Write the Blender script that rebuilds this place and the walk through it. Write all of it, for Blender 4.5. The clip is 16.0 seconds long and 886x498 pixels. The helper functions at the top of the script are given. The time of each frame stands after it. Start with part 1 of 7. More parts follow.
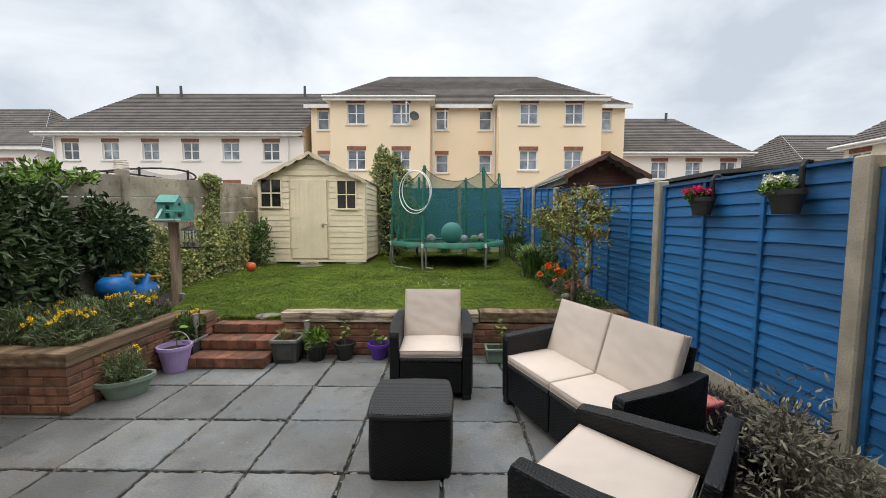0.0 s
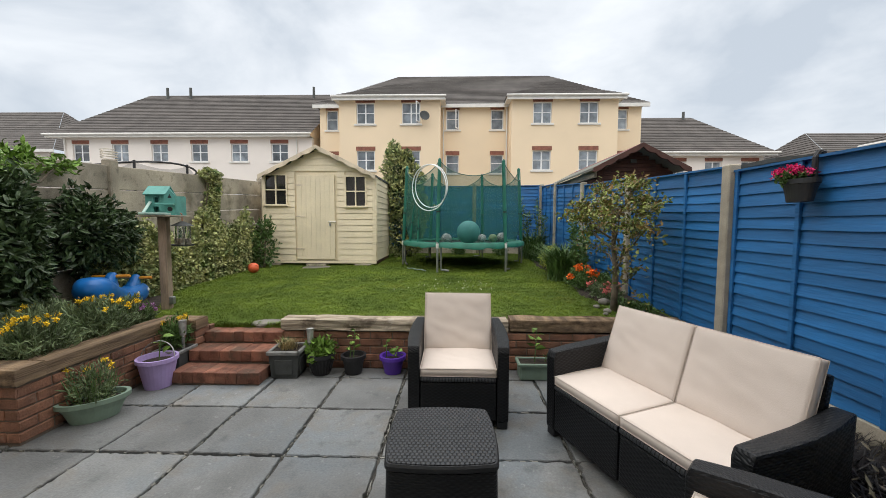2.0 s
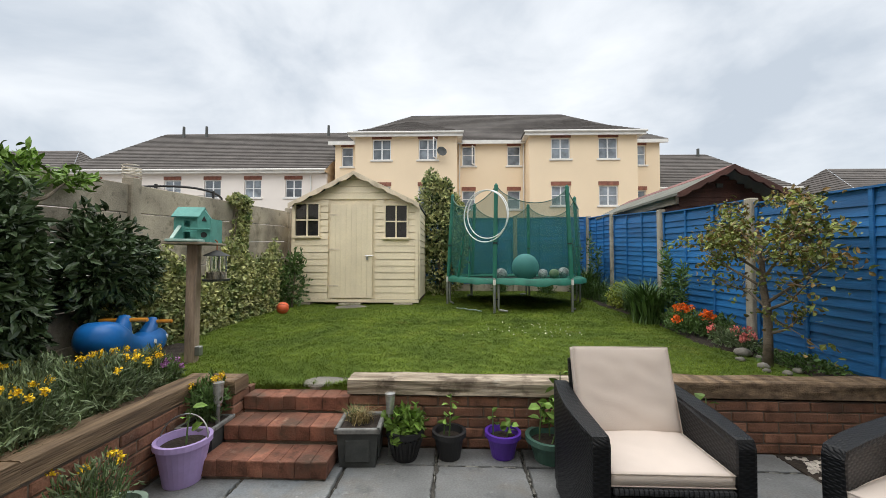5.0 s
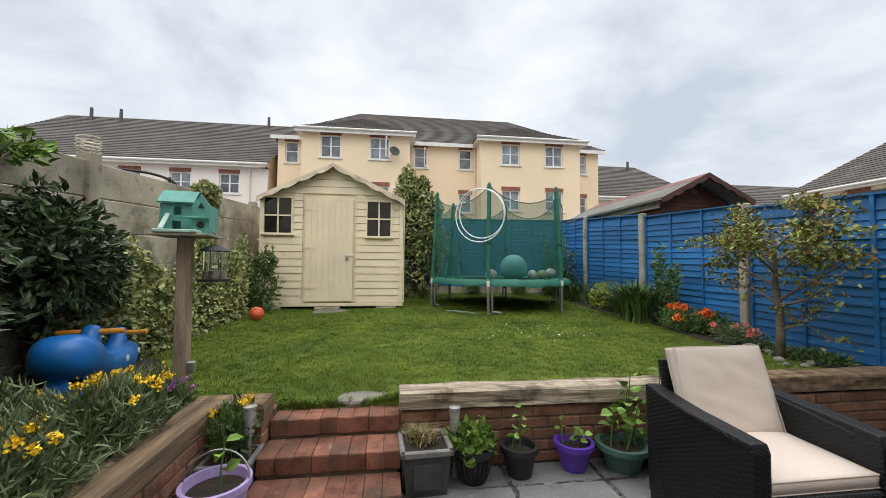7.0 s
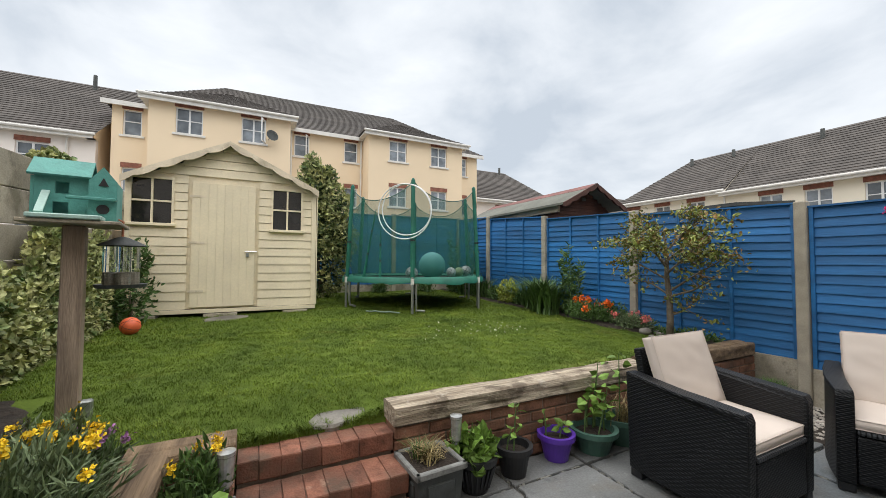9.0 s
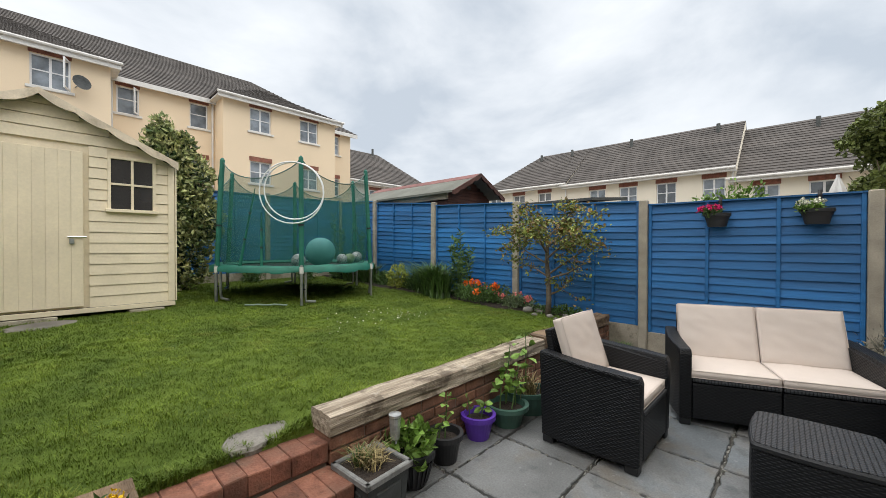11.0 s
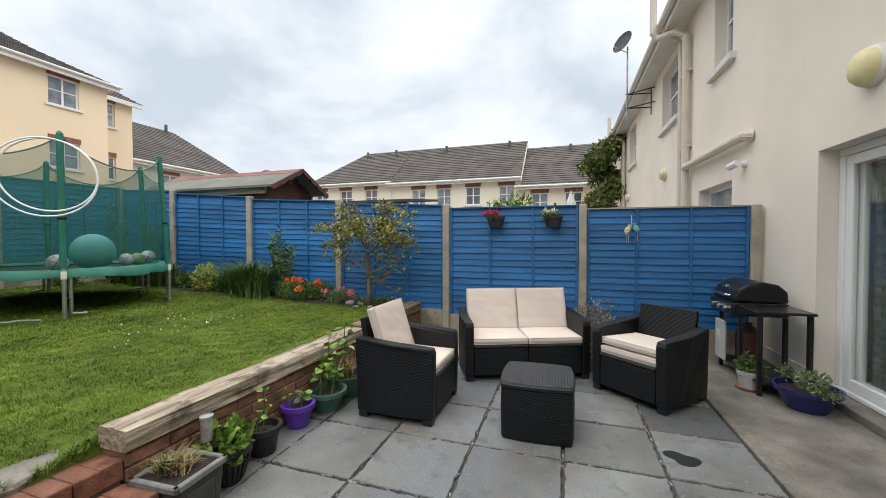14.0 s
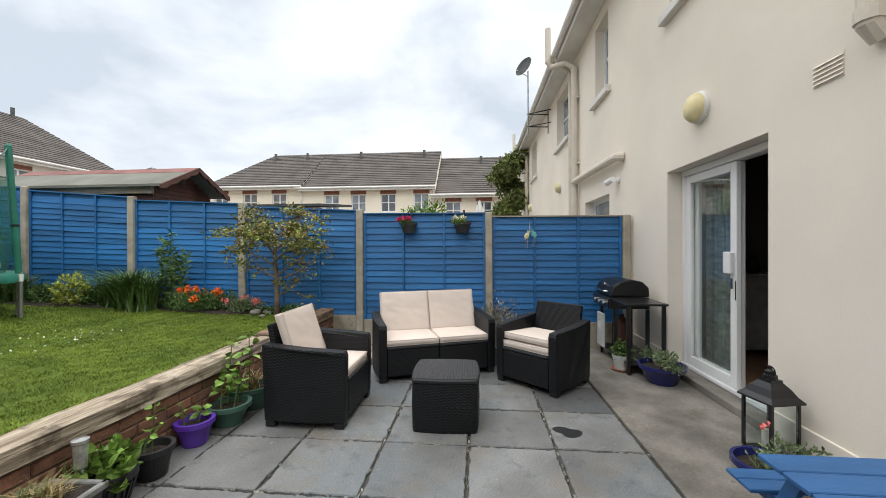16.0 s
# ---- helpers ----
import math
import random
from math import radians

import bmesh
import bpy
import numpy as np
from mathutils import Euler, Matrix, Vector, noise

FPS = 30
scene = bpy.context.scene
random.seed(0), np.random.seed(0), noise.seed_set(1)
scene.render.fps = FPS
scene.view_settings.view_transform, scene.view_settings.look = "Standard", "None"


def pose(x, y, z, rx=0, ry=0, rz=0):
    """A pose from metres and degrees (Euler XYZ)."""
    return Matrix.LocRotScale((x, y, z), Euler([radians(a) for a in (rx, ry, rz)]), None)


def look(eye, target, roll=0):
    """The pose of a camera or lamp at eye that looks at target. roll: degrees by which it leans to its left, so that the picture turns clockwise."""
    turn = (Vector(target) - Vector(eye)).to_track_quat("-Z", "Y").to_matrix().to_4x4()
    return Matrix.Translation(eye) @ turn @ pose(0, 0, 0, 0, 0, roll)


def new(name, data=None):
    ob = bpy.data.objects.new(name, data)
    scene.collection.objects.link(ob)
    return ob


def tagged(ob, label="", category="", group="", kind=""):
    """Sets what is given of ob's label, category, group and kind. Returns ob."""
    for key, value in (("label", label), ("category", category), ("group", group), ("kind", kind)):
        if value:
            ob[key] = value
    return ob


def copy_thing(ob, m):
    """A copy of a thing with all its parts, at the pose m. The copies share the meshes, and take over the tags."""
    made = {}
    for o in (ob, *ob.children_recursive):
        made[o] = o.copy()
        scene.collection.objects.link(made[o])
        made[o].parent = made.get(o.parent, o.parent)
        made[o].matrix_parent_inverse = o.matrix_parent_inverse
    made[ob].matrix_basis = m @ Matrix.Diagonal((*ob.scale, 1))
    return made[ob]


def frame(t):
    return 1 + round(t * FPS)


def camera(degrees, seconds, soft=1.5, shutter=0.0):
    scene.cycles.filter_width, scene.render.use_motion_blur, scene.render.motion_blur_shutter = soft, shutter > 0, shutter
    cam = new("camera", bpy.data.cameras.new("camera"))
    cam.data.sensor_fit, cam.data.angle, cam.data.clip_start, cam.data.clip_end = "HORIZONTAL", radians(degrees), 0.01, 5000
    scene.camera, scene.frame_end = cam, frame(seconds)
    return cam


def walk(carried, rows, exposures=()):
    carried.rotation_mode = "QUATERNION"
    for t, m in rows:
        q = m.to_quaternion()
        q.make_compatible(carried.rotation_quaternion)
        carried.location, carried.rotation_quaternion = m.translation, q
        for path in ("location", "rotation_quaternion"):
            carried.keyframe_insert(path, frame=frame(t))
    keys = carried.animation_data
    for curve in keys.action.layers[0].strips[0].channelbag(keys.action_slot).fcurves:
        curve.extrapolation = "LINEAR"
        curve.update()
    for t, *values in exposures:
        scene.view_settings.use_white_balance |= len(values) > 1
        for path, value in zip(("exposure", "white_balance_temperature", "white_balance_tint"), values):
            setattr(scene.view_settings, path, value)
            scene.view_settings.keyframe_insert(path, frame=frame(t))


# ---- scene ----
cam = camera(99.3, 16.0, soft=0.6)
PATH = [
    (0, (1.241, -3.454, 1.572), (1.224, -1.46, 1.421), 0.2),
    (0.5, (1.229, -3.314, 1.53), (1.191, -1.321, 1.368), 0.2),
    (1, (1.183, -3.148, 1.49), (1.135, -1.155, 1.333), 0.2),
    (1.5, (1.128, -3.043, 1.485), (1.074, -1.049, 1.337), 0.2),
    (2, (1.077, -2.871, 1.467), (1.017, -0.876, 1.334), 0.2),
    (2.5, (0.99, -2.664, 1.464), (0.924, -0.669, 1.345), 0.2),
    (3, (0.891, -2.544, 1.465), (0.814, -0.548, 1.364), 0.3),
    (3.5, (0.703, -2.38, 1.44), (0.61, -0.382, 1.418), 0.3),
    (4, (0.517, -2.27, 1.439), (0.427, -0.272, 1.465), 0.3),
    (4.5, (0.347, -2.128, 1.403), (0.263, -0.13, 1.454), 0.2),
    (4.7, (0.27, -2.075, 1.395), (0.187, -0.077, 1.455), 0.2),
    (6.8, (-0.675, -1.705, 1.332), (-0.458, 0.282, 1.418), 0.3),
    (7, (-0.733, -1.672, 1.335), (-0.472, 0.308, 1.423), 0.4),
    (7.5, (-0.889, -1.568, 1.344), (-0.482, 0.388, 1.435), 0.3),
    (8, (-1.064, -1.476, 1.353), (-0.513, 0.445, 1.439), 0.4),
    (8.5, (-1.258, -1.385, 1.353), (-0.539, 0.479, 1.434), 0.3),
    (8.7, (-1.335, -1.34, 1.345), (-0.542, 0.494, 1.425), 0.3),
    (10.8, (-1.688, -0.985, 1.408), (-0.297, 0.452, 1.395), 0.1),
    (11, (-1.71, -0.964, 1.411), (-0.262, 0.415, 1.392), 0.1),
    (11.5, (-1.771, -0.967, 1.432), (-0.195, 0.264, 1.381), 0.1),
    (12, (-1.812, -1.026, 1.444), (-0.15, 0.084, 1.364), -0.1),
    (12.5, (-1.865, -1.101, 1.458), (-0.133, -0.105, 1.37), -0.1),
    (13, (-1.906, -1.158, 1.459), (-0.111, -0.28, 1.377), -0.1),
    (13.5, (-1.936, -1.198, 1.447), (-0.083, -0.449, 1.384), -0.1),
    (14, (-1.947, -1.227, 1.442), (-0.045, -0.609, 1.396), -0.1),
    (14.5, (-1.977, -1.253, 1.435), (-0.037, -0.768, 1.405), -0.1),
    (15, (-2.009, -1.272, 1.43), (-0.043, -0.907, 1.406), -0.0),
    (15.5, (-2.04, -1.289, 1.419), (-0.058, -1.025, 1.406), -0.1),
    (16, (-2.067, -1.29, 1.409), (-0.076, -1.106, 1.401), -0.2),
]
walk(cam, [(t, look(eye, target, roll)) for t, eye, target, roll in PATH],
     exposures=((0, 0.38), (11, 0.38), (16, 0.56)))


# ---- world, sun, exposure ----
world = bpy.data.worlds.new("overcast_sky")
scene.world = world
world.use_nodes = True
wn, wl = world.node_tree.nodes, world.node_tree.links
wn.clear()
w_out = wn.new("ShaderNodeOutputWorld")
w_bg = wn.new("ShaderNodeBackground")
w_sky = wn.new("ShaderNodeTexSky")
w_sky.sky_type = "NISHITA"
w_sky.sun_disc = False
w_sky.sun_elevation = radians(81)
w_sky.sun_rotation = radians(210)
w_sky.dust_density = 2.0
w_tc = wn.new("ShaderNodeTexCoord")
w_map = wn.new("ShaderNodeMapping")
w_map.inputs["Scale"].default_value = (1.0, 1.0, 1.9)
w_n1 = wn.new("ShaderNodeTexNoise")
w_n1.inputs["Scale"].default_value = 2.3
w_n1.inputs["Detail"].default_value = 7
w_n1.inputs["Roughness"].default_value = 0.54
w_n1.inputs["Distortion"].default_value = 0.35
w_ramp = wn.new("ShaderNodeValToRGB")
cr = w_ramp.color_ramp
cr.elements[0].position, cr.elements[0].color = 0.33, (4.5, 5.0, 5.6, 1)
cr.elements[1].position, cr.elements[1].color = 0.68, (7.7, 7.95, 8.2, 1)
mid = cr.elements.new(0.5)
mid.color = (6.3, 6.65, 7.05, 1)
w_mix = wn.new("ShaderNodeMixRGB")
w_mix.inputs[0].default_value = 0.93
wl.new(w_tc.outputs["Generated"], w_map.inputs["Vector"])
wl.new(w_map.outputs[0], w_n1.inputs["Vector"])
wl.new(w_n1.outputs["Fac"], w_ramp.inputs[0])
wl.new(w_sky.outputs[0], w_mix.inputs[1])
wl.new(w_ramp.outputs[0], w_mix.inputs[2])
wl.new(w_mix.outputs[0], w_bg.inputs[0])
w_bg.inputs[1].default_value = 0.107
wl.new(w_bg.outputs[0], w_out.inputs[0])

sun = new("sun", bpy.data.lights.new("sun", "SUN"))
sun.data.energy = 2.75
sun.data.angle = radians(110)
sun.data.color = (1.0, 0.97, 0.92)
sun.matrix_world = look((0, 0, 20), (1.5, 2.6, 0))


# ---- materials ----
def mat(name, color, rough=0.8, var=0.25, scale=3.0, grain=0.12, gscale=60.0, bump=0.15, metal=0.0, tint=None, rnd=0.0, stretch=(1, 1, 1), spec=0.5, island=0.0, stain=None):
    m = bpy.data.materials.new(name)
    m.use_nodes = True
    n, l = m.node_tree.nodes, m.node_tree.links
    b = n["Principled BSDF"]
    b.inputs["Roughness"].default_value = rough
    b.inputs["Metallic"].default_value = metal
    b.inputs["Specular IOR Level"].default_value = spec
    g = n.new("ShaderNodeNewGeometry")
    mp = n.new("ShaderNodeMapping")
    mp.inputs["Scale"].default_value = stretch
    l.new(g.outputs["Position"], mp.inputs["Vector"])
    a = n.new("ShaderNodeTexNoise")
    a.inputs["Scale"].default_value, a.inputs["Detail"].default_value = scale, 5
    c = n.new("ShaderNodeTexNoise")
    c.inputs["Scale"].default_value, c.inputs["Detail"].default_value = gscale, 3
    for t in (a, c):
        l.new(mp.outputs[0], t.inputs["Vector"])
    mix = n.new("ShaderNodeMixRGB")
    dark = [x * (1 - var) for x in color] if tint is None else tint
    lite = [min(1, x * (1 + var * 0.6)) for x in color]
    mix.inputs[1].default_value, mix.inputs[2].default_value = (*dark, 1), (*lite, 1)
    rp = n.new("ShaderNodeMapRange")
    rp.inputs[1].default_value, rp.inputs[2].default_value = 0.3, 0.7
    l.new(a.outputs["Fac"], rp.inputs[0])
    l.new(rp.outputs[0], mix.inputs[0])
    hsv = n.new("ShaderNodeHueSaturation")
    l.new(mix.outputs[0], hsv.inputs["Color"])
    if stain:
        # blotches of dirt and lichen with soft, broken edges
        src = mix
        for col, sc, lo, hi, amt in stain:
            sn = n.new("ShaderNodeTexNoise")
            sn.inputs["Scale"].default_value, sn.inputs["Detail"].default_value = sc, 8
            sn.inputs["Roughness"].default_value = 0.62
            l.new(g.outputs["Position"], sn.inputs["Vector"])
            sr = n.new("ShaderNodeMapRange")
            sr.inputs[1].default_value, sr.inputs[2].default_value, sr.inputs[4].default_value = lo, hi, amt
            l.new(sn.outputs["Fac"], sr.inputs[0])
            sm = n.new("ShaderNodeMixRGB")
            sm.inputs[2].default_value = (*col, 1)
            l.new(sr.outputs[0], sm.inputs[0])
            l.new(src.outputs[0], sm.inputs[1])
            src = sm
        l.new(src.outputs[0], hsv.inputs["Color"])
    v = n.new("ShaderNodeMath")
    v.operation = "MULTIPLY_ADD"
    v.inputs[1].default_value, v.inputs[2].default_value = grain * 2.4, 1 - grain * 1.2
    l.new(c.outputs["Fac"], v.inputs[0])
    last = v
    for amount, src in ((rnd, "ob"), (island, "isl")):
        if amount:
            q = n.new("ShaderNodeMath")
            q.operation = "MULTIPLY_ADD"
            q.inputs[1].default_value, q.inputs[2].default_value = amount * 2, 1 - amount
            if src == "ob":
                o = n.new("ShaderNodeObjectInfo")
                l.new(o.outputs["Random"], q.inputs[0])
            else:
                l.new(g.outputs["Random Per Island"], q.inputs[0])
            p = n.new("ShaderNodeMath")
            p.operation = "MULTIPLY"
            l.new(last.outputs[0], p.inputs[0])
            l.new(q.outputs[0], p.inputs[1])
            last = p
    l.new(last.outputs[0], hsv.inputs["Value"])
    l.new(hsv.outputs[0], b.inputs["Base Color"])
    if bump:
        bp = n.new("ShaderNodeBump")
        bp.inputs["Strength"].default_value = bump
        bp.inputs["Distance"].default_value = 0.01
        l.new(c.outputs["Fac"], bp.inputs["Height"])
        l.new(bp.outputs[0], b.inputs["Normal"])
    return m


def wicker(name, top):
    """Moulded plastic weave: rows of raised, staggered bars."""
    m = mat(name, (0.0095, 0.010, 0.012), 0.45, 0.2, 4, 0.1, 90, 0, spec=0.32)
    n, l = m.node_tree.nodes, m.node_tree.links
    tc = n.new("ShaderNodeTexCoord")
    sp = n.new("ShaderNodeSeparateXYZ")
    l.new(tc.outputs["Object"], sp.inputs[0])

    def mth(op, a, b=0.0):
        q = n.new("ShaderNodeMath")
        q.operation = op
        for i, s in enumerate((a, b)):
            if isinstance(s, (int, float)):
                q.inputs[i].default_value = s
            else:
                l.new(s, q.inputs[i])
        return q.outputs[0]
    if top:
        u, w = sp.outputs["X"], sp.outputs["Y"]
    else:
        ns = n.new("ShaderNodeSeparateXYZ")
        l.new(tc.outputs["Normal"], ns.inputs[0])
        u = mth("ADD", sp.outputs["X"], sp.outputs["Y"])
        w = mth("ADD", sp.outputs["Z"], mth("MULTIPLY", ns.outputs["Z"], mth("SUBTRACT", sp.outputs["X"], sp.outputs["Y"])))
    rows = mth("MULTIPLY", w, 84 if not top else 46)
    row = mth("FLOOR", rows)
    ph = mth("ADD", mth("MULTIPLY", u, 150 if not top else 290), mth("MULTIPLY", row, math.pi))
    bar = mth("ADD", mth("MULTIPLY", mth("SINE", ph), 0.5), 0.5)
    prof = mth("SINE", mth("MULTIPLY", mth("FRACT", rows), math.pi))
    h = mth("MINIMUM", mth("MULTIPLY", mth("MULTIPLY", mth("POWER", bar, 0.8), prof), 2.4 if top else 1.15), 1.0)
    # colour carries the shade in the gaps and, on tops, the sky's sheen
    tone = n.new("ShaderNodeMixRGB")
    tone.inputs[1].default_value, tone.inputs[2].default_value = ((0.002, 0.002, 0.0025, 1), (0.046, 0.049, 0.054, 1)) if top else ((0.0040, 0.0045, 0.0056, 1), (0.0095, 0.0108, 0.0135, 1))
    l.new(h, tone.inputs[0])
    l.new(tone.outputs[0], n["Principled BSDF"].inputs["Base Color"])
    bp = n.new("ShaderNodeBump")
    bp.inputs["Strength"].default_value = 0.7 if top else 0.55
    bp.inputs["Distance"].default_value = 0.004
    l.new(h, bp.inputs["Height"])
    l.new(bp.outputs[0], n["Principled BSDF"].inputs["Normal"])
    return m


def glass(name, tint=(0.9, 0.95, 0.95), rough=0.0):
    m = bpy.data.materials.new(name)
    m.use_nodes = True
    b = m.node_tree.nodes["Principled BSDF"]
    b.inputs["Base Color"].default_value = (*tint, 1)
    b.inputs["Transmission Weight"].default_value = 1
    b.inputs["Roughness"].default_value = rough
    b.inputs["IOR"].default_value = 1.45
    return m


def leafmat(name, color, var=0.35, pale=None, gloss=0.45, spec=0.28):
    return mat(name, color, gloss, var, 6, 0.15, 40, 0, tint=pale, island=0.45, spec=spec)


SLAB = mat("grey_slab", (0.176, 0.180, 0.178), 0.62, 0.42, 1.7, 0.26, 75, 0.45, rnd=0.34, stain=(((0.115, 0.135, 0.15), 0.9, 0.50, 0.62, 0.7), ((0.15, 0.125, 0.095), 2.1, 0.52, 0.68, 0.6), ((0.075, 0.08, 0.084), 5.5, 0.56, 0.68, 0.65), ((0.30, 0.30, 0.29), 16, 0.62, 0.70, 0.5)))
JOINT = mat("joint_mortar", (0.085, 0.08, 0.07), 0.95, 0.5, 12, 0.3, 90, 0.5)
CONCRETE = mat("concrete_strip", (0.215, 0.198, 0.172), 0.8, 0.5, 2.6, 0.25, 55, 0.35, stain=(((0.12, 0.105, 0.085), 3.4, 0.52, 0.68, 0.7), ((0.10, 0.09, 0.075), 14, 0.62, 0.70, 0.6)))
PRECAST = mat("precast_concrete", (0.42, 0.37, 0.29), 0.9, 0.45, 2.0, 0.26, 70, 0.35, stain=(((0.13, 0.115, 0.075), 2.3, 0.52, 0.66, 0.75), ((0.11, 0.10, 0.075), 9, 0.56, 0.68, 0.6)))
POST = mat("concrete_post", (0.40, 0.355, 0.28), 0.9, 0.25, 6, 0.15, 90, 0.35)
BLUE = mat("blue_fence_paint", (0.017, 0.142, 0.365), 0.55, 0.3, 3, 0.16, 35, 0.25, rnd=0.16, stretch=(1, 0.25, 2.5))
BRICK = mat("red_brown_brick", (0.26, 0.122, 0.074), 0.9, 0.55, 9, 0.24, 70, 0.6, rnd=0.28, stain=(((0.05, 0.038, 0.03), 4.5, 0.52, 0.68, 0.65), ((0.34, 0.28, 0.22), 7, 0.62, 0.74, 0.5)))
STEPBRICK = mat("red_step_brick", (0.245, 0.102, 0.064), 0.92, 0.55, 10, 0.24, 80, 0.45, rnd=0.34, stain=(((0.055, 0.045, 0.032), 5.0, 0.49, 0.64, 0.8), ((0.36, 0.24, 0.17), 9, 0.60, 0.72, 0.45)))
MORTAR = mat("mortar", (0.17, 0.13, 0.10), 0.95, 0.3, 9, 0.2, 90, 0.4)
SLEEPER = mat("weathered_timber", (0.46, 0.39, 0.30), 0.9, 0.5, 6.0, 0.5, 34, 1.0, tint=(0.19, 0.145, 0.10), stretch=(0.16, 4.2, 7), stain=(((0.085, 0.06, 0.04), 5.0, 0.52, 0.64, 0.75), ((0.55, 0.50, 0.42), 11, 0.60, 0.70, 0.6)))
SLEEPER2 = mat("brown_timber", (0.235, 0.16, 0.095), 0.85, 0.4, 4, 0.34, 26, 0.8, tint=(0.085, 0.055, 0.033), stretch=(3.2, 0.3, 5))
FARGROUND = mat("far_ground", (0.17, 0.16, 0.14), 0.95, 0.3, 0.4, 0.2, 6, 0.1)
SOIL = mat("dark_soil", (0.035, 0.025, 0.018), 0.95, 0.5, 14, 0.4, 60, 1.0)
# ground under the blades is darkened, giving the gaps their shade by colour
TURF = mat("turf_ground", (0.090, 0.128, 0.020), 0.95, 0.45, 2.4, 0.3, 50, 0.3, tint=(0.052, 0.084, 0.014), spec=0.15)
GRASS = mat("grass_blades", (0.160, 0.220, 0.026), 0.6, 0.5, 1.6, 0.35, 9, 0, tint=(0.074, 0.122, 0.016), island=0.16, spec=0.2, stain=(((0.27, 0.25, 0.07), 3.2, 0.56, 0.72, 0.5), ((0.050, 0.098, 0.013), 6.5, 0.54, 0.68, 0.65), ((0.25, 0.30, 0.06), 13, 0.56, 0.68, 0.55)))
CREAM = mat("cream_shed_paint", (0.82, 0.71, 0.515), 0.55, 0.10, 2, 0.08, 40, 0.15, rnd=0.03, stain=(((0.55, 0.45, 0.27), 3.0, 0.60, 0.74, 0.35),))
CREAMTRIM = mat("cream_trim_paint", (0.70, 0.595, 0.45), 0.65, 0.25, 5, 0.1, 50, 0.2, stain=(((0.36, 0.30, 0.20), 8.0, 0.54, 0.68, 0.6),))
FELT = mat("roof_felt", (0.10, 0.105, 0.10), 0.9, 0.3, 4, 0.3, 120, 0.4)
DARKGLASS = mat("dark_pane", (0.018, 0.018, 0.02), 0.08, 0.3, 3, 0, 10, 0, spec=0.7)
# opaque panes: pale sky reflection is put into the base colour, varied per pane
HOUSEPANE = mat("sky_tinted_pane", (0.21, 0.24, 0.27), 0.05, 0.5, 1.6, 0, 10, 0, spec=0.85, rnd=0.6, tint=(0.07, 0.08, 0.09))
YELLOWWALL = mat("yellow_render", (0.84, 0.675, 0.475), 0.9, 0.05, 0.4, 0.04, 30, 0.1)
WHITEWALL = mat("offwhite_render", (0.83, 0.76, 0.70), 0.9, 0.05, 0.5, 0.04, 30, 0.1)
PALECREAM = mat("pale_cream_render", (0.84, 0.765, 0.63), 0.9, 0.06, 0.5, 0.05, 30, 0.1)
HOUSEWALL = mat("beige_render", (0.82, 0.75, 0.655), 0.92, 0.07, 0.9, 0.06, 190, 0.10)
LINTEL = mat("brick_lintel", (0.27, 0.11, 0.075), 0.9, 0.35, 6, 0.2, 40, 0.2)
ROOF = mat("roof_tile", (0.098, 0.086, 0.078), 0.85, 0.3, 1.1, 0.22, 14, 0.2, island=0.12)
PVC = mat("white_pvc", (0.80, 0.80, 0.80), 0.4, 0.04, 2, 0.03, 40, 0)
WPAINT = mat("white_painted_trim", (0.72, 0.70, 0.66), 0.55, 0.1, 3, 0.05, 40, 0.05)
PIPE = mat("beige_pipe", (0.64, 0.58, 0.49), 0.5, 0.08, 4, 0.05, 40, 0)
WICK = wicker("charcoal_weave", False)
WICKTOP = wicker("charcoal_weave_sky_sheen", True)
CHARCOAL = mat("charcoal_plastic", (0.011, 0.012, 0.014), 0.5, 0.2, 5, 0.1, 80, 0.1)
CUSHION = mat("beige_cushion_fabric", (0.69, 0.60, 0.535), 0.95, 0.05, 4, 0.03, 240, 0.12, spec=0.2)
PIPING = mat("cushion_piping", (0.64, 0.555, 0.49), 0.9, 0.1, 8, 0.08, 150, 0.2)
NETGREEN = mat("green_pad", (0.010, 0.138, 0.092), 0.6, 0.25, 6, 0.12, 60, 0.15)
STEEL = mat("galvanised_steel", (0.36, 0.37, 0.36), 0.42, 0.25, 9, 0.15, 60, 0.05, metal=0.8)
BLACKMESH = mat("black_mat", (0.012, 0.014, 0.014), 0.75, 0.2, 8, 0.1, 60, 0.1)
BLACKMETAL = mat("black_metal", (0.012, 0.012, 0.013), 0.3, 0.2, 8, 0.1, 60, 0.05)
CHROME = mat("chrome", (0.6, 0.6, 0.6), 0.18, 0.1, 8, 0.05, 60, 0, metal=1)
TEAL = mat("teal_paint", (0.10, 0.33, 0.29), 0.6, 0.2, 9, 0.12, 60, 0.2)
PALETEAL = mat("pale_teal_paint", (0.42, 0.60, 0.54), 0.6, 0.2, 9, 0.1, 60, 0.2)
POSTWOOD = mat("grey_brown_post", (0.35, 0.26, 0.19), 0.85, 0.35, 5, 0.25, 40, 0.4, stretch=(5, 5, 0.5))
DARKWOOD = mat("dark_red_stain", (0.075, 0.028, 0.02), 0.7, 0.35, 4, 0.2, 40, 0.3)
GREYFELT = mat("grey_green_felt", (0.165, 0.17, 0.145), 0.9, 0.3, 1.6, 0.25, 80, 0.4, tint=(0.12, 0.12, 0.10))
REDFELT = mat("faded_red_felt", (0.22, 0.10, 0.09), 0.9, 0.3, 3, 0.25, 80, 0.4)
OLDWOOD = mat("grey_wood", (0.36, 0.31, 0.24), 0.85, 0.35, 5, 0.25, 40, 0.3, stretch=(3, 0.4, 3))
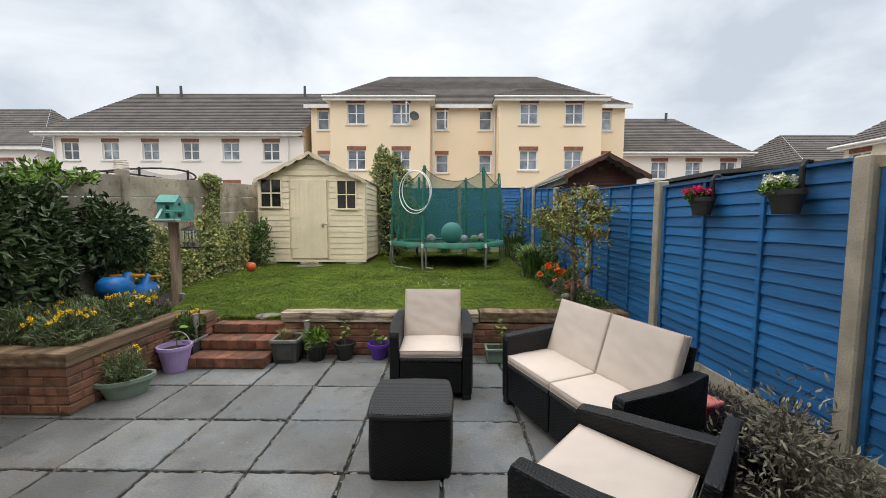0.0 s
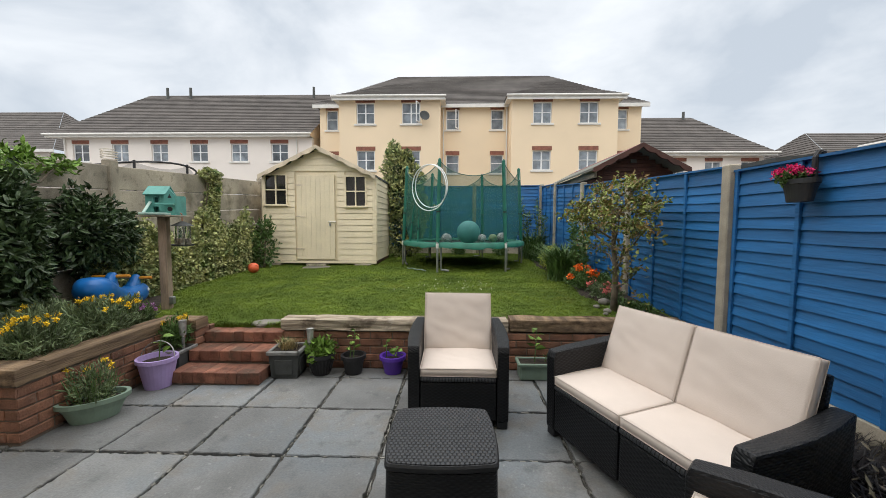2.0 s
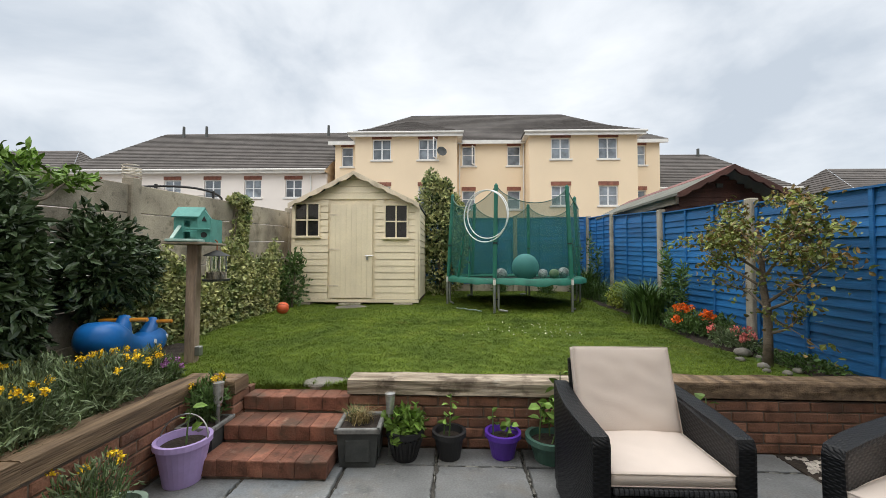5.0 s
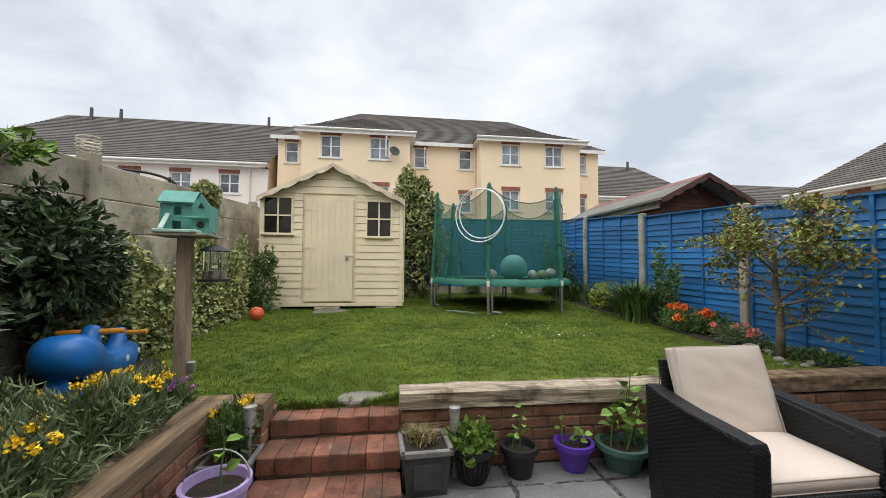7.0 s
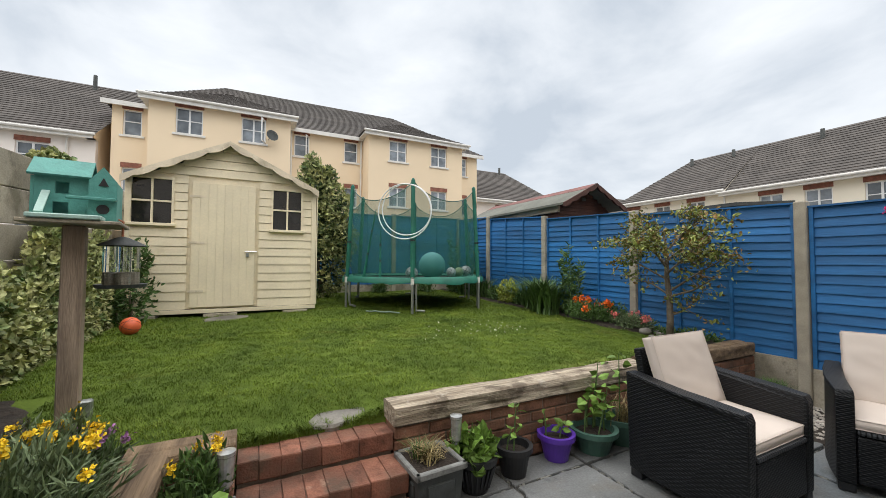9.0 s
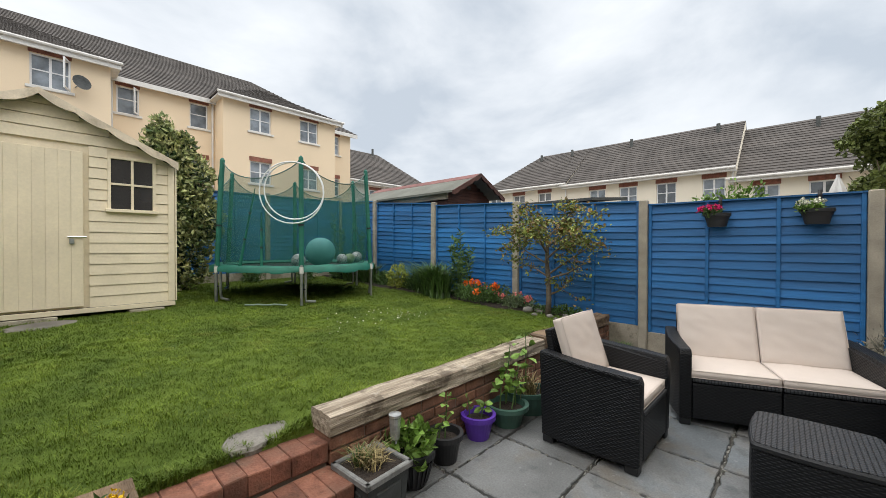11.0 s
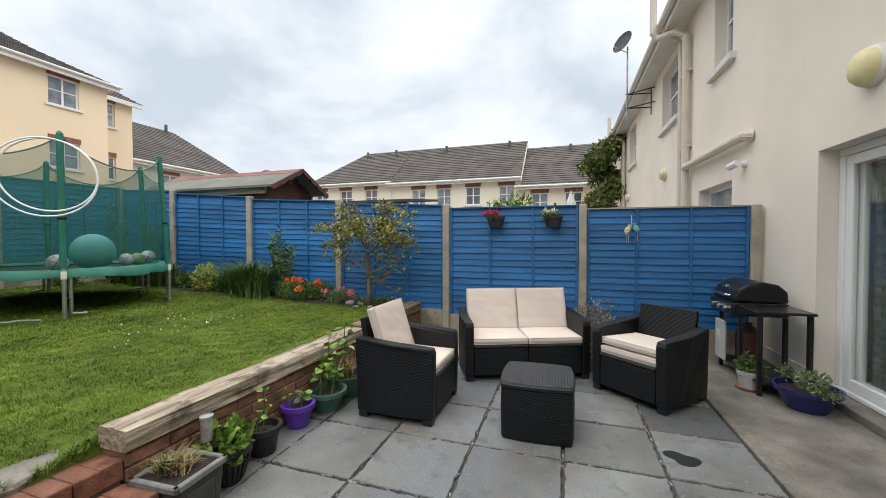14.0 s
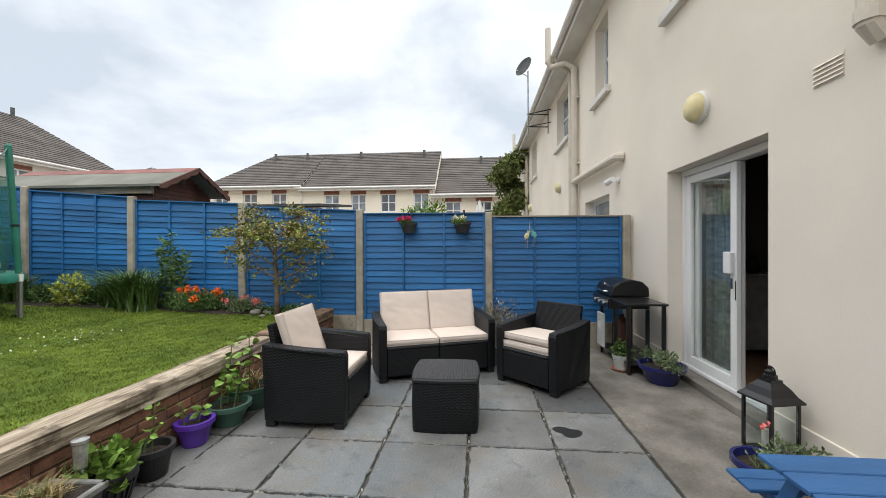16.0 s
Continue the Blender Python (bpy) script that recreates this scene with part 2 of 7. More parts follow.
TOYBLUE = mat("toy_blue_plastic", (0.012, 0.16, 0.50), 0.35, 0.15, 4, 0.06, 40, 0.05)
TOYORANGE = mat("toy_orange", (0.75, 0.30, 0.03), 0.4, 0.1, 4, 0.05, 40, 0)
BALLAQUA = mat("aqua_ball", (0.13, 0.42, 0.42), 0.6, 0.1, 4, 0.05, 40, 0.05)
BALLORANGE = mat("orange_ball", (0.78, 0.14, 0.05), 0.5, 0.15, 12, 0.08, 60, 0.1)
BALLGREY = mat("football_patches", (0.66, 0.68, 0.68), 0.5, 0.2, 15, 0.1, 60, 0.05, tint=(0.20, 0.22, 0.23))
LILAC = mat("lilac_plastic", (0.44, 0.33, 0.62), 0.5, 0.12, 6, 0.06, 50, 0)
PURPLE = mat("purple_plastic", (0.10, 0.035, 0.36), 0.4, 0.15, 6, 0.06, 50, 0)
POTGREEN = mat("green_pot", (0.055, 0.125, 0.095), 0.45, 0.2, 6, 0.08, 50, 0)
PALEGREEN = mat("pale_green_pot", (0.20, 0.275, 0.21), 0.55, 0.15, 6, 0.08, 50, 0)
POTBLACK = mat("black_pot", (0.018, 0.018, 0.02), 0.5, 0.2, 6, 0.1, 50, 0)
POTRIM = mat("worn_pot_rim", (0.22, 0.22, 0.21), 0.85, 0.4, 14, 0.2, 80, 0.3)
POTGREY = mat("grey_pot", (0.058, 0.063, 0.062), 0.75, 0.35, 9, 0.15, 70, 0.2)
COBALT = mat("cobalt_glaze", (0.018, 0.022, 0.12), 0.22, 0.25, 6, 0.06, 50, 0)
WHITEPOT = mat("white_ceramic", (0.55, 0.56, 0.54), 0.5, 0.15, 8, 0.08, 50, 0.05)
TERRA = mat("terracotta", (0.42, 0.15, 0.08), 0.85, 0.2, 8, 0.1, 50, 0.1)
BENCHBLUE = mat("bright_blue_wood", (0.028, 0.118, 0.30), 0.55, 0.15, 5, 0.1, 50, 0.15, stretch=(4, 0.6, 3))
LAMPYEL = mat("yellowed_lamp_plastic", (0.74, 0.65, 0.36), 0.45, 0.15, 6, 0.05, 50, 0)
PEBBLE = mat("pebbles", (0.42, 0.38, 0.33), 0.8, 0.4, 6, 0.15, 60, 0.2, island=0.4)
BARK = mat("tree_bark", (0.17, 0.135, 0.10), 0.9, 0.4, 9, 0.25, 60, 0.6)
STEM = mat("green_stem", (0.10, 0.17, 0.05), 0.7, 0.25, 9, 0.1, 60, 0.1)
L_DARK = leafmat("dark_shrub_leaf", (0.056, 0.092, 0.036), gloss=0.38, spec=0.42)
L_IVY = leafmat("variegated_ivy_leaf", (0.52, 0.50, 0.23), 0.3, (0.085, 0.15, 0.045))
L_YELLOW = leafmat("yellow_green_leaf", (0.34, 0.36, 0.06), 0.35, (0.16, 0.22, 0.04))
L_BRIGHT = leafmat("bright_leaf", (0.16, 0.27, 0.05))
L_MID = leafmat("mid_green_leaf", (0.085, 0.15, 0.04))
L_OLIVE = leafmat("olive_leaf", (0.235, 0.255, 0.06), 0.35, (0.09, 0.13, 0.035))
L_BRONZE = leafmat("bronze_leaf", (0.25, 0.15, 0.055), 0.35, (0.12, 0.125, 0.04))
L_GREY = leafmat("grey_green_leaf", (0.155, 0.205, 0.10), 0.4)
L_SILVER = leafmat("silver_leaf", (0.28, 0.27, 0.20), 0.35, (0.12, 0.10, 0.075))
L_BLACK = leafmat("black_grass_leaf", (0.02, 0.017, 0.017), 0.3)
L_FAR = leafmat("far_tree_leaf", (0.155, 0.19, 0.055))
L_DRY = leafmat("dry_grass_leaf", (0.34, 0.27, 0.13), 0.3)
F_YELLOW = leafmat("yellow_petal", (0.88, 0.60, 0.03), 0.15, None, 0.6)
F_ORANGE = leafmat("orange_petal", (0.85, 0.17, 0.02), 0.15, None, 0.6)
F_PINK = leafmat("pink_petal", (0.70, 0.03, 0.17), 0.2, None, 0.6)
F_CORAL = leafmat("coral_petal", (0.75, 0.22, 0.20), 0.2, None, 0.6)
F_WHITE = leafmat("white_petal", (0.75, 0.75, 0.62), 0.1, None, 0.6)
F_MAUVE = leafmat("mauve_petal", (0.45, 0.20, 0.45), 0.2, None, 0.6)
# wall colour set low so the room's dimness is in the paint
INTERIOR = mat("darkened_room_paint", (0.20, 0.19, 0.17), 0.9, 0.1, 1, 0.05, 30, 0.05)
OAKFLOOR = mat("oak_floor", (0.30, 0.17, 0.085), 0.45, 0.3, 3, 0.2, 30, 0.1, stretch=(0.5, 5, 1))
PANEGLASS = glass("clear_glass")
WET = mat("wet_stain", (0.022, 0.023, 0.025), 0.35, 0.3, 8, 0.1, 40, 0.1)


def netmat(name, color, cover):
    """Fine mesh cloth: threads too fine to build, so part of the light goes through."""
    m = bpy.data.materials.new(name)
    m.use_nodes = True
    n, l = m.node_tree.nodes, m.node_tree.links
    out = n["Material Output"]
    d = n["Principled BSDF"]
    d.inputs["Base Color"].default_value = (*color, 1)
    d.inputs["Roughness"].default_value = 0.8
    t = n.new("ShaderNodeBsdfTransparent")
    mx = n.new("ShaderNodeMixShader")
    g = n.new("ShaderNodeNewGeometry")
    ns = n.new("ShaderNodeTexNoise")
    ns.inputs["Scale"].default_value = 2.5
    l.new(g.outputs["Position"], ns.inputs["Vector"])
    mr = n.new("ShaderNodeMapRange")
    mr.inputs[3].default_value, mr.inputs[4].default_value = cover - 0.08, cover + 0.08
    l.new(ns.outputs["Fac"], mr.inputs[0])
    l.new(mr.outputs[0], mx.inputs[0])
    l.new(t.outputs[0], mx.inputs[1])
    l.new(d.outputs[0], mx.inputs[2])
    l.new(mx.outputs[0], out.inputs["Surface"])
    return m


NET = netmat("green_net", (0.010, 0.110, 0.080), 0.5)


# ---- mesh helpers ----
def part(name, bm, material, parent=None, label="", smooth=False):
    me = bpy.data.meshes.new(name)
    bm.normal_update()
    bm.to_mesh(me)
    bm.free()
    return obj(name, me, material, parent, label, smooth)


def obj(name, me, material, parent=None, label="", smooth=False):
    if material and not me.materials:
        me.materials.append(material)
    if smooth:
        me.shade_smooth()
    ob = new(name, me)
    if parent:
        ob.parent = parent
    if label:
        ob["label"] = label
    return ob


def raw(name, verts, faces, material, parent=None, label="", smooth=False):
    me = bpy.data.meshes.new(name)
    me.from_pydata(verts, [], faces)
    me.update()
    return obj(name, me, material, parent, label, smooth)


def thing(name, label, category, x=0, y=0, z=0, rz=0, group="", kind=""):
    e = new(name)
    e.empty_display_size = 0.1
    e.matrix_basis = pose(x, y, z, 0, 0, rz)
    return tagged(e, label, category, group, kind)


def box(x0, x1, y0, y1, z0, z1, bevel=0.0, seg=1, bm=None):
    b = bmesh.new()
    bmesh.ops.create_cube(b, size=1)
    for v in b.verts:
        v.co = Vector(((x0 + x1) / 2 + v.co.x * (x1 - x0), (y0 + y1) / 2 + v.co.y * (y1 - y0), (z0 + z1) / 2 + v.co.z * (z1 - z0)))
    if bevel:
        bmesh.ops.bevel(b, geom=b.edges[:], offset=bevel, segments=seg, affect="EDGES", profile=0.6)
    return join(bm, b) if bm else b


def join(bm, b):
    me = bpy.data.meshes.new("tmp")
    b.to_mesh(me)
    b.free()
    bm.from_mesh(me)
    bpy.data.meshes.remove(me)
    return bm


def turned(bm, m):
    bm.transform(m)
    return bm


def tube(points, radii, n=8, bm=None, close=True):
    """A tapered round tube along points."""
    bm = bm or bmesh.new()
    if isinstance(radii, (int, float)):
        radii = [radii] * len(points)
    pts = [Vector(p) for p in points]
    rings = []
    side = None
    for i, p in enumerate(pts):
        d = (pts[min(i + 1, len(pts) - 1)] - pts[max(i - 1, 0)]).normalized()
        if side is None:
            side = d.orthogonal().normalized()
        side = (side - d * side.dot(d))
        side = side.normalized() if side.length > 1e-5 else d.orthogonal().normalized()
        up = d.cross(side)
        rings.append([bm.verts.new(p + (side * math.cos(2 * math.pi * k / n) + up * math.sin(2 * math.pi * k / n)) * radii[i]) for k in range(n)])
    for a, b in zip(rings, rings[1:]):
        for k in range(n):
            bm.faces.new((a[k], a[(k + 1) % n], b[(k + 1) % n], b[k]))
    if close:
        bm.faces.new(list(reversed(rings[0])))
        bm.faces.new(rings[-1])
    return bm


def lathe(profile, n=24, sx=1.0, sy=1.0, bm=None):
    """A turned shape from (radius, height) pairs."""
    bm = bm or bmesh.new()
    rings = []
    for r, z in profile:
        if r < 1e-4:
            rings.append([bm.verts.new((0, 0, z))])
        else:
            rings.append([bm.verts.new((r * sx * math.cos(2 * math.pi * k / n), r * sy * math.sin(2 * math.pi * k / n), z)) for k in range(n)])
    for a, b in zip(rings, rings[1:]):
        for k in range(n):
            k2 = (k + 1) % n
            if len(a) == 1 and len(b) == 1:
                continue
            if len(a) == 1:
                bm.faces.new((a[0], b[k2], b[k]))
            elif len(b) == 1:
                bm.faces.new((a[k], a[k2], b[0]))
            else:
                bm.faces.new((a[k], a[k2], b[k2], b[k]))
    return bm


def prism(outline, axis, a, b, bevel=0.0):
    """An outline of (u, v) pairs pushed out from a to b along axis x or y."""
    bm = bmesh.new()
    put = (lambda u, v, w: (w, u, v)) if axis == "x" else (lambda u, v, w: (u, w, v))
    A = [bm.verts.new(put(u, v, a)) for u, v in outline]
    B = [bm.verts.new(put(u, v, b)) for u, v in outline]
    n = len(outline)
    bm.faces.new(A)
    bm.faces.new(list(reversed(B)))
    for i in range(n):
        bm.faces.new((A[i], B[i], B[(i + 1) % n], A[(i + 1) % n]))
    bmesh.ops.recalc_face_normals(bm, faces=bm.faces[:])
    if bevel:
        bmesh.ops.bevel(bm, geom=bm.edges[:], offset=bevel, segments=2, affect="EDGES", profile=0.6)
    return bm


def pierced(u0, u1, z0, z1, holes, thick):
    """An upright wall in the xz plane, outer face at y = 0, body towards +y, with rectangular openings (u0, u1, z0, z1)."""
    us = sorted({u0, u1, *[h[0] for h in holes], *[h[1] for h in holes]})
    zs = sorted({z0, z1, *[h[2] for h in holes], *[h[3] for h in holes]})
    us = [u for u in us if u0 <= u <= u1]
    zs = [z for z in zs if z0 <= z <= z1]
    solid = {}
    for i in range(len(us) - 1):
        for j in range(len(zs) - 1):
            cu, cz = (us[i] + us[i + 1]) / 2, (zs[j] + zs[j + 1]) / 2
            solid[i, j] = not any(h[0] < cu < h[1] and h[2] < cz < h[3] for h in holes)
    bm = bmesh.new()

    def q(*c):
        bm.faces.new([bm.verts.new(p) for p in c])
    for (i, j), s in solid.items():
        if not s:
            continue
        a, b, c, d = us[i], us[i + 1], zs[j], zs[j + 1]
        q((a, 0, c), (b, 0, c), (b, 0, d), (a, 0, d))
        q((b, thick, c), (a, thick, c), (a, thick, d), (b, thick, d))
        if not solid.get((i - 1, j), False):
            q((a, 0, c), (a, 0, d), (a, thick, d), (a, thick, c))
        if not solid.get((i + 1, j), False):
            q((b, 0, c), (b, thick, c), (b, thick, d), (b, 0, d))
        if not solid.get((i, j - 1), False):
            q((a, 0, c), (a, thick, c), (b, thick, c), (b, 0, c))
        if not solid.get((i, j + 1), False):
            q((a, 0, d), (b, 0, d), (b, thick, d), (a, thick, d))
    bmesh.ops.remove_doubles(bm, verts=bm.verts[:], dist=0.0005)
    return bm


def leaves(name, centres, length, width, material, parent, rng, up=0.3, label="", outward=None, bend=0.25):
    """Many small folded leaves, each a six-cornered outline and a midrib, at given centres."""
    c = np.asarray(centres, float)
    k = len(c)
    d = rng.normal(size=(k, 3))
    if outward is not None:
        d = d * 0.7 + outward * 1.0
    d[:, 2] += up
    d /= np.linalg.norm(d, axis=1)[:, None] + 1e-9
    s = np.cross(d, rng.normal(size=(k, 3)))
    s /= np.linalg.norm(s, axis=1)[:, None] + 1e-9
    nrm = np.cross(s, d)
    ln = length * rng.uniform(0.65, 1.25, (k, 1))
    wd = width * rng.uniform(0.7, 1.2, (k, 1))
    base = c - d * ln * 0.5
    tip = c + d * ln * 0.5 - nrm * ln * bend * 0.5
    mid = c + nrm * ln * 0.04
    edge = []
    for along, across in ((-0.24, 0.42), (0.12, 0.47)):
        for sign in (1, -1):
            edge.append(c + sign * s * wd * across + d * ln * along + nrm * (wd * bend - ln * bend * 0.1 * (along > 0)))
    v = np.stack([base, edge[0], edge[2], tip, edge[3], edge[1], mid], 1).reshape(-1, 3)
    o = np.arange(k)[:, None] * 7
    f = np.concatenate([o + [i, (i + 1) % 6, 6] for i in range(6)], 1).reshape(-1, 3)
    o = raw(name, v.tolist(), f.tolist(), material, parent, label)
    o["kind"] = "stuff"
    return o


def blades(name, feet, height, width, lean, material, parent, rng, label="", curve=0.5):
    """Arching strap leaves, two segments each, from given feet."""
    c = np.asarray(feet, float)
    k = len(c)
    a = rng.uniform(0, 2 * math.pi, k)
    out = np.stack([np.cos(a), np.sin(a), np.zeros(k)], 1)
    side = np.stack([-np.sin(a), np.cos(a), np.zeros(k)], 1)
    h = height * rng.uniform(0.55, 1.15, (k, 1))
    le = lean * rng.uniform(0.2, 1.2, (k, 1)) * h
    w = width * rng.uniform(0.7, 1.2, (k, 1))
    up = np.array([[0, 0, 1.0]])
    m1 = c + up * h * 0.55 + out * le * 0.35
    tp = c + up * h * (1 - 0.25 * curve) + out * le * (1 + 0.2 * curve)
    v = np.stack([c - side * w * 0.5, c + side * w * 0.5, m1 + side * w * 0.42, m1 - side * w * 0.42, tp], 1).reshape(-1, 3)
    o = np.arange(k)[:, None] * 5
    f4 = (o + [0, 1, 2, 3]).tolist()
    f3 = (o + [3, 2, 4]).tolist()
    o = raw(name, v.tolist(), f4 + f3, material, parent, label)
    o["kind"] = "stuff"
    return o


def clump(rng, n, centre, radii, shell=0.55):
    """Points in an uneven ellipsoid, thinner inside."""
    d = rng.normal(size=(n, 3))
    d /= np.linalg.norm(d, axis=1)[:, None]
    r = shell + (1 - shell) * rng.random((n, 1)) ** 0.7
    lump = 1 + 0.22 * np.sin(d[:, :1] * 5.1 + centre[0] * 7) * np.cos(d[:, 1:2] * 4.3 + centre[1] * 5) + 0.12 * np.sin(d[:, 2:3] * 9)
    return np.asarray(centre) + d * r * lump * np.asarray(radii), d


# ---- ground ----
def lawn_z(y):
    return 0.455 + 0.032 * (y - 0.9)


def lawn_h(x, y):
    """The lawn with its worn dip at the head of the steps."""
    side = min(max((-0.50 - x) / 0.25, 0), 1) * min(max((x + 1.68) / 0.25, 0), 1)
    near = min(max((1.55 - y) / 0.5, 0), 1)
    return lawn_z(y) - 0.012 - 0.085 * side * near * near * (3 - 2 * near) + 0.018 * noise.noise((x * 1.3, y * 1.3, 0.5))


S = 0.61
ground = raw("ground", [(-400, -400, -0.12), (400, -400, -0.12), (400, 400, -0.12), (-400, 400, -0.12)], [(0, 1, 2, 3)], FARGROUND)
tagged(ground, "flat grey-brown ground reaching to the horizon", "ground", kind="structure")

patio_bed = part("patio_bed", box(-3.2, 3.4, -2.45, 0.92, -0.11, -0.022), JOINT)
tagged(patio_bed, "dark mortar bed under the grey slabs", "ground", kind="structure")
concrete_strip = part("pavement", box(-6, 3.38, -3.75, -2.462, -0.11, -0.004, 0.006), CONCRETE)
tagged(concrete_strip, "stained concrete strip along the house wall", "pavement", kind="structure")

# garden body behind the retaining wall: sloping turf with a gentle unevenness
rows_y = np.concatenate([[0.97], np.linspace(1.04, 7.6, 100)])
cols_x = np.linspace(-3.3, 3.55, 110)
vv, ff = [], []
for j, yy in enumerate(rows_y):
    for i, xx in enumerate(cols_x):
        drop = 0.16 if j == 0 else 0
        vv.append((xx, yy + (0.05 if j == 0 else 0), lawn_h(xx, yy) - drop))
for j in range(len(rows_y) - 1):
    for i in range(len(cols_x) - 1):
        a = j * len(cols_x) + i
        ff.append((a, a + 1, a + 1 + len(cols_x), a + len(cols_x)))
lawn = raw("lawn", vv, ff, TURF, smooth=True)
tagged(lawn, "sloping mown green lawn above the patio", "lawn", kind="structure")


# bare soil where the raised bed meets the lawn
sv, sf = [], []
NS = 22
for j in range(NS + 1):
    for i in range(NS + 1):
        yy = 0.98 + 1.15 * j / NS
        xx = -3.22 + (1.0 - 0.55 * (j / NS) ** 1.5 + 0.07 * noise.noise((yy * 5, 1.0, 0))) * i / NS
        rim = min(i, NS - i, j, NS - j) / 3
        sv.append((xx, yy, lawn_h(xx, yy) - 0.02 + 0.035 * min(rim, 1) + 0.02 * noise.noise((xx * 9, yy * 9, 2)) * min(rim, 1)))
for j in range(NS):
    for i in range(NS):
        a = j * (NS + 1) + i
        sf.append((a, a + 1, a + NS + 2, a + NS + 1))
bed_soil = raw("bed_soil", sv, sf, SOIL, smooth=True)
tagged(bed_soil, "bare dark soil round the bird table post", "soil", kind="structure")


# ---- brickwork ----
def brick_mesh(lx, ly, lz, bev, seed):
    r = random.Random(seed)
    b = box(-lx / 2, lx / 2, -ly / 2, ly / 2, -lz / 2, lz / 2)
    for v in b.verts:
        v.co += Vector((r.uniform(-1, 1), r.uniform(-1, 1), r.uniform(-1, 1))) * 0.0025
    bmesh.ops.bevel(b, geom=b.edges[:], offset=bev, segments=1, affect="EDGES")
    me = bpy.data.meshes.new("brick")
    b.to_mesh(me)
    b.free()
    return me


def brick_face(parent, p, q, z0, courses, material, meshes, length=0.215, high=0.065, joint=0.011, proud=0.004, seed=0, group_shift=True):
    """Running courses of bricks along the line from p to q, outer face on that line."""
    r = random.Random(seed)
    p, q = Vector((*p, 0)), Vector((*q, 0))
    d = (q - p)
    total = d.length
    d.normalize()
    ang = math.atan2(d.y, d.x)
    inn = Vector((-d.y, d.x, 0))
    for c in range(courses):
        u = -(length / 2 if c % 2 else 0)
        while u < total - 0.02:
            a, b = max(u, 0), min(u + length, total)
            if b - a > 0.03:
                ctr = p + d * ((a + b) / 2) + inn * (0.05 - proud + r.uniform(-0.002, 0.002))
                o = new("brick", r.choice(meshes))
                if not o.data.materials:
                    o.data.materials.append(material)
                o.parent = parent
                o.matrix_basis = pose(ctr.x, ctr.y, z0 + high / 2 + c * (high + joint), 0, 0, math.degrees(ang)) @ Matrix.Diagonal(((b - a) / length, 1, 1, 1))
            u += length + joint


BRICKS = [brick_mesh(0.215, 0.10, 0.065, 0.006, s) for s in range(4)]
for me in BRICKS:
    me.materials.append(BRICK)
STEPS = [brick_mesh(0.1045, 0.225, 0.062, 0.0035, s + 9) for s in range(4)]
for me in STEPS:
    me.materials.append(STEPBRICK)


def rough_beam(x0, x1, y0, y1, z0, z1, n, axis, seed, amp=0.008):
    """A weathered sleeper: rounded, wandering arrises and long splits along the grain."""
    outline = [(0.0, 0.04), (0.06, 0.0), (0.5, 0.0), (0.94, 0.0), (1.0, 0.05), (1.0, 0.35), (1.0, 0.7), (0.985, 0.92), (0.93, 1.0)]
    outline += [(0.93 - 0.86 * k / 12, 1.0) for k in range(1, 13)]
    outline += [(0.015, 0.93), (0.0, 0.8), (0.0, 0.62), (0.0, 0.45), (0.0, 0.25)]
    m = len(outline)
    n = n * 2
    verts, faces = [], []
    for i in range(n + 1):
        t = i / n
        along = (x1 - x0 if axis == "x" else y1 - y0) * t
        for k, (a, b) in enumerate(outline):
            wander = noise.noise((along * 3.0 + seed, a * 2.0, b * 2.0 + seed)) * amp
            grain = noise.noise((along * 5.0, k * 2.7 + seed, 1.5)) * amp * 0.5
            split = max(0.0, noise.noise((along * 1.7 + seed * 3, k * 6.1, 9.0)) - 0.22) * amp * 3.2
            # outward direction in the cross-section
            du, dv = (a - 0.5) * 2, (b - 0.5) * 2
            q = max(abs(du), abs(dv)) or 1
            du, dv = (du / q if abs(du) >= q * 0.98 else 0), (dv / q if abs(dv) >= q * 0.98 else 0)
            off = wander + grain - split
            u, z = off * du, z0 + (z1 - z0) * b + off * dv
            if axis == "x":
                verts.append((x0 + along, y0 + (y1 - y0) * a + u, z))
            else:
                verts.append((x0 + (x1 - x0) * a + u, y0 + along, z))
    for i in range(n):
        for k in range(m):
            p, r = i * m + k, i * m + (k + 1) % m
            faces.append((p, p + m, r + m, r))
    faces.append(tuple(range(m)))
    faces.append(tuple(reversed(range(n * m, n * m + m))))
    me = bpy.data.meshes.new("tmp")
    me.from_pydata(verts, [], faces)
    bm = bmesh.new()
    bm.from_mesh(me)
    bpy.data.meshes.remove(me)
    bmesh.ops.recalc_face_normals(bm, faces=bm.faces[:])
    return bm


WALL_Y = 0.86
retaining_wall = thing("retaining_wall", "low brown brick retaining wall holding the lawn", "wall", kind="structure")
part("mortar_core", box(-0.655, 3.36, WALL_Y + 0.006, WALL_Y + 0.2, -0.1, 0.375), MORTAR, retaining_wall)
part("timber_cap", rough_beam(-0.68, 1.62, WALL_Y - 0.02, WALL_Y + 0.19, 0.385, 0.50, 70, "x", 1.0, 0.011), SLEEPER, retaining_wall, "weathered grey sleeper with splits")
part("timber_cap", rough_beam(1.64, 3.36, WALL_Y - 0.01, WALL_Y + 0.18, 0.39, 0.515, 50, "x", 5.0, 0.010), SLEEPER2, retaining_wall, "brown sleeper")

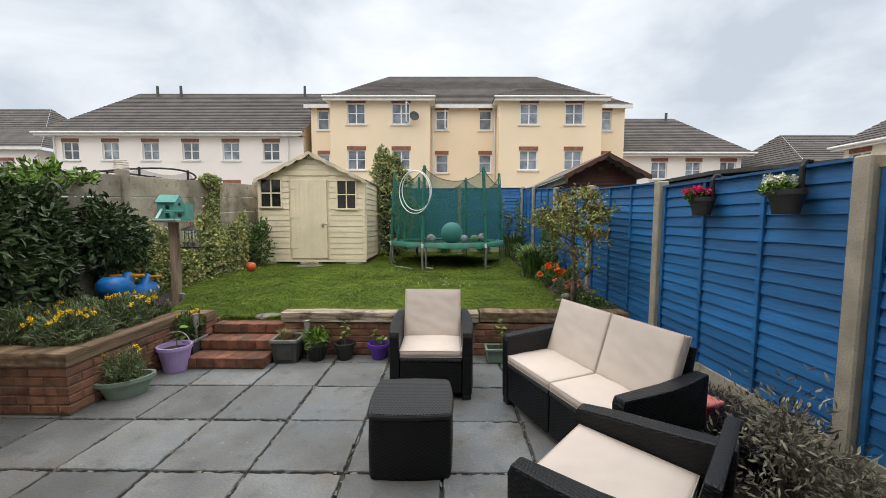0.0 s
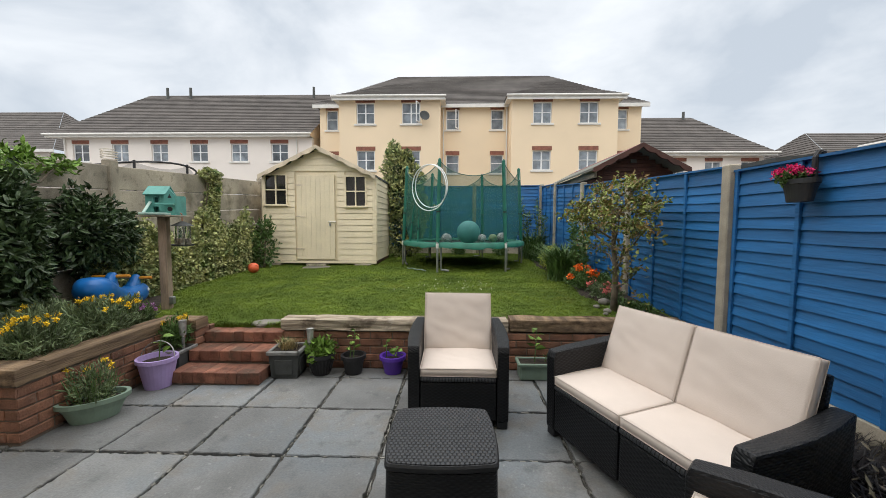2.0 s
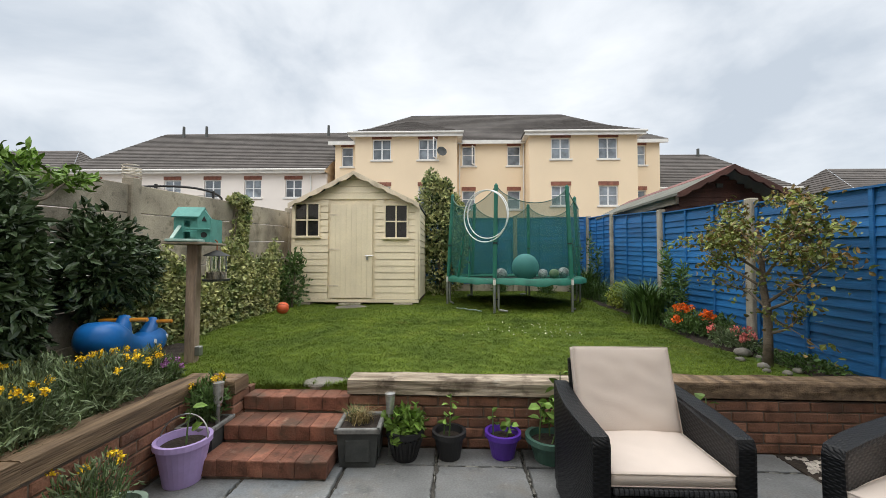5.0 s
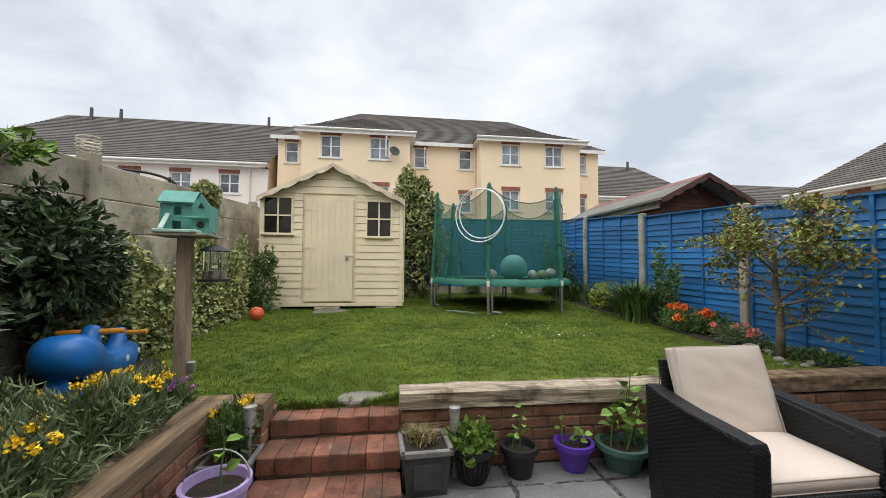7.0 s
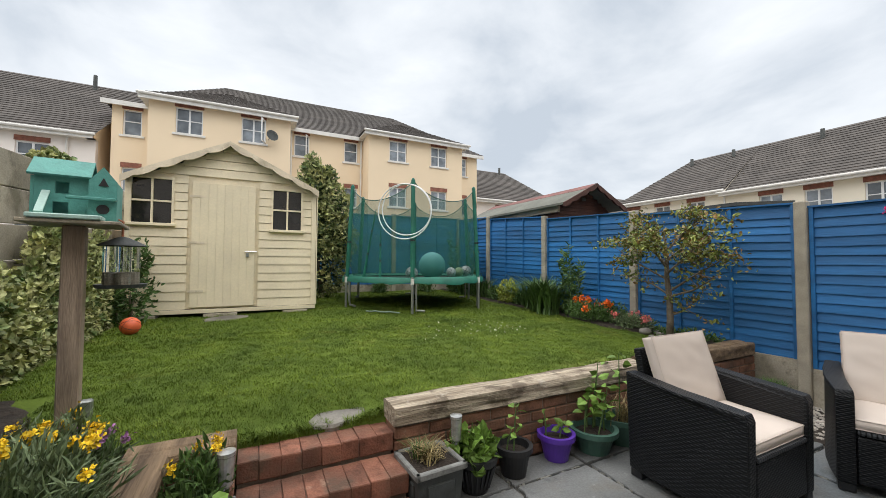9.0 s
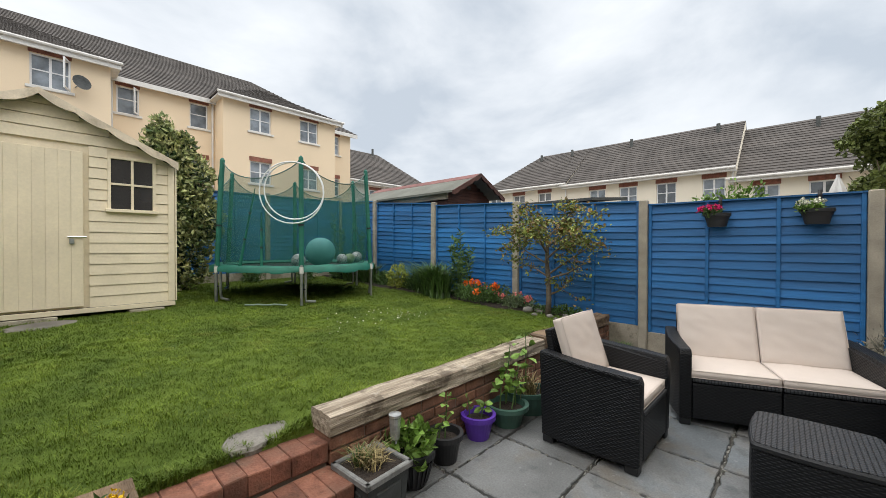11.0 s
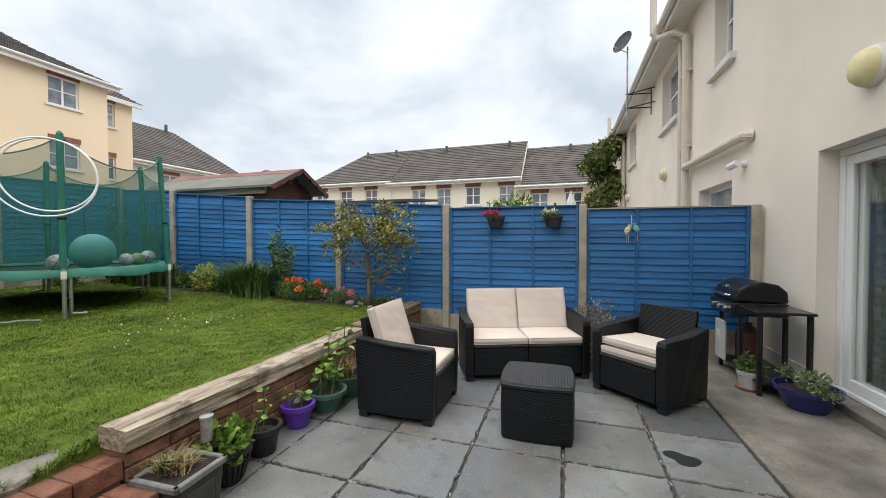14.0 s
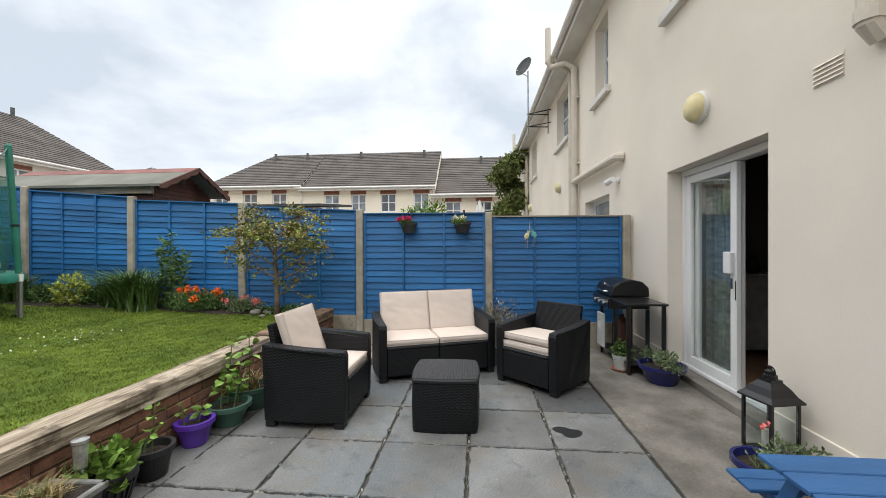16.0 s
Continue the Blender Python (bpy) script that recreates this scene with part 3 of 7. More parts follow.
brick_planter = thing("brick_planter", "raised brick flower bed with brown timber edging", "planter", kind="structure")
PX, PY = -1.76, -0.58
part("mortar_core", box(-3.2, PX - 0.006, PY + 0.006, PY + 0.16, -0.1, 0.405), MORTAR, brick_planter)
part("mortar_core", box(PX - 0.16, PX - 0.006, PY + 0.16, 1.0, -0.1, 0.405), MORTAR, brick_planter)
part("soil", box(-3.2, PX - 0.16, PY + 0.16, 1.7, -0.1, 0.43), SOIL, brick_planter)
part("timber_edge", rough_beam(-3.2, PX + 0.02, PY - 0.02, PY + 0.17, 0.41, 0.52, 30, "x", 8.0, 0.005), SLEEPER2, brick_planter)
part("timber_edge", rough_beam(PX - 0.16, PX + 0.015, PY + 0.175, 0.74, 0.41, 0.515, 30, "y", 9.0, 0.005), SLEEPER2, brick_planter)
part("timber_edge", rough_beam(PX - 0.16, -1.49, 0.745, 0.93, 0.40, 0.505, 16, "x", 11.0, 0.005), SLEEPER2, brick_planter)
part("mortar_core", box(PX, -1.51, 0.76, 0.95, -0.1, 0.395), MORTAR, brick_planter)

garden_steps = thing("garden_steps", "three red brick steps up to the lawn", "steps", kind="structure")
STEP = ((0.38, 0.12), (0.625, 0.237), (0.865, 0.352))
for i, (fy, tz) in enumerate(STEP):
    back = STEP[i + 1][0] if i < 2 else 1.08
    part("mortar_core", box(-1.485, -0.685, fy + 0.012, back + 0.02, -0.1, tz - 0.012), MORTAR, garden_steps)

# ---- patio edge bed ----
gravel_bed = part("gravel_bed", box(2.46, 3.38, -2.44, 0.86, -0.1, -0.012), SOIL)
tagged(gravel_bed, "dark soil and gravel strip along the blue fence", "ground", kind="structure")

# ---- blue fence ----
blue_fence = thing("blue_fence", "blue painted board fence between concrete posts", "fence", kind="structure")
POSTS = [(-3.37, 1.86), (-1.45, 1.92), (0.47, 1.98), (2.33, 2.11), (4.19, 2.24), (6.08, 2.43), (7.55, 2.55)]
FX = 3.46


def fence_ground(y):
    return 0.0 if y < 0.9 else lawn_z(y)


def slat_mesh(high, seed):
    """A thin feather-edged board of unit length whose lower edge wanders a little."""
    b = bmesh.new()
    n = 9
    rings = []
    for i in range(n + 1):
        x = i / n
        dz = 0.011 * noise.noise((x * 2.6 + seed * 7.3, seed, 0.3))
        dy = 0.006 * noise.noise((x * 3.1, seed * 5.1, 0.8))
        rings.append([b.verts.new(p) for p in ((x, 0.0, dz), (x, 0.013 + dy, dz), (x, 0.008 + dy * 0.5, high), (x, 0.0, high))])
    for p, q in zip(rings, rings[1:]):
        for k in range(4):
            b.faces.new((p[k], p[(k + 1) % 4], q[(k + 1) % 4], q[k]))
    b.faces.new(rings[0][::-1])
    b.faces.new(rings[-1])
    bmesh.ops.recalc_face_normals(b, faces=b.faces[:])
    me = bpy.data.meshes.new("slat")
    b.to_mesh(me)
    b.free()
    me.materials.append(BLUE)
    return me


SLATS = [slat_mesh(0.125, k) for k in range(6)]
BATTEN = bpy.data.meshes.new("batten")
_b = box(-0.017, 0.017, -0.022, 0.0, 0, 1, 0.003)
_b.to_mesh(BATTEN)
_b.free()
BATTEN.materials.append(BLUE)


def fence_panel(p, q, z0, za, zb, label, rng):
    """A blue larch-lap panel from p to q: overlapping boards, battens and a capping, seen face towards the garden."""
    p, q = Vector((*p, 0)), Vector((*q, 0))
    L = (q - p).length
    ang = math.degrees(math.atan2(q.y - p.y, q.x - p.x))
    L0 = (q - p).length
    t = part("panel", prism([(0.01, 0.0), (L0 - 0.01, 0.0), (L0 - 0.01, zb - z0 - 0.004), (0.01, za - z0 - 0.004)], "y", 0.012, 0.022), BLUE, blue_fence)
    t.matrix_basis = pose(p.x, p.y, z0, 0, 0, ang)
    slope = math.degrees(math.atan2(zb - za, L))
    high = (za + zb) / 2 - z0 - 0.03
    n = round(high / 0.09)
    for i in range(n):
        o = new("slat", rng.choice(SLATS))
        o.parent = t
        o.matrix_basis = pose(0, 0.0, i * high / n, 0, -slope * (i / n), 0) @ pose(0, 0, 0, rng.uniform(-9.0, -6.5), 0, rng.uniform(-0.1, 0.1)) @ Matrix.Diagonal((L, -1, 1.0 * high / n / 0.108, 1))
    for k in (0.022, L / 3, 2 * L / 3, L - 0.022):
        o = new("batten", BATTEN)
        o.parent = t
        o.matrix_basis = pose(k, -0.006, 0, 0, 0, 0) @ Matrix.Diagonal((1, 1, za - z0 + (zb - za) * k / L - 0.005, 1))
    cap = prism([(-0.035, 0), (0.03, 0), (0.03, 0.022), (-0.035, 0.018)], "x", 0, L)
    bare = p.y > q.y and q.y < -3
    o = part("capping", cap, OLDWOOD if bare else BLUE, t, "unpainted weathered capping" if bare else "")
    o.matrix_basis = pose(0, 0, za - z0 - 0.02, 0, -slope, 0)
    return t


def concrete_post(x, y, z0, z1, group, mat_=POST):
    t = part("post", box(-0.05, 0.05, -0.05, 0.05, 0, z1 - z0, 0.01), mat_, blue_fence, "square weathered concrete post")
    t.matrix_basis = pose(x, y, z0)
    return t


frng = random.Random(3)
for i, (py, pz) in enumerate(POSTS):
    concrete_post(FX - 0.01, py, fence_ground(py) - 0.1, pz, "concrete posts of the blue fence")
    if i + 1 < len(POSTS):
        ny, nz = POSTS[i + 1]
        base = max(fence_ground((py + ny) / 2), fence_ground(ny) if py > 0 else 0) + (0.34 if ny < 0.9 else 0.02)
        if 0 < py < 0.9:
            base = 0.40
        fence_panel((FX + 0.01, ny - 0.05), (FX + 0.01, py + 0.05), base, nz - 0.05, pz - 0.0, "blue painted overlapping board fence panel between concrete posts", frng)
        part("gravel_board", box(FX - 0.015, FX + 0.035, py + 0.05, ny - 0.05, -0.1, base - 0.002, 0.004), PRECAST, blue_fence, "pale concrete board")

BACK = [(3.44, 2.53), (1.62, 2.51), (-0.25, 2.50), (-2.1, 2.50), (-3.3, 2.50)]
for i, (px, pz) in enumerate(BACK):
    if 0 < i < len(BACK) - 1:
        concrete_post(px, 7.54, lawn_z(7.5) - 0.1, pz + 0.04, "concrete posts of the blue fence")
    if i + 1 < len(BACK):
        nx, nz = BACK[i + 1]
        fence_panel((nx + 0.05, 7.56), (px - 0.05, 7.56), lawn_z(7.5) + 0.16, nz, pz, "blue painted fence panel closing the back of the garden", frng)
        part("gravel_board", box(nx + 0.05, px - 0.05, 7.55, 7.6, 0.4, lawn_z(7.5) + 0.158, 0.004), PRECAST, blue_fence, "pale concrete board")

# ---- concrete panel wall on the other side ----
CWX = -3.27


def cw_top(y):
    return 2.085 + 0.056 * y


CPOSTS = [-3.75, -1.9, -0.05, 1.8, 3.66, 5.5, 7.5]
concrete_wall = thing("wall_west", "grey precast concrete panel wall between posts", "wall", kind="structure")
for i, py in enumerate(CPOSTS):
    part("post", box(CWX - 0.06, CWX + 0.07, py - 0.06, py + 0.06, -0.1, cw_top(py) + 0.07, 0.012), PRECAST, concrete_wall)
    if i + 1 < len(CPOSTS):
        ny = CPOSTS[i + 1]
        top0, top1 = cw_top(py), cw_top(ny)
        for k in range(8):
            a, b = top0 - 0.305 * (k + 1) + 0.008, top0 - 0.305 * k
            lift = top1 - top0
            bm = box(CWX - 0.025, CWX + 0.025, py + 0.06, ny - 0.06, a, b, 0.006)
            for v in bm.verts:
                v.co.z += lift * (v.co.y - py) / (ny - py)
            part("panel", bm, PRECAST, concrete_wall)


# ---- buildings ----
def roof_slope(bm, a, b, c, d, rows, lip=0.035):
    """Overlapping tile courses on the slope with eave a-b and ridge d-c, each lifted at its lower edge."""
    a, b, c, d = map(Vector, (a, b, c, d))
    nrm = (b - a).cross((d + c) / 2 - (a + b) / 2).normalized()
    if nrm.z < 0:
        nrm = -nrm
    for i in range(rows):
        t0, t1 = i / rows, (i + 1.12) / rows
        t1 = min(t1, 1)
        p, q = a.lerp(d, t0) + nrm * lip, b.lerp(c, t0) + nrm * lip
        r, s = b.lerp(c, t1), a.lerp(d, t1)
        p2, q2 = a.lerp(d, t0), b.lerp(c, t0)
        vs = [bm.verts.new(x) for x in (p, q, r, s, p2, q2)]
        bm.faces.new((vs[0], vs[1], vs[2], vs[3]))
        bm.faces.new((vs[4], vs[5], vs[1], vs[0]))
    return bm


def roof_part(bm, parent):
    o = part("roof", bm, ROOF, parent)
    o["kind"] = "stuff"
    return o


def house_window(parent, u0, u1, z0, z1, lintel=True, openness=0, mullion=True, inset=0.10):
    """A white window in a facade: frame, panes, sill and brick head; local x along the wall, outer face y = 0."""
    w, h = u1 - u0, z1 - z0
    um, zm = (u0 + u1) / 2, z0 + h * (0.52 if mullion else 0.55)
    cols = ((u0 + 0.06, um - 0.04), (um + 0.04, u1 - 0.06)) if mullion else ((u0 + 0.06, u1 - 0.06),)
    lights = [(a, b, c, d) for a, b in cols for c, d in ((z0 + 0.06, zm - 0.022), (zm + 0.022, z1 - 0.06))]
    f = pierced(u0, u1, z0, z1, lights, 0.06)
    f.transform(Matrix.Translation((0, inset, 0)))
    win = part("window", f, PVC, parent)
    part("pane", box(u0 + 0.05, u1 - 0.05, inset + 0.03, inset + 0.04, z0 + 0.05, z1 - 0.05), HOUSEPANE, win)
    part("sill", box(u0 - 0.12, u1 + 0.12, -0.08, inset, z0 - 0.11, z0 - 0.003, 0.01), WPAINT, win)
    if lintel:
        part("lintel", box(u0 - 0.04, u1 + 0.04, -0.015, 0.06, z1 + 0.003, z1 + 0.24), LINTEL, win)
    if openness:
        casement = part("casement", pierced(0, w * 0.5, 0, h - 0.08, [(0.06, w * 0.5 - 0.06, 0.06, h - 0.14)], 0.05), PVC, win, "open window leaf")
        casement.matrix_basis = pose(u1 - 0.03, inset - 0.06, z0 + 0.04, 0, 0, 180 + openness)
    return win


def facade(parent, name, u0, u1, z0, z1, wins, material, thick=0.3):
    holes = [(w[0], w[1], w[2], w[3]) for w in wins]
    return part(name, pierced(u0, u1, z0, z1, holes, thick), material, parent)


def gutter(parent, pts, r=0.07):
    return part("gutter", tube(pts, r, 8), WPAINT, parent)


# three-storey block
block = thing("apartment_block", "three-storey cream rendered block with dark tiled hip roof", "building", 0, 20.47, 0)
EV = 9.0
rows3 = ((7.55, 8.82), (4.75, 5.95), (1.9, 3.15))


def ws(cols, rows, wid, **k):
    return [(c - wid / 2, c + wid / 2, a, b) for c in cols for a, b in rows]


bays = (("bay_front", -6.02, 0.18, 0.0, (-4.40, -1.60)), ("bay_front", 4.50, 10.85, 0.0, (6.35, 9.14)))
for nm, a, b, yy, cols in bays:
    w = ws(cols, rows3, 1.12)
    f = facade(block, nm, a, b, -0.1, EV, w, YELLOWWALL)
    for k, x in enumerate(w):
        house_window(f, *x, lintel=True, openness=70 if (k == 3 and a < 0) else 0)
    for side_x, s in ((a, 1), (b, -1)):
        part("bay_side", box(min(side_x, side_x + s * 0.3), max(side_x, side_x + s * 0.3), 0.3, 3, -0.1, EV), YELLOWWALL, block)
cw_ = ws((0.92, 3.80), rows3, 0.82)
f = facade(block, "centre_front", 0.18, 4.50, -0.1, EV, cw_, YELLOWWALL)
f.location.y = 1.53
for k, x in enumerate(cw_):
    house_window(f, *x, mullion=False, openness=60 if k == 0 else 0)
for a, b, c in ((-7.75, -6.02, -6.95), (10.85, 12.95, 11.72)):
    w = ws((c,), rows3, 0.75)
    f = facade(block, "end_front", a, b, -0.1, EV, w, YELLOWWALL)
    f.location.y = 1.53
    for x in w:
        house_window(f, *x, mullion=False)
part("end_wall", box(12.65, 12.95, 1.83, 13, -0.1, EV), YELLOWWALL, block)
part("end_wall", box(-7.75, -7.45, 1.83, 13, -0.1, EV), YELLOWWALL, block)
part("rear_wall", box(-7.45, 12.65, 12.7, 13, -0.1, EV), YELLOWWALL, block)
rf = bmesh.new()
RZ = 13.0
roof_slope(rf, (-8.1, 1.2, EV + 0.12), (13.3, 1.2, EV + 0.12), (8.2, 7.0, RZ), (-3.3, 7.0, RZ), 26)
roof_slope(rf, (13.3, 13.3, EV + 0.12), (-8.1, 13.3, EV + 0.12), (-3.3, 7.0, RZ), (8.2, 7.0, RZ), 26)
roof_slope(rf, (13.3, 1.2, EV + 0.12), (13.3, 13.3, EV + 0.12), (8.2, 7.0, RZ), (8.2, 7.0, RZ), 26)
roof_slope(rf, (-8.1, 13.3, EV + 0.12), (-8.1, 1.2, EV + 0.12), (-3.3, 7.0, RZ), (-3.3, 7.0, RZ), 26)
for a, b in ((-6.35, 0.5), (4.18, 11.2)):
    m_ = (a + b) / 2
    e = EV + 0.14
    top, ty = 11.15, 3.45
    roof_slope(rf, (a, -0.35, e), (b, -0.35, e), (m_, ty - 0.1, top), (m_, ty - 0.1, top), 15)
    roof_slope(rf, (a, 4.5, e), (a, -0.35, e), (m_, ty - 0.1, top), (m_, 8, top), 15)
    roof_slope(rf, (b, -0.35, e), (b, 4.5, e), (m_, 8, top), (m_, ty - 0.1, top), 15)
    part("fascia", box(a, b, -0.38, -0.30, EV - 0.13, EV + 0.14), WPAINT, block)
    part("soffit", box(a, b, -0.30, 1.5, EV - 0.03, EV + 0.02), WPAINT, block)
    gutter(block, [(a - 0.05, -0.43, EV + 0.1), (b + 0.05, -0.43, EV + 0.1)])
part("fascia", box(-8.1, 13.3, 1.15, 1.22, EV - 0.13, EV + 0.10), WPAINT, block)
part("soffit", box(-8.1, 13.3, 1.22, 1.6, EV - 0.02, EV + 0.02), WPAINT, block)
roof_part(rf, block)
for x, y in ((0.33, 1.40), (4.40, 1.40)):
    part("downpipe", tube([(x, y, EV - 0.1), (x, y, 0)], 0.05, 6), WPAINT, block)
dish0 = thing("satellite_dish", "small grey satellite dish on the cream block", "satellite dish", 0.0 - 0.85, 20.3, 7.9, 20)
part("reflector", turned(lathe([(0.0, 0.0), (0.15, 0.015), (0.28, 0.06), (0.30, 0.07), (0.15, 0.03), (0.0, 0.02)], 20), pose(0, -0.3, 0, 75)), POTGREY, dish0)
part("arm", tube([(0, 0.17, -0.1), (0, -0.28, -0.02)], 0.02, 6), STEEL, dish0)

# long white terrace behind the concrete wall
wt = thing("white_terrace", "long white rendered terrace with dark tiled roof", "building", 0, 22.0, 0)
cols = [-23.98 + 2.70 * i for i in range(6)]
w = ws(cols, ((5.55, 6.72), (2.75, 4.0)), 1.12)
f = facade(wt, "front_wall", -25.1, -8.3, -0.1, 7.15, w, WHITEWALL)
for x in w:
    house_window(f, *x)
part("end_wall", box(-25.1, -24.8, 0.3, 9, -0.1, 7.15), WHITEWALL, wt)
part("end_wall", box(-8.6, -8.3, 0.3, 9, -0.1, 7.15), YELLOWWALL, wt)
rf = bmesh.new()
roof_slope(rf, (-26.0, -0.4, 7.3), (-8.2, -0.4, 7.3), (-7.2, 4.5, 11.35), (-22.6, 4.5, 11.35), 26)
roof_slope(rf, (-8.2, 9.4, 7.3), (-26.0, 9.4, 7.3), (-22.6, 4.5, 11.35), (-7.2, 4.5, 11.35), 26)
roof_slope(rf, (-26.0, 9.4, 7.3), (-26.0, -0.4, 7.3), (-22.6, 4.5, 11.35), (-22.6, 4.5, 11.35), 26)
roof_part(rf, wt)
part("gable", prism([(-0.4, 7.1), (9.4, 7.1), (4.5, 11.25)], "x", -8.6, -8.3), YELLOWWALL, wt)
part("fascia", box(-26.0, -8.3, -0.42, -0.36, 7.08, 7.31), WPAINT, wt)
part("soffit", box(-26.0, -8.3, -0.36, 0.05, 7.10, 7.14), WPAINT, wt)
gutter(wt, [(-26.1, -0.48, 7.27), (-8.2, -0.48, 7.27)])
for x in (-25.0, -9.3):
    part("downpipe", tube([(x, -0.08, 7.1), (x, -0.08, 0)], 0.05, 6), WPAINT, wt)
for x, z in ((-20.9, 11.0), (-19.1, 11.0), (-9.6, 11.0)):
    part("vent_pipe", tube([(x, 4.0, 10.7), (x, 4.0, 11.75)], [0.11, 0.09], 8), FELT, wt)

# lower white wing beside the block
ww = thing("white_wing", "white rendered house with dark hip roof beside the block", "building", 0, 23.5, 0)
w = ws((16.2, 18.6, 21.0), ((4.55, 5.75), (1.8, 3.0)), 1.1)
f = facade(ww, "front_wall", 12.9, 21.9, -0.1, 6.15, w, WHITEWALL)
for x in w:
    house_window(f, *x)
part("end_wall", box(21.6, 21.9, 0.3, 8, -0.1, 6.15), WHITEWALL, ww)
rf = bmesh.new()
roof_slope(rf, (12.5, -0.4, 6.3), (22.5, -0.4, 6.3), (19.3, 4.0, 9.75), (12.5, 4.0, 9.75), 22)
roof_slope(rf, (22.5, -0.4, 6.3), (22.5, 8.4, 6.3), (19.3, 4.0, 9.75), (19.3, 4.0, 9.75), 22)
roof_slope(rf, (22.5, 8.4, 6.3), (12.5, 8.4, 6.3), (12.5, 4.0, 9.75), (19.3, 4.0, 9.75), 22)
roof_part(rf, ww)
part("fascia", box(12.5, 22.5, -0.42, -0.36, 6.08, 6.31), WPAINT, ww)
part("soffit", box(12.5, 22.5, -0.36, 0.05, 6.1, 6.14), WPAINT, ww)
gutter(ww, [(12.5, -0.48, 6.27), (22.6, -0.48, 6.27)])
part("vent_pipe", tube([(18.6, 3.7, 9.3), (18.6, 3.7, 10.1)], 0.1, 8), FELT, ww)

# low house at far left
lh = thing("corner_house", "white house with dark tiled roof beyond the white terrace", "building", -34, 26, 0)
f = facade(lh, "front_wall", -9, 3.4, -0.1, 7.0, ws((-2, 1.0), ((4.9, 6.1),), 1.1), WHITEWALL)
for x in ws((-2, 1.0), ((4.9, 6.1),), 1.1):
    house_window(f, *x)
rf = bmesh.new()
roof_slope(rf, (-9, -0.4, 7.1), (4.2, -0.4, 7.1), (0.2, 4.4, 11.3), (-9, 4.4, 11.3), 20)
roof_slope(rf, (4.2, -0.4, 7.1), (4.2, 9.2, 7.1), (0.2, 4.4, 11.3), (0.2, 4.4, 11.3), 20)
roof_part(rf, lh)
part("end_wall", box(3.1, 3.4, 0.3, 9, -0.1, 7.0), WHITEWALL, lh)
part("fascia", box(-9, 4.2, -0.42, -0.36, 6.9, 7.12), WPAINT, lh)

# terrace facing the blue fence; local x runs along -y of the plot
tr = thing("cream_terrace", "pale rendered terrace with brown tiled stepped roofs", "building", 22.5, 0, 0, -90)
for a, b, ez, rz_, wc in ((-17.2, -10.45, 5.45, 8.75, (-16.4, -14.3, -12.2, -10.95)), (-10.45, -1.45, 5.3, 8.75, (-8.5, -6.65, -4.62, -2.4)), (-1.45, 9.0, 4.72, 8.2, (-0.3, 1.7, 4.0, 6.0))):
    w = ws(wc, ((ez - 1.5, ez - 0.32), (0.9, 2.1)), 1.0)
    w = [x for x in w if x[0] > a + 0.05 and x[1] < b - 0.05]
    f = facade(tr, "front_wall", a, b, -0.1, ez, w, PALECREAM)
    for x in w:
        house_window(f, *x)
    rf = bmesh.new()
    hip = 2.6 if a < -17 else 0
    roof_slope(rf, (a - (0.5 if hip else 0), -0.4, ez + 0.1), (b, -0.4, ez + 0.1), (b, 4.0, rz_), (a + hip, 4.0, rz_), 20)
    roof_slope(rf, (b, 8.4, ez + 0.1), (a, 8.4, ez + 0.1), (a + hip, 4.0, rz_), (b, 4.0, rz_), 20)
    if hip:
        roof_slope(rf, (a - 0.5, 8.4, ez + 0.1), (a - 0.5, -0.4, ez + 0.1), (a + hip, 4.0, rz_), (a + hip, 4.0, rz_), 20)
        part("end_wall", box(a, a + 0.3, 0.3, 8, -0.1, ez), PALECREAM, tr)
    roof_part(rf, tr)
    part("verge", prism([(-0.4, ez - 0.05), (4.0, rz_ - 0.08), (8.4, ez - 0.05)], "x", b - 0.1, b - 0.01), PALECREAM, tr)
    part("fascia", box(a - 0.3, b, -0.42, -0.36, ez - 0.1, ez + 0.11), WPAINT, tr)
    part("soffit", box(a - 0.3, b, -0.36, 0.05, ez - 0.07, ez - 0.03), WPAINT, tr)
    gutter(tr, [(a - 0.4, -0.48, ez + 0.08), (b, -0.48, ez + 0.08)])
    part("downpipe", tube([(b - 0.15, -0.08, ez), (b - 0.15, -0.08, 0)], 0.05, 6), WPAINT, tr)
    for px in (a + 3.0, b - 1.2):
        part("vent_pipe", tube([(px, 3.2, rz_ - 0.75), (px, 3.2, rz_ - 0.1)], 0.1, 8), FELT, tr)

# linking roof between terrace and white wing
lk = thing("linking_house", "low house with dark tiled roof between the terraces", "building", 0, 0, 0)
part("front_wall", box(22.6, 34, 19.2, 19.5, -0.1, 4.7), WHITEWALL, lk)
rf = bmesh.new()
roof_slope(rf, (22.2, 18.8, 4.8), (40, 18.8, 4.8), (40, 23.5, 7.6), (24.5, 23.5, 7.6), 16)
roof_slope(rf, (22.2, 28.2, 4.8), (22.2, 18.8, 4.8), (24.5, 23.5, 7.6), (24.5, 23.5, 7.6), 16)
roof_part(rf, lk)

# ---- own row of houses ----
HY = -3.45
row = thing("house_row", "beige rendered terrace of houses with white gutter", "building", 0, HY, 0, 180)
# local x runs towards -x of the plot, outer face at local y = 0 looks to the garden
EH = 5.60


def hx(x):
    return -x


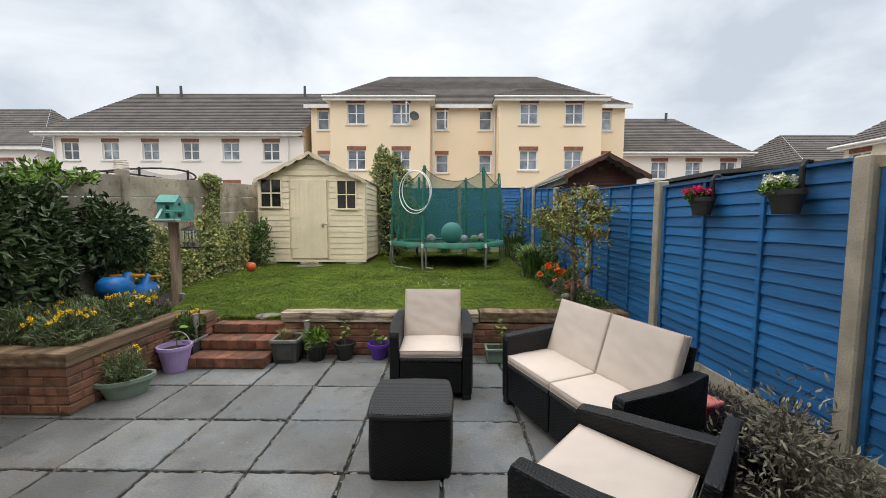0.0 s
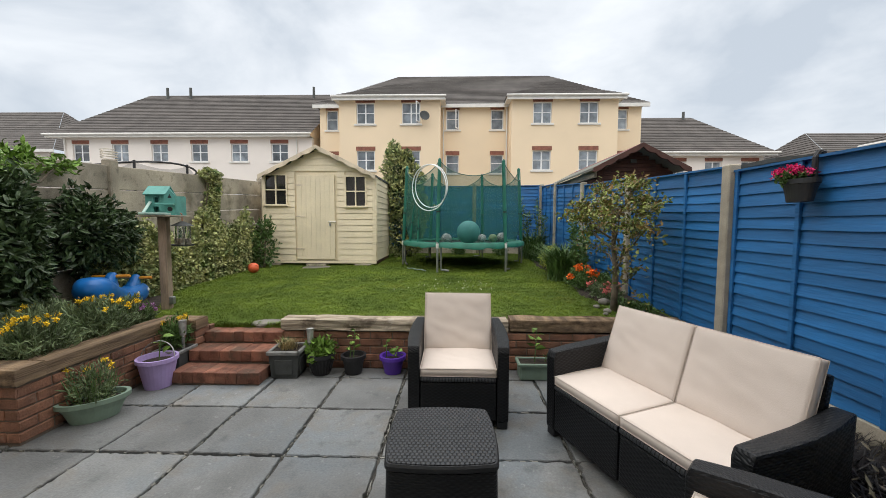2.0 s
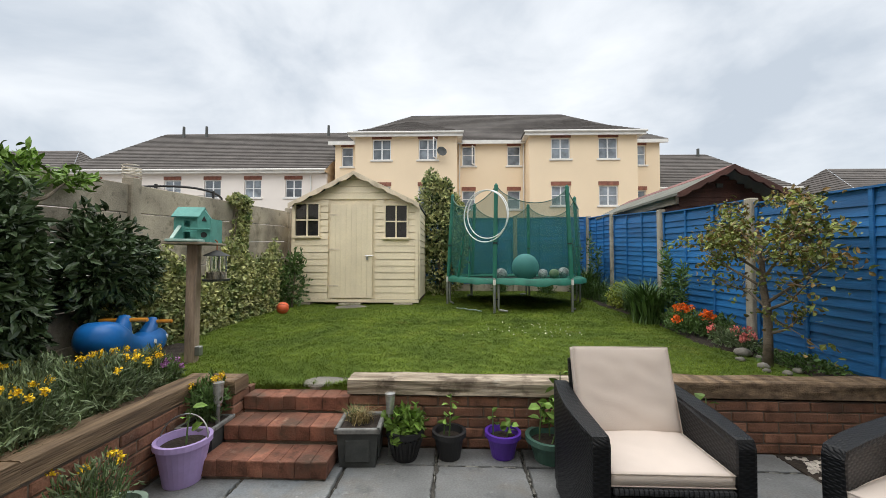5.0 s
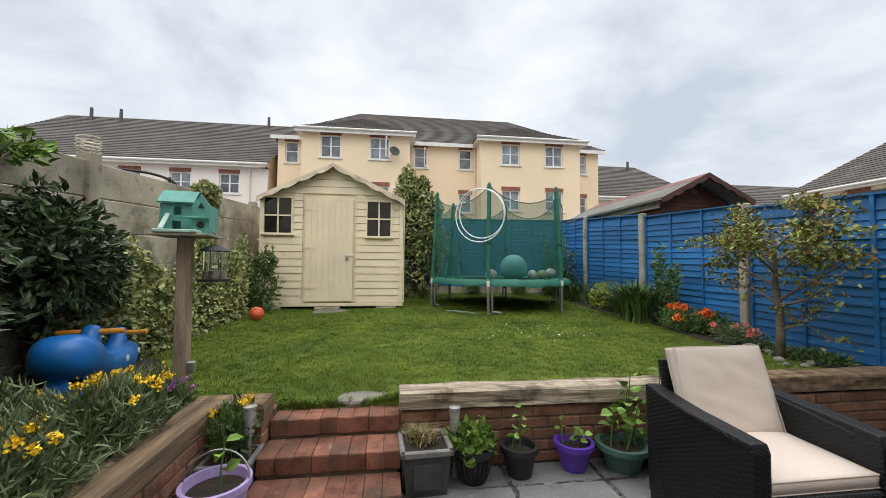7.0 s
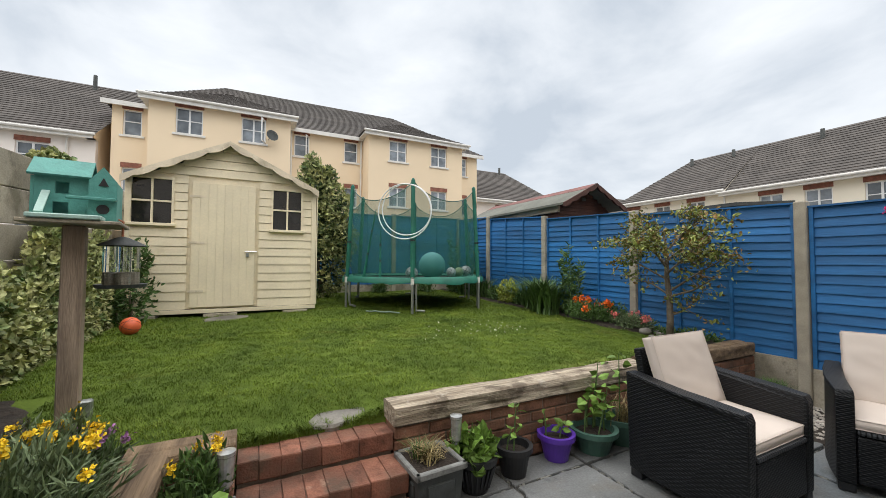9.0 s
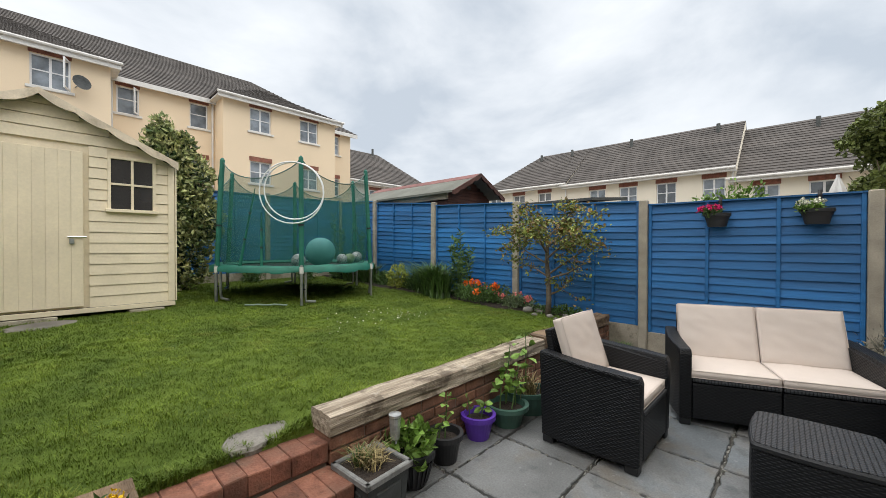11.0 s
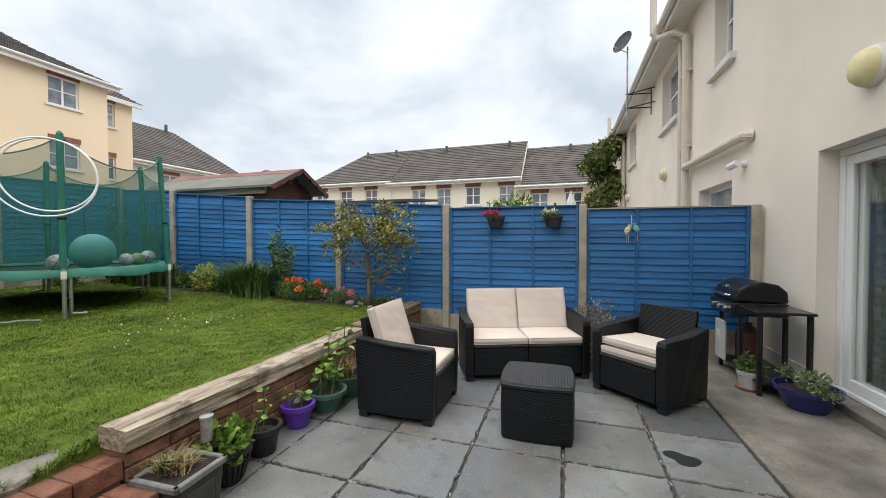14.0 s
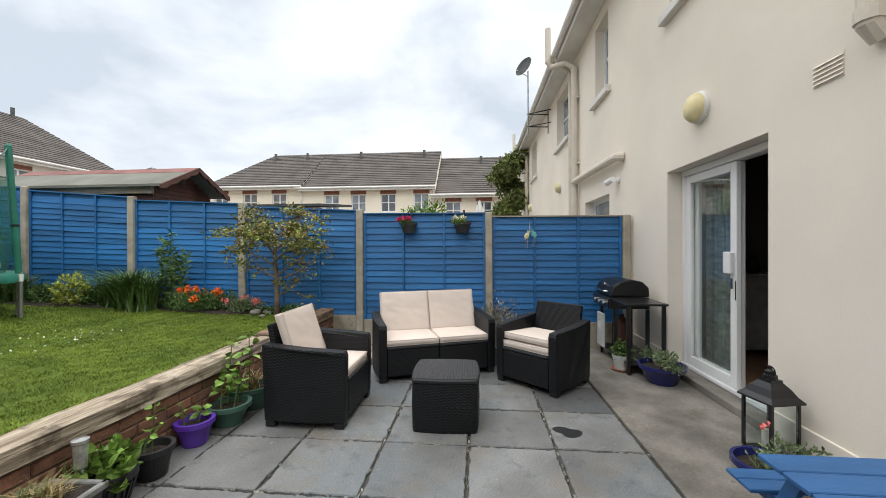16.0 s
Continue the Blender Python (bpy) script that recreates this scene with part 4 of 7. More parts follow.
upper = [(0.95, 2.40), (4.40, 5.09), (7.12, 8.46), (12.0, 13.3)]
holes = [(hx(b), hx(a), 4.06, 5.36) for a, b in upper]
door_hole = (hx(2.455), hx(0.955), 0.06, 2.26)
low = [(4.36, 5.75), (8.9, 10.2), (13.0, 14.2)]
holes += [(hx(b), hx(a), 1.0, 2.29) for a, b in low]
part("rear_wall", pierced(hx(19.5), hx(-7), -0.1, EH, holes + [door_hole], 0.3), HOUSEWALL, row)
for a, b in upper:
    house_window(row, hx(b), hx(a), 4.06, 5.36, lintel=False, mullion=False, inset=0.16)
for a, b in low:
    house_window(row, hx(b), hx(a), 1.0, 2.29, lintel=False, mullion=False, inset=0.16)
rf = bmesh.new()
roof_slope(rf, (hx(19.8), -0.40, EH + 0.12), (hx(-7), -0.40, EH + 0.12), (hx(-7), 4.0, 8.6), (hx(19.8), 4.0, 8.6), 20)
roof_slope(rf, (hx(-7), 8.5, EH + 0.12), (hx(19.8), 8.5, EH + 0.12), (hx(19.8), 4.0, 8.6), (hx(-7), 4.0, 8.6), 20)
roof_part(rf, row)
part("soffit", box(hx(19.7), hx(-7), -0.34, 0.0, EH - 0.03, EH + 0.01), WPAINT, row)
part("fascia", box(hx(19.7), hx(-7), -0.385, -0.342, EH - 0.06, EH + 0.14), WPAINT, row)
gutter(row, [(hx(19.8), -0.445, EH + 0.1), (hx(-7), -0.445, EH + 0.1)], 0.065)
part("end_wall", box(hx(19.5), hx(19.2), 0.3, 8, -0.1, EH), HOUSEWALL, row)
part("plinth", box(hx(0.93), hx(-7), -0.018, 0.0, -0.05, 0.21, 0.004), HOUSEWALL, row)
part("plinth", box(hx(3.4), hx(2.47), -0.018, 0.0, -0.05, 0.21, 0.004), HOUSEWALL, row)
for x in (6.58, 14.5):
    p = part("downpipe", tube([(hx(x), -0.42, EH + 0.05), (hx(x), -0.30, EH - 0.12), (hx(x), -0.09, EH - 0.30), (hx(x), -0.09, 0)], 0.045, 8), PIPE, row)
    part("soil_pipe", tube([(hx(x - 0.35), -0.09, 0), (hx(x - 0.35), -0.09, EH - 0.35), (hx(x - 0.25), -0.25, EH - 0.2), (hx(x), -0.50, EH - 0.16), (hx(x), -0.58, EH - 0.05), (hx(x), -0.58, EH + 0.7)], 0.065, 10), PIPE, row)
    for zz in (1.5, 3.2, 4.6):
        part("pipe_clip", box(hx(x - 0.43), hx(x + 0.06), -0.1, 0, zz - 0.02, zz + 0.02), PIPE, row)
part("waste_pipe", tube([(hx(3.74), 0.0, 2.745), (hx(3.77), -0.09, 2.75), (hx(4.0), -0.10, 2.755), (hx(6.22), -0.10, 2.80)], 0.065, 10), PIPE, row)

# room behind the patio door
room = thing("room", "plain dim room behind the patio door", "room", 0, 0, 0, kind="structure")
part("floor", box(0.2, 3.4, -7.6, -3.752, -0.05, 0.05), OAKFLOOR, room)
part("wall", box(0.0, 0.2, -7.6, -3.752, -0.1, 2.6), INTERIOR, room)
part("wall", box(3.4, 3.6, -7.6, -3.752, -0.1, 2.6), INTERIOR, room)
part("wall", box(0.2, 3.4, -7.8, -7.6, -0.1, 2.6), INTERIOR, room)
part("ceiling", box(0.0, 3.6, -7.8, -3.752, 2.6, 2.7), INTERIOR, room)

sideboard = thing("sideboard", "pale grey painted sideboard against the room wall", "cabinet", 3.18, -5.1, 0.05, 90)
part("carcass", box(-0.55, 0.55, -0.19, 0.21, 0.06, 0.98, 0.006), WHITEPOT, sideboard)
part("top", box(-0.58, 0.58, -0.22, 0.215, 0.984, 1.015, 0.006), WHITEPOT, sideboard)
for k in range(3):
    dr = part("cabinet_door", box(-0.54 + 0.362 * k, -0.186 + 0.362 * k, -0.212, -0.194, 0.09, 0.96, 0.005), WHITEPOT, sideboard)
    part("knob", turned(lathe([(0, 0), (0.012, 0), (0.016, 0.02), (0, 0.026)], 12), pose(-0.22 + 0.362 * k, -0.213, 0.6, 90)), CHROME, dr)
for x in (-0.52, 0.47):
    for y in (-0.17, 0.15):
        part("foot", box(x, x + 0.05, y, y + 0.05, 0, 0.058), WHITEPOT, sideboard)
vase = part("vase", lathe([(0, 0), (0.06, 0), (0.09, 0.06), (0.07, 0.15), (0.035, 0.2), (0.045, 0.23), (0.03, 0.22), (0, 0.1)], 20), POTBLACK, None, smooth=True)
vase.matrix_basis = pose(3.18, -4.85, 1.066)
tagged(vase, "dark round vase on the pale sideboard", "vase")

door = thing("patio_door", "white sliding patio door, one leaf slid open", "door", 0, HY - 0.17, 0, 180)
fx0, fx1 = hx(2.45), hx(0.96)
part("threshold", box(fx0, fx1, -0.03, 0.10, 0.069, 0.11, 0.006), PVC, door)
part("head", box(fx0, fx1, -0.02, 0.10, 2.19, 2.257, 0.006), PVC, door)
part("jamb", box(fx0, fx0 + 0.07, -0.02, 0.10, 0.112, 2.188, 0.006), PVC, door)
part("jamb", box(fx1 - 0.045, fx1, -0.02, 0.10, 0.112, 2.188, 0.006), PVC, door)


def leaf_frame(u0, u1, y0, name, label=""):
    b = box(u0, u0 + 0.085, y0, y0 + 0.045, 0.115, 2.186, 0.005)
    box(u1 - 0.085, u1, y0, y0 + 0.045, 0.115, 2.186, 0.005, bm=b)
    box(u0 + 0.085, u1 - 0.085, y0, y0 + 0.045, 0.115, 0.21, 0.005, bm=b)
    box(u0 + 0.085, u1 - 0.085, y0, y0 + 0.045, 2.10, 2.186, 0.005, bm=b)
    lf = part(name, b, PVC, door, label)
    g = part("pane", box(u0 + 0.08, u1 - 0.08, y0 + 0.018, y0 + 0.024, 0.2, 2.11), PANEGLASS, lf)
    g.visible_shadow = False
    return lf


lf = leaf_frame(fx0 + 0.07, hx(1.56), -0.005, "fixed_leaf")
lf2 = leaf_frame(fx0 + 0.12, hx(1.59), 0.05, "sliding_leaf", "sliding leaf pushed open behind the fixed one")
part("handle", box(hx(1.68), hx(1.58), -0.05, -0.008, 1.16, 1.36, 0.008), PVC, lf)
part("lock", box(hx(1.62), hx(1.595), -0.02, -0.007, 1.02, 1.12, 0.004), CHROME, lf)
part("latch", box(hx(1.574), hx(1.562), -0.011, -0.0055, 0.92, 1.10, 0.002), BLACKMETAL, lf)

# step under the door
doorstep = part("doorstep", box(0.958, 2.452, -3.62, -3.435, -0.004, 0.067, 0.006), CONCRETE)
tagged(doorstep, "low concrete step under the patio door", "step", kind="structure")


# ---- shed ----
SX0, SX1, SY0, SY1 = -2.97, -0.57, 5.0, 6.55
SZ = lawn_z(5) + 0.10
EAVE, APEX = 2.44, 3.02
shed = thing("garden_shed", "cream painted wooden garden shed with closed plank door", "shed", 0, 0, 0)


def shed_top(x):
    t = 1 - abs(x - (SX0 + SX1) / 2) / ((SX1 - SX0) / 2)
    return EAVE + (APEX - EAVE) * t


DX0, DX1, DZ1 = -2.225, -1.43, 2.47
WL, WR = (-2.90, -2.46, 1.87, 2.47), (-1.19, -0.79, 1.84, 2.44)
core = pierced(SX0 + 0.01, SX1 - 0.01, SZ, EAVE, [(WL[0] + .02, WL[1] - .02, WL[2], EAVE), (WR[0] + .02, WR[1] - .02, WR[2], EAVE)], 0.03)
c_ = part("front_core", core, CREAM, shed)
c_.location.y = SY0 + 0.012
part("gable_core", prism([(SX0 + .01, EAVE), (SX1 - .01, EAVE), ((SX0 + SX1) / 2, APEX - 0.01)], "y", SY0 + 0.012, SY0 + 0.04), CREAM, shed)
bh = 0.125
z = SZ
k = 0
while z < APEX - 0.02:
    z1 = min(z + bh - 0.008, APEX)
    spans = [(SX0, DX0 - 0.05), (DX1 + 0.05, SX1)] if z < DZ1 - 0.03 else [(SX0, SX1)]
    cut = []
    for a, b in spans:
        for wn_ in (WL, WR):
            if z1 > wn_[2] - 0.03 and z < wn_[3] + 0.02 and a < wn_[0] and b > wn_[1]:
                cut.append((a, wn_[0] - 0.03))
                a = wn_[1] + 0.03
        cut.append((a, b))
    for a, b in cut:
        if z1 > EAVE:
            half = (APEX - (z + z1) / 2) / (APEX - EAVE) * (SX1 - SX0) / 2
            m0 = (SX0 + SX1) / 2
            a, b = max(a, m0 - half), min(b, m0 + half)
        if b - a > 0.03:
            bm = prism([(SY0 + 0.010, z), (SY0 - 0.015, z), (SY0 - 0.005, z1), (SY0 + 0.010, z1)], "x", a, b)
            part("board", bm, CREAM, shed)
    z += bh
z = SZ
while z < EAVE - 0.02:
    bm = prism([(SX1 - 0.02, z), (SX1 + 0.012, z), (SX1 + 0.002, z + bh - 0.005), (SX1 - 0.02, z + bh - 0.005)], "y", SY0 + 0.05, SY1)
    part("board", bm, CREAM, shed)
    z += bh
part("side_core", box(SX0, SX0 + 0.03, SY0 + 0.04, SY1, SZ, EAVE), CREAM, shed)
part("side_core", box(SX1 - 0.03, SX1 - 0.021, SY0 + 0.04, SY1, SZ, EAVE), CREAM, shed)
part("rear_core", box(SX0 + 0.03, SX1 - 0.03, SY1 - 0.03, SY1, SZ, EAVE), CREAM, shed)
part("floor", box(SX0, SX1, SY0 + 0.02, SY1, SZ - 0.07, SZ - 0.003), DARKWOOD, shed)
part("skirting_board", box(SX0, SX1 + 0.01, SY0 - 0.024, SY0 - 0.004, SZ - 0.06, SZ - 0.004, 0.003), CREAM, shed)
for x in (SX0 + 0.0, SX1 - 0.065):
    part("corner_trim", box(x, x + 0.07, SY0 - 0.028, SY0 - 0.013, SZ, EAVE - 0.02, 0.003), CREAM, shed)
part("corner_trim", box(SX1 + 0.013, SX1 + 0.028, SY0 - 0.028, SY0 + 0.05, SZ, EAVE - 0.02, 0.003), CREAM, shed)
sd = part("door", box(DX0, DX1, SY0 - 0.024, SY0 + 0.005, SZ + 0.02, DZ1, 0.003), CREAM, shed, "closed cream plank door")
n = 8
for i in range(n):
    a = DX0 + (DX1 - DX0) * i / n
    part("plank", box(a + 0.0007, a + (DX1 - DX0) / n - 0.0007, SY0 - 0.034, SY0 - 0.0245, SZ + 0.025, DZ1 - 0.004, 0.0015), CREAM, sd)
part("bolt", tube([(DX1 - 0.13, SY0 - 0.05, 1.50), (DX1 + 0.03, SY0 - 0.05, 1.50)], 0.010, 8), CHROME, sd)
part("padlock", box(DX1 - 0.115, DX1 - 0.075, SY0 - 0.062, SY0 - 0.036, 1.42, 1.48, 0.008, 2), STEEL, sd, "hanging padlock")
for zz in (0.92, 1.6, 2.25):
    part("hinge", box(DX0 - 0.03, DX0 + 0.16, SY0 - 0.040, SY0 - 0.0345, zz, zz + 0.03), CREAMTRIM, sd)
for wn_ in (WL, WR):
    a, b, c, d = wn_
    fr = box(a - 0.03, a, SY0 - 0.03, SY0 + 0.02, c - 0.0, d)
    box(b, b + 0.03, SY0 - 0.03, SY0 + 0.02, c - 0.0, d, bm=fr)
    box(a - 0.03, b + 0.03, SY0 - 0.03, SY0 + 0.02, d, d + 0.03, bm=fr)
    box(a, b, SY0 - 0.02, SY0 + 0.01, (c + d) / 2 - 0.012, (c + d) / 2 + 0.012, bm=fr)
    box((a + b) / 2 - 0.012, (a + b) / 2 + 0.012, SY0 - 0.021, SY0 + 0.009, c, d, bm=fr)
    wf = part("window", fr, CREAM, shed)
    part("pane", box(a, b, SY0 + 0.0095, SY0 + 0.0115, c, d), DARKGLASS, wf)
    part("sill", box(a - 0.05, b + 0.05, SY0 - 0.06, SY0 + 0.012, c - 0.04, c - 0.001, 0.004), CREAM, wf)
# roof sheets and scalloped barge boards
m0 = (SX0 + SX1) / 2
for s in (-1, 1):
    ex = m0 + s * ((SX1 - SX0) / 2 + 0.025)
    ez = EAVE - 0.013
    part("roof_sheet", prism([(m0, APEX + 0.005), (ex, ez + 0.005), (ex, ez + 0.04), (m0, APEX + 0.045)], "y", SY0 - 0.13, SY1 + 0.12), FELT, shed)
    nseg = 40
    up, dn = [], []
    for i in range(nseg + 1):
        t = i / nseg
        x, zz = m0 + (ex - m0) * t, APEX + 0.05 + (ez - APEX - 0.01) * t
        up.append((x, zz))
        dn.append((x, zz - 0.062 - 0.036 * abs(math.sin(t * math.pi * 4.5)) ** 0.8))
    bm = bmesh.new()
    A = [bm.verts.new((x, SY0 - 0.155, zz)) for x, zz in up]
    B = [bm.verts.new((x, SY0 - 0.155, zz)) for x, zz in dn]
    A2 = [bm.verts.new((x, SY0 - 0.133, zz)) for x, zz in up]
    B2 = [bm.verts.new((x, SY0 - 0.133, zz)) for x, zz in dn]
    for i in range(nseg):
        for q in ((A[i], A[i + 1], B[i + 1], B[i]), (A2[i + 1], A2[i], B2[i], B2[i + 1]), (A[i + 1], A[i], A2[i], A2[i + 1]), (B[i], B[i + 1], B2[i + 1], B2[i])):
            bm.faces.new(q)
    bmesh.ops.recalc_face_normals(bm, faces=bm.faces[:])
    part("barge_board", bm, CREAMTRIM, shed, "weathered scalloped cream barge board")
for x, w_ in ((-2.75, 0.3), (-1.85, 0.42), (-0.85, 0.35)):
    bl = part("concrete_block", box(x - w_ / 2, x + w_ / 2, SY0 - 0.03, SY0 + 0.2, lawn_z(5) - 0.05, SZ - 0.07, 0.008), PRECAST)
    tagged(bl, "grey concrete block under the shed", "block", "blocks under the shed")
for x, y, a in ((-1.75, 4.75, 0.22), (-0.94, 1.16, 0.15)):
    st = part("stepping_stone", lathe([(0, -0.01), (a, -0.01), (a * 1.02, 0.012), (a * 0.93, 0.028), (0, 0.03)], 9, 1.35, 0.8), CONCRETE)
    st.matrix_basis = pose(x, y, lawn_h(x, y) - 0.014, 1.8, 0, 20)
    tagged(st, "flat grey stone let into the lawn", "stone", "stones in the lawn")

# ---- neighbouring brown summerhouse behind the fence ----
bs = thing("summerhouse", "dark brown wooden summerhouse with faded felt roof", "shed", 0, 0, 0)
part("gable_wall", prism([(3.62, 0.3), (4.95, 0.3), (4.95, 2.40), (4.27, 2.74), (3.62, 2.40)], "y", 4.0, 4.06), DARKWOOD, bs)
for i in range(18):
    zz = 1.5 + i * 0.07
    half = 0.66 if zz < 2.36 else 0.66 * (2.76 - zz) / 0.40
    if half > 0.05:
        part("board", prism([(4.0, zz), (3.985, zz), (3.995, zz + 0.065), (4.0, zz + 0.065)], "x", 4.28 - half, 4.28 + half), DARKWOOD, bs)
part("side_wall", box(3.62, 3.68, 4.06, 6.9, 0.3, 2.38), DARKWOOD, bs)
part("eave_beam", box(3.545, 3.60, 3.95, 7.0, 2.30, 2.43, 0.006), OLDWOOD, bs, "weathered grey eave board")
for s in (-1, 1):
    ex = 4.25 + s * 0.80
    part("roof_sheet", prism([(4.25, 2.80), (ex, 2.40), (ex, 2.44), (4.25, 2.845)], "y", 3.70, 7.05), GREYFELT, bs)
    up = [(4.25 + s * 0.82 * t, 2.85 - 0.42 * t) for t in [i / 20 for i in range(21)]]
    dn = [(u, v - 0.07 - 0.03 * abs(math.sin(i * math.pi / 5))) for i, (u, v) in enumerate(up)]
    part("barge_board", prism(up + dn[::-1], "y", 3.66, 3.698), DARKWOOD, bs)
part("ridge_felt", prism([(4.25, 2.851), (4.03, 2.739), (4.03, 2.725), (4.25, 2.846), (4.47, 2.725), (4.47, 2.739)], "y", 3.70, 7.05), REDFELT, bs, "faded red felt along the ridge")
part("far_wall", box(4.89, 4.95, 4.06, 6.9, 0.3, 2.38), DARKWOOD, bs)
part("hatch", box(4.19, 4.29, 3.97, 3.984, 2.56, 2.62), FELT, bs)

# ---- trampoline ----
TCX, TCY, TR = 1.27, 5.35, 1.27
TZ = lawn_z(4.2) + 0.0
tramp = thing("trampoline", "round trampoline with green safety net and pads", "trampoline", TCX, TCY, 0)
ANG = [247 + 60 * i for i in range(6)]
RIM = 1.08
NT = 2.66
ring = [(TR * math.cos(radians(a)), TR * math.sin(radians(a)), RIM) for a in range(0, 361, 10)]
part("frame_ring", tube(ring, 0.022, 8, close=False), STEEL, tramp)
bm = bmesh.new()
R2 = TR - 0.26
prev = None
for a in range(0, 361, 3):
    ca, sa = math.cos(radians(a)), math.sin(radians(a))
    w_ = (ca * 3, sa * 3, 0.4)
    droop = 0.055 + 0.045 * max(0, noise.noise(w_)) + 0.02 * noise.noise((ca * 11, sa * 11, 2))
    lift = 0.018 * noise.noise((ca * 6, sa * 6, 5))
    cur = [bm.verts.new((r * ca, r * sa, zz)) for r, zz in ((TR + 0.035 + lift, RIM - droop), (TR + 0.03, RIM + 0.012), (TR - 0.04, RIM + 0.04 + lift), (R2 + 0.05, RIM + 0.03 + lift), (R2, RIM + 0.006))]
    if prev:
        for i in range(4):
            bm.faces.new((prev[i], cur[i], cur[i + 1], prev[i + 1]))
    prev = cur
part("pad", bm, NETGREEN, tramp, "green padded edge, loose and sagging", smooth=True)
part("mat", lathe([(0, RIM - 0.03), (R2 - 0.04, RIM - 0.02), (R2 + 0.0, RIM - 0.012), (R2, RIM - 0.026), (0, RIM - 0.04)], 40), BLACKMESH, tramp, "black jumping mat")
LEAN = 0.955


def on_net(a, q):
    """A point of the enclosure at the bearing a, a share q of the way from the rim to the pole tops."""
    r = TR * (1.02 + (LEAN - 1.02) * q)
    return (r * math.cos(radians(a)), r * math.sin(radians(a)), RIM + (NT - RIM) * q)


for a in ANG:
    ca, sa = math.cos(radians(a)), math.sin(radians(a))
    x, y = TR * ca, TR * sa
    foot = lawn_z(TCY + y)
    p = part("pole", tube([(x * 1.03, y * 1.03, foot), (x * 1.03, y * 1.03, RIM + 0.05)], 0.021, 10), STEEL, tramp)
    part("pole_cap", tube([(x * 1.03, y * 1.03, RIM - 0.07), (x * 1.03, y * 1.03, RIM + 0.02)], 0.027, 10), WPAINT, p, "white plastic collar")
    b0, b1 = Vector(on_net(a, 0.02)), Vector(on_net(a, 1.0))
    part("pole_sleeve", tube([b0 * 1.0, b0.lerp(b1, 0.33), b0.lerp(b1, 0.66), b1, b1 + Vector((0, 0, 0.03))], [0.032, 0.036, 0.034, 0.033, 0.012], 12), NETGREEN, p, "green foam sleeve")
    part("strap", tube([b0.lerp(b1, 0.37), b0.lerp(b1, 0.385)], 0.043, 12), BLACKMETAL, p)
    a2 = radians(a + 2.6)
    lx, ly = TR * math.cos(a2), TR * math.sin(a2)
    a3 = radians(a + 9)
    part("leg", tube([(lx, ly, RIM), (lx, ly, foot + 0.12), (lx * 0.99, ly * 0.99, foot + 0.045), (TR * 0.97 * math.cos(a3), TR * 0.97 * math.sin(a3), foot + 0.03)], 0.019, 8), STEEL, tramp)
    part("leg_clamp", tube([(x * 1.015, y * 1.015, foot + 0.22), (lx * 1.005, ly * 1.005, foot + 0.22)], 0.012, 6), BLACKMETAL, tramp)
bm = bmesh.new()
prev = None
edge = []
for i in range(0, 121):
    a = 247 + 3 * i
    t = (i % 20) / 20
    sag = 4 * t * (1 - t)
    top = 1.0 - 0.19 * sag ** 0.75
    cur = []
    for q in (0.0, 0.2, 0.45, 0.7, 1.0):
        x, y, zz = on_net(a, q * top)
        k = 1 - 0.045 * sag - (0.10 if q == 0 else 0.03 if q == 0.2 else 0)
        cur.append(bm.verts.new((x * k, y * k, zz if q else RIM + 0.035)))
    edge.append(tuple(cur[-1].co))
    if prev:
        for q in range(4):
            bm.faces.new((prev[q], cur[q], cur[q + 1], prev[q + 1]))
    prev = cur
part("net", bm, NET, tramp, smooth=True)
part("net_hem", tube(edge, 0.008, 5, close=False), POTGREEN, tramp)
for a0, a1, q1 in ((206, 216, 0.72), (222, 221, 0.50)):
    pts = []
    for k in range(7):
        q = 0.02 + (q1 - 0.02) * k / 6
        x, y, zz = on_net(a0 + (a1 - a0) * k / 6, q)
        pts.append((x * 0.945, y * 0.945, zz))
    flap = part("entrance_strip", tube(pts, [0.024, 0.019, 0.017, 0.015, 0.014, 0.012, 0.006], 8), NETGREEN, tramp)
    for k in (2, 4):
        part("toggle", tube([Vector(pts[k]) * 1.0, Vector(pts[k]) + Vector((0, 0, 0.025))], 0.021, 8), BLACKMETAL, flap)
# hoops hung on the front pole
for rr, dx, dz, ry in ((0.42, 0.0, 2.17, 8), (0.39, 0.10, 2.2, -14)):
    hp = part("hula_hoop", tube([(rr * math.cos(radians(a)), 0, rr * math.sin(radians(a))) for a in range(0, 361, 8)], 0.0095, 8, close=False), PVC, None, smooth=True)
    a = radians(247)
    hp.matrix_basis = pose(0.60 + dx * 0.4, 4.10 + dx * 0.1, dz - 0.04, 3, ry, -38)
    tagged(hp, "white plastic hoop hung on the trampoline net", "hoop", "hoops on the net")


def ball(name, x, y, z, r, material, label, seams=0):
    bm = bmesh.new()
    bmesh.ops.create_icosphere(bm, subdivisions=4, radius=r)
    o = part(name, bm, material, None, smooth=True)
    o.matrix_basis = pose(x, y, z + r, 20, 15, 30)
    tagged(o, label, "ball", "balls")
    for k in range(seams):
        s_ = part("seam", tube([(r * 1.0 * math.cos(radians(q)), r * 1.0 * math.sin(radians(q)), 0) for q in range(0, 361, 15)], r * 0.03, 5, close=False), POTBLACK, o)
        s_.matrix_basis = pose(0, 0, 0, 60 * k, 90 * (k % 2), 0)
    return o


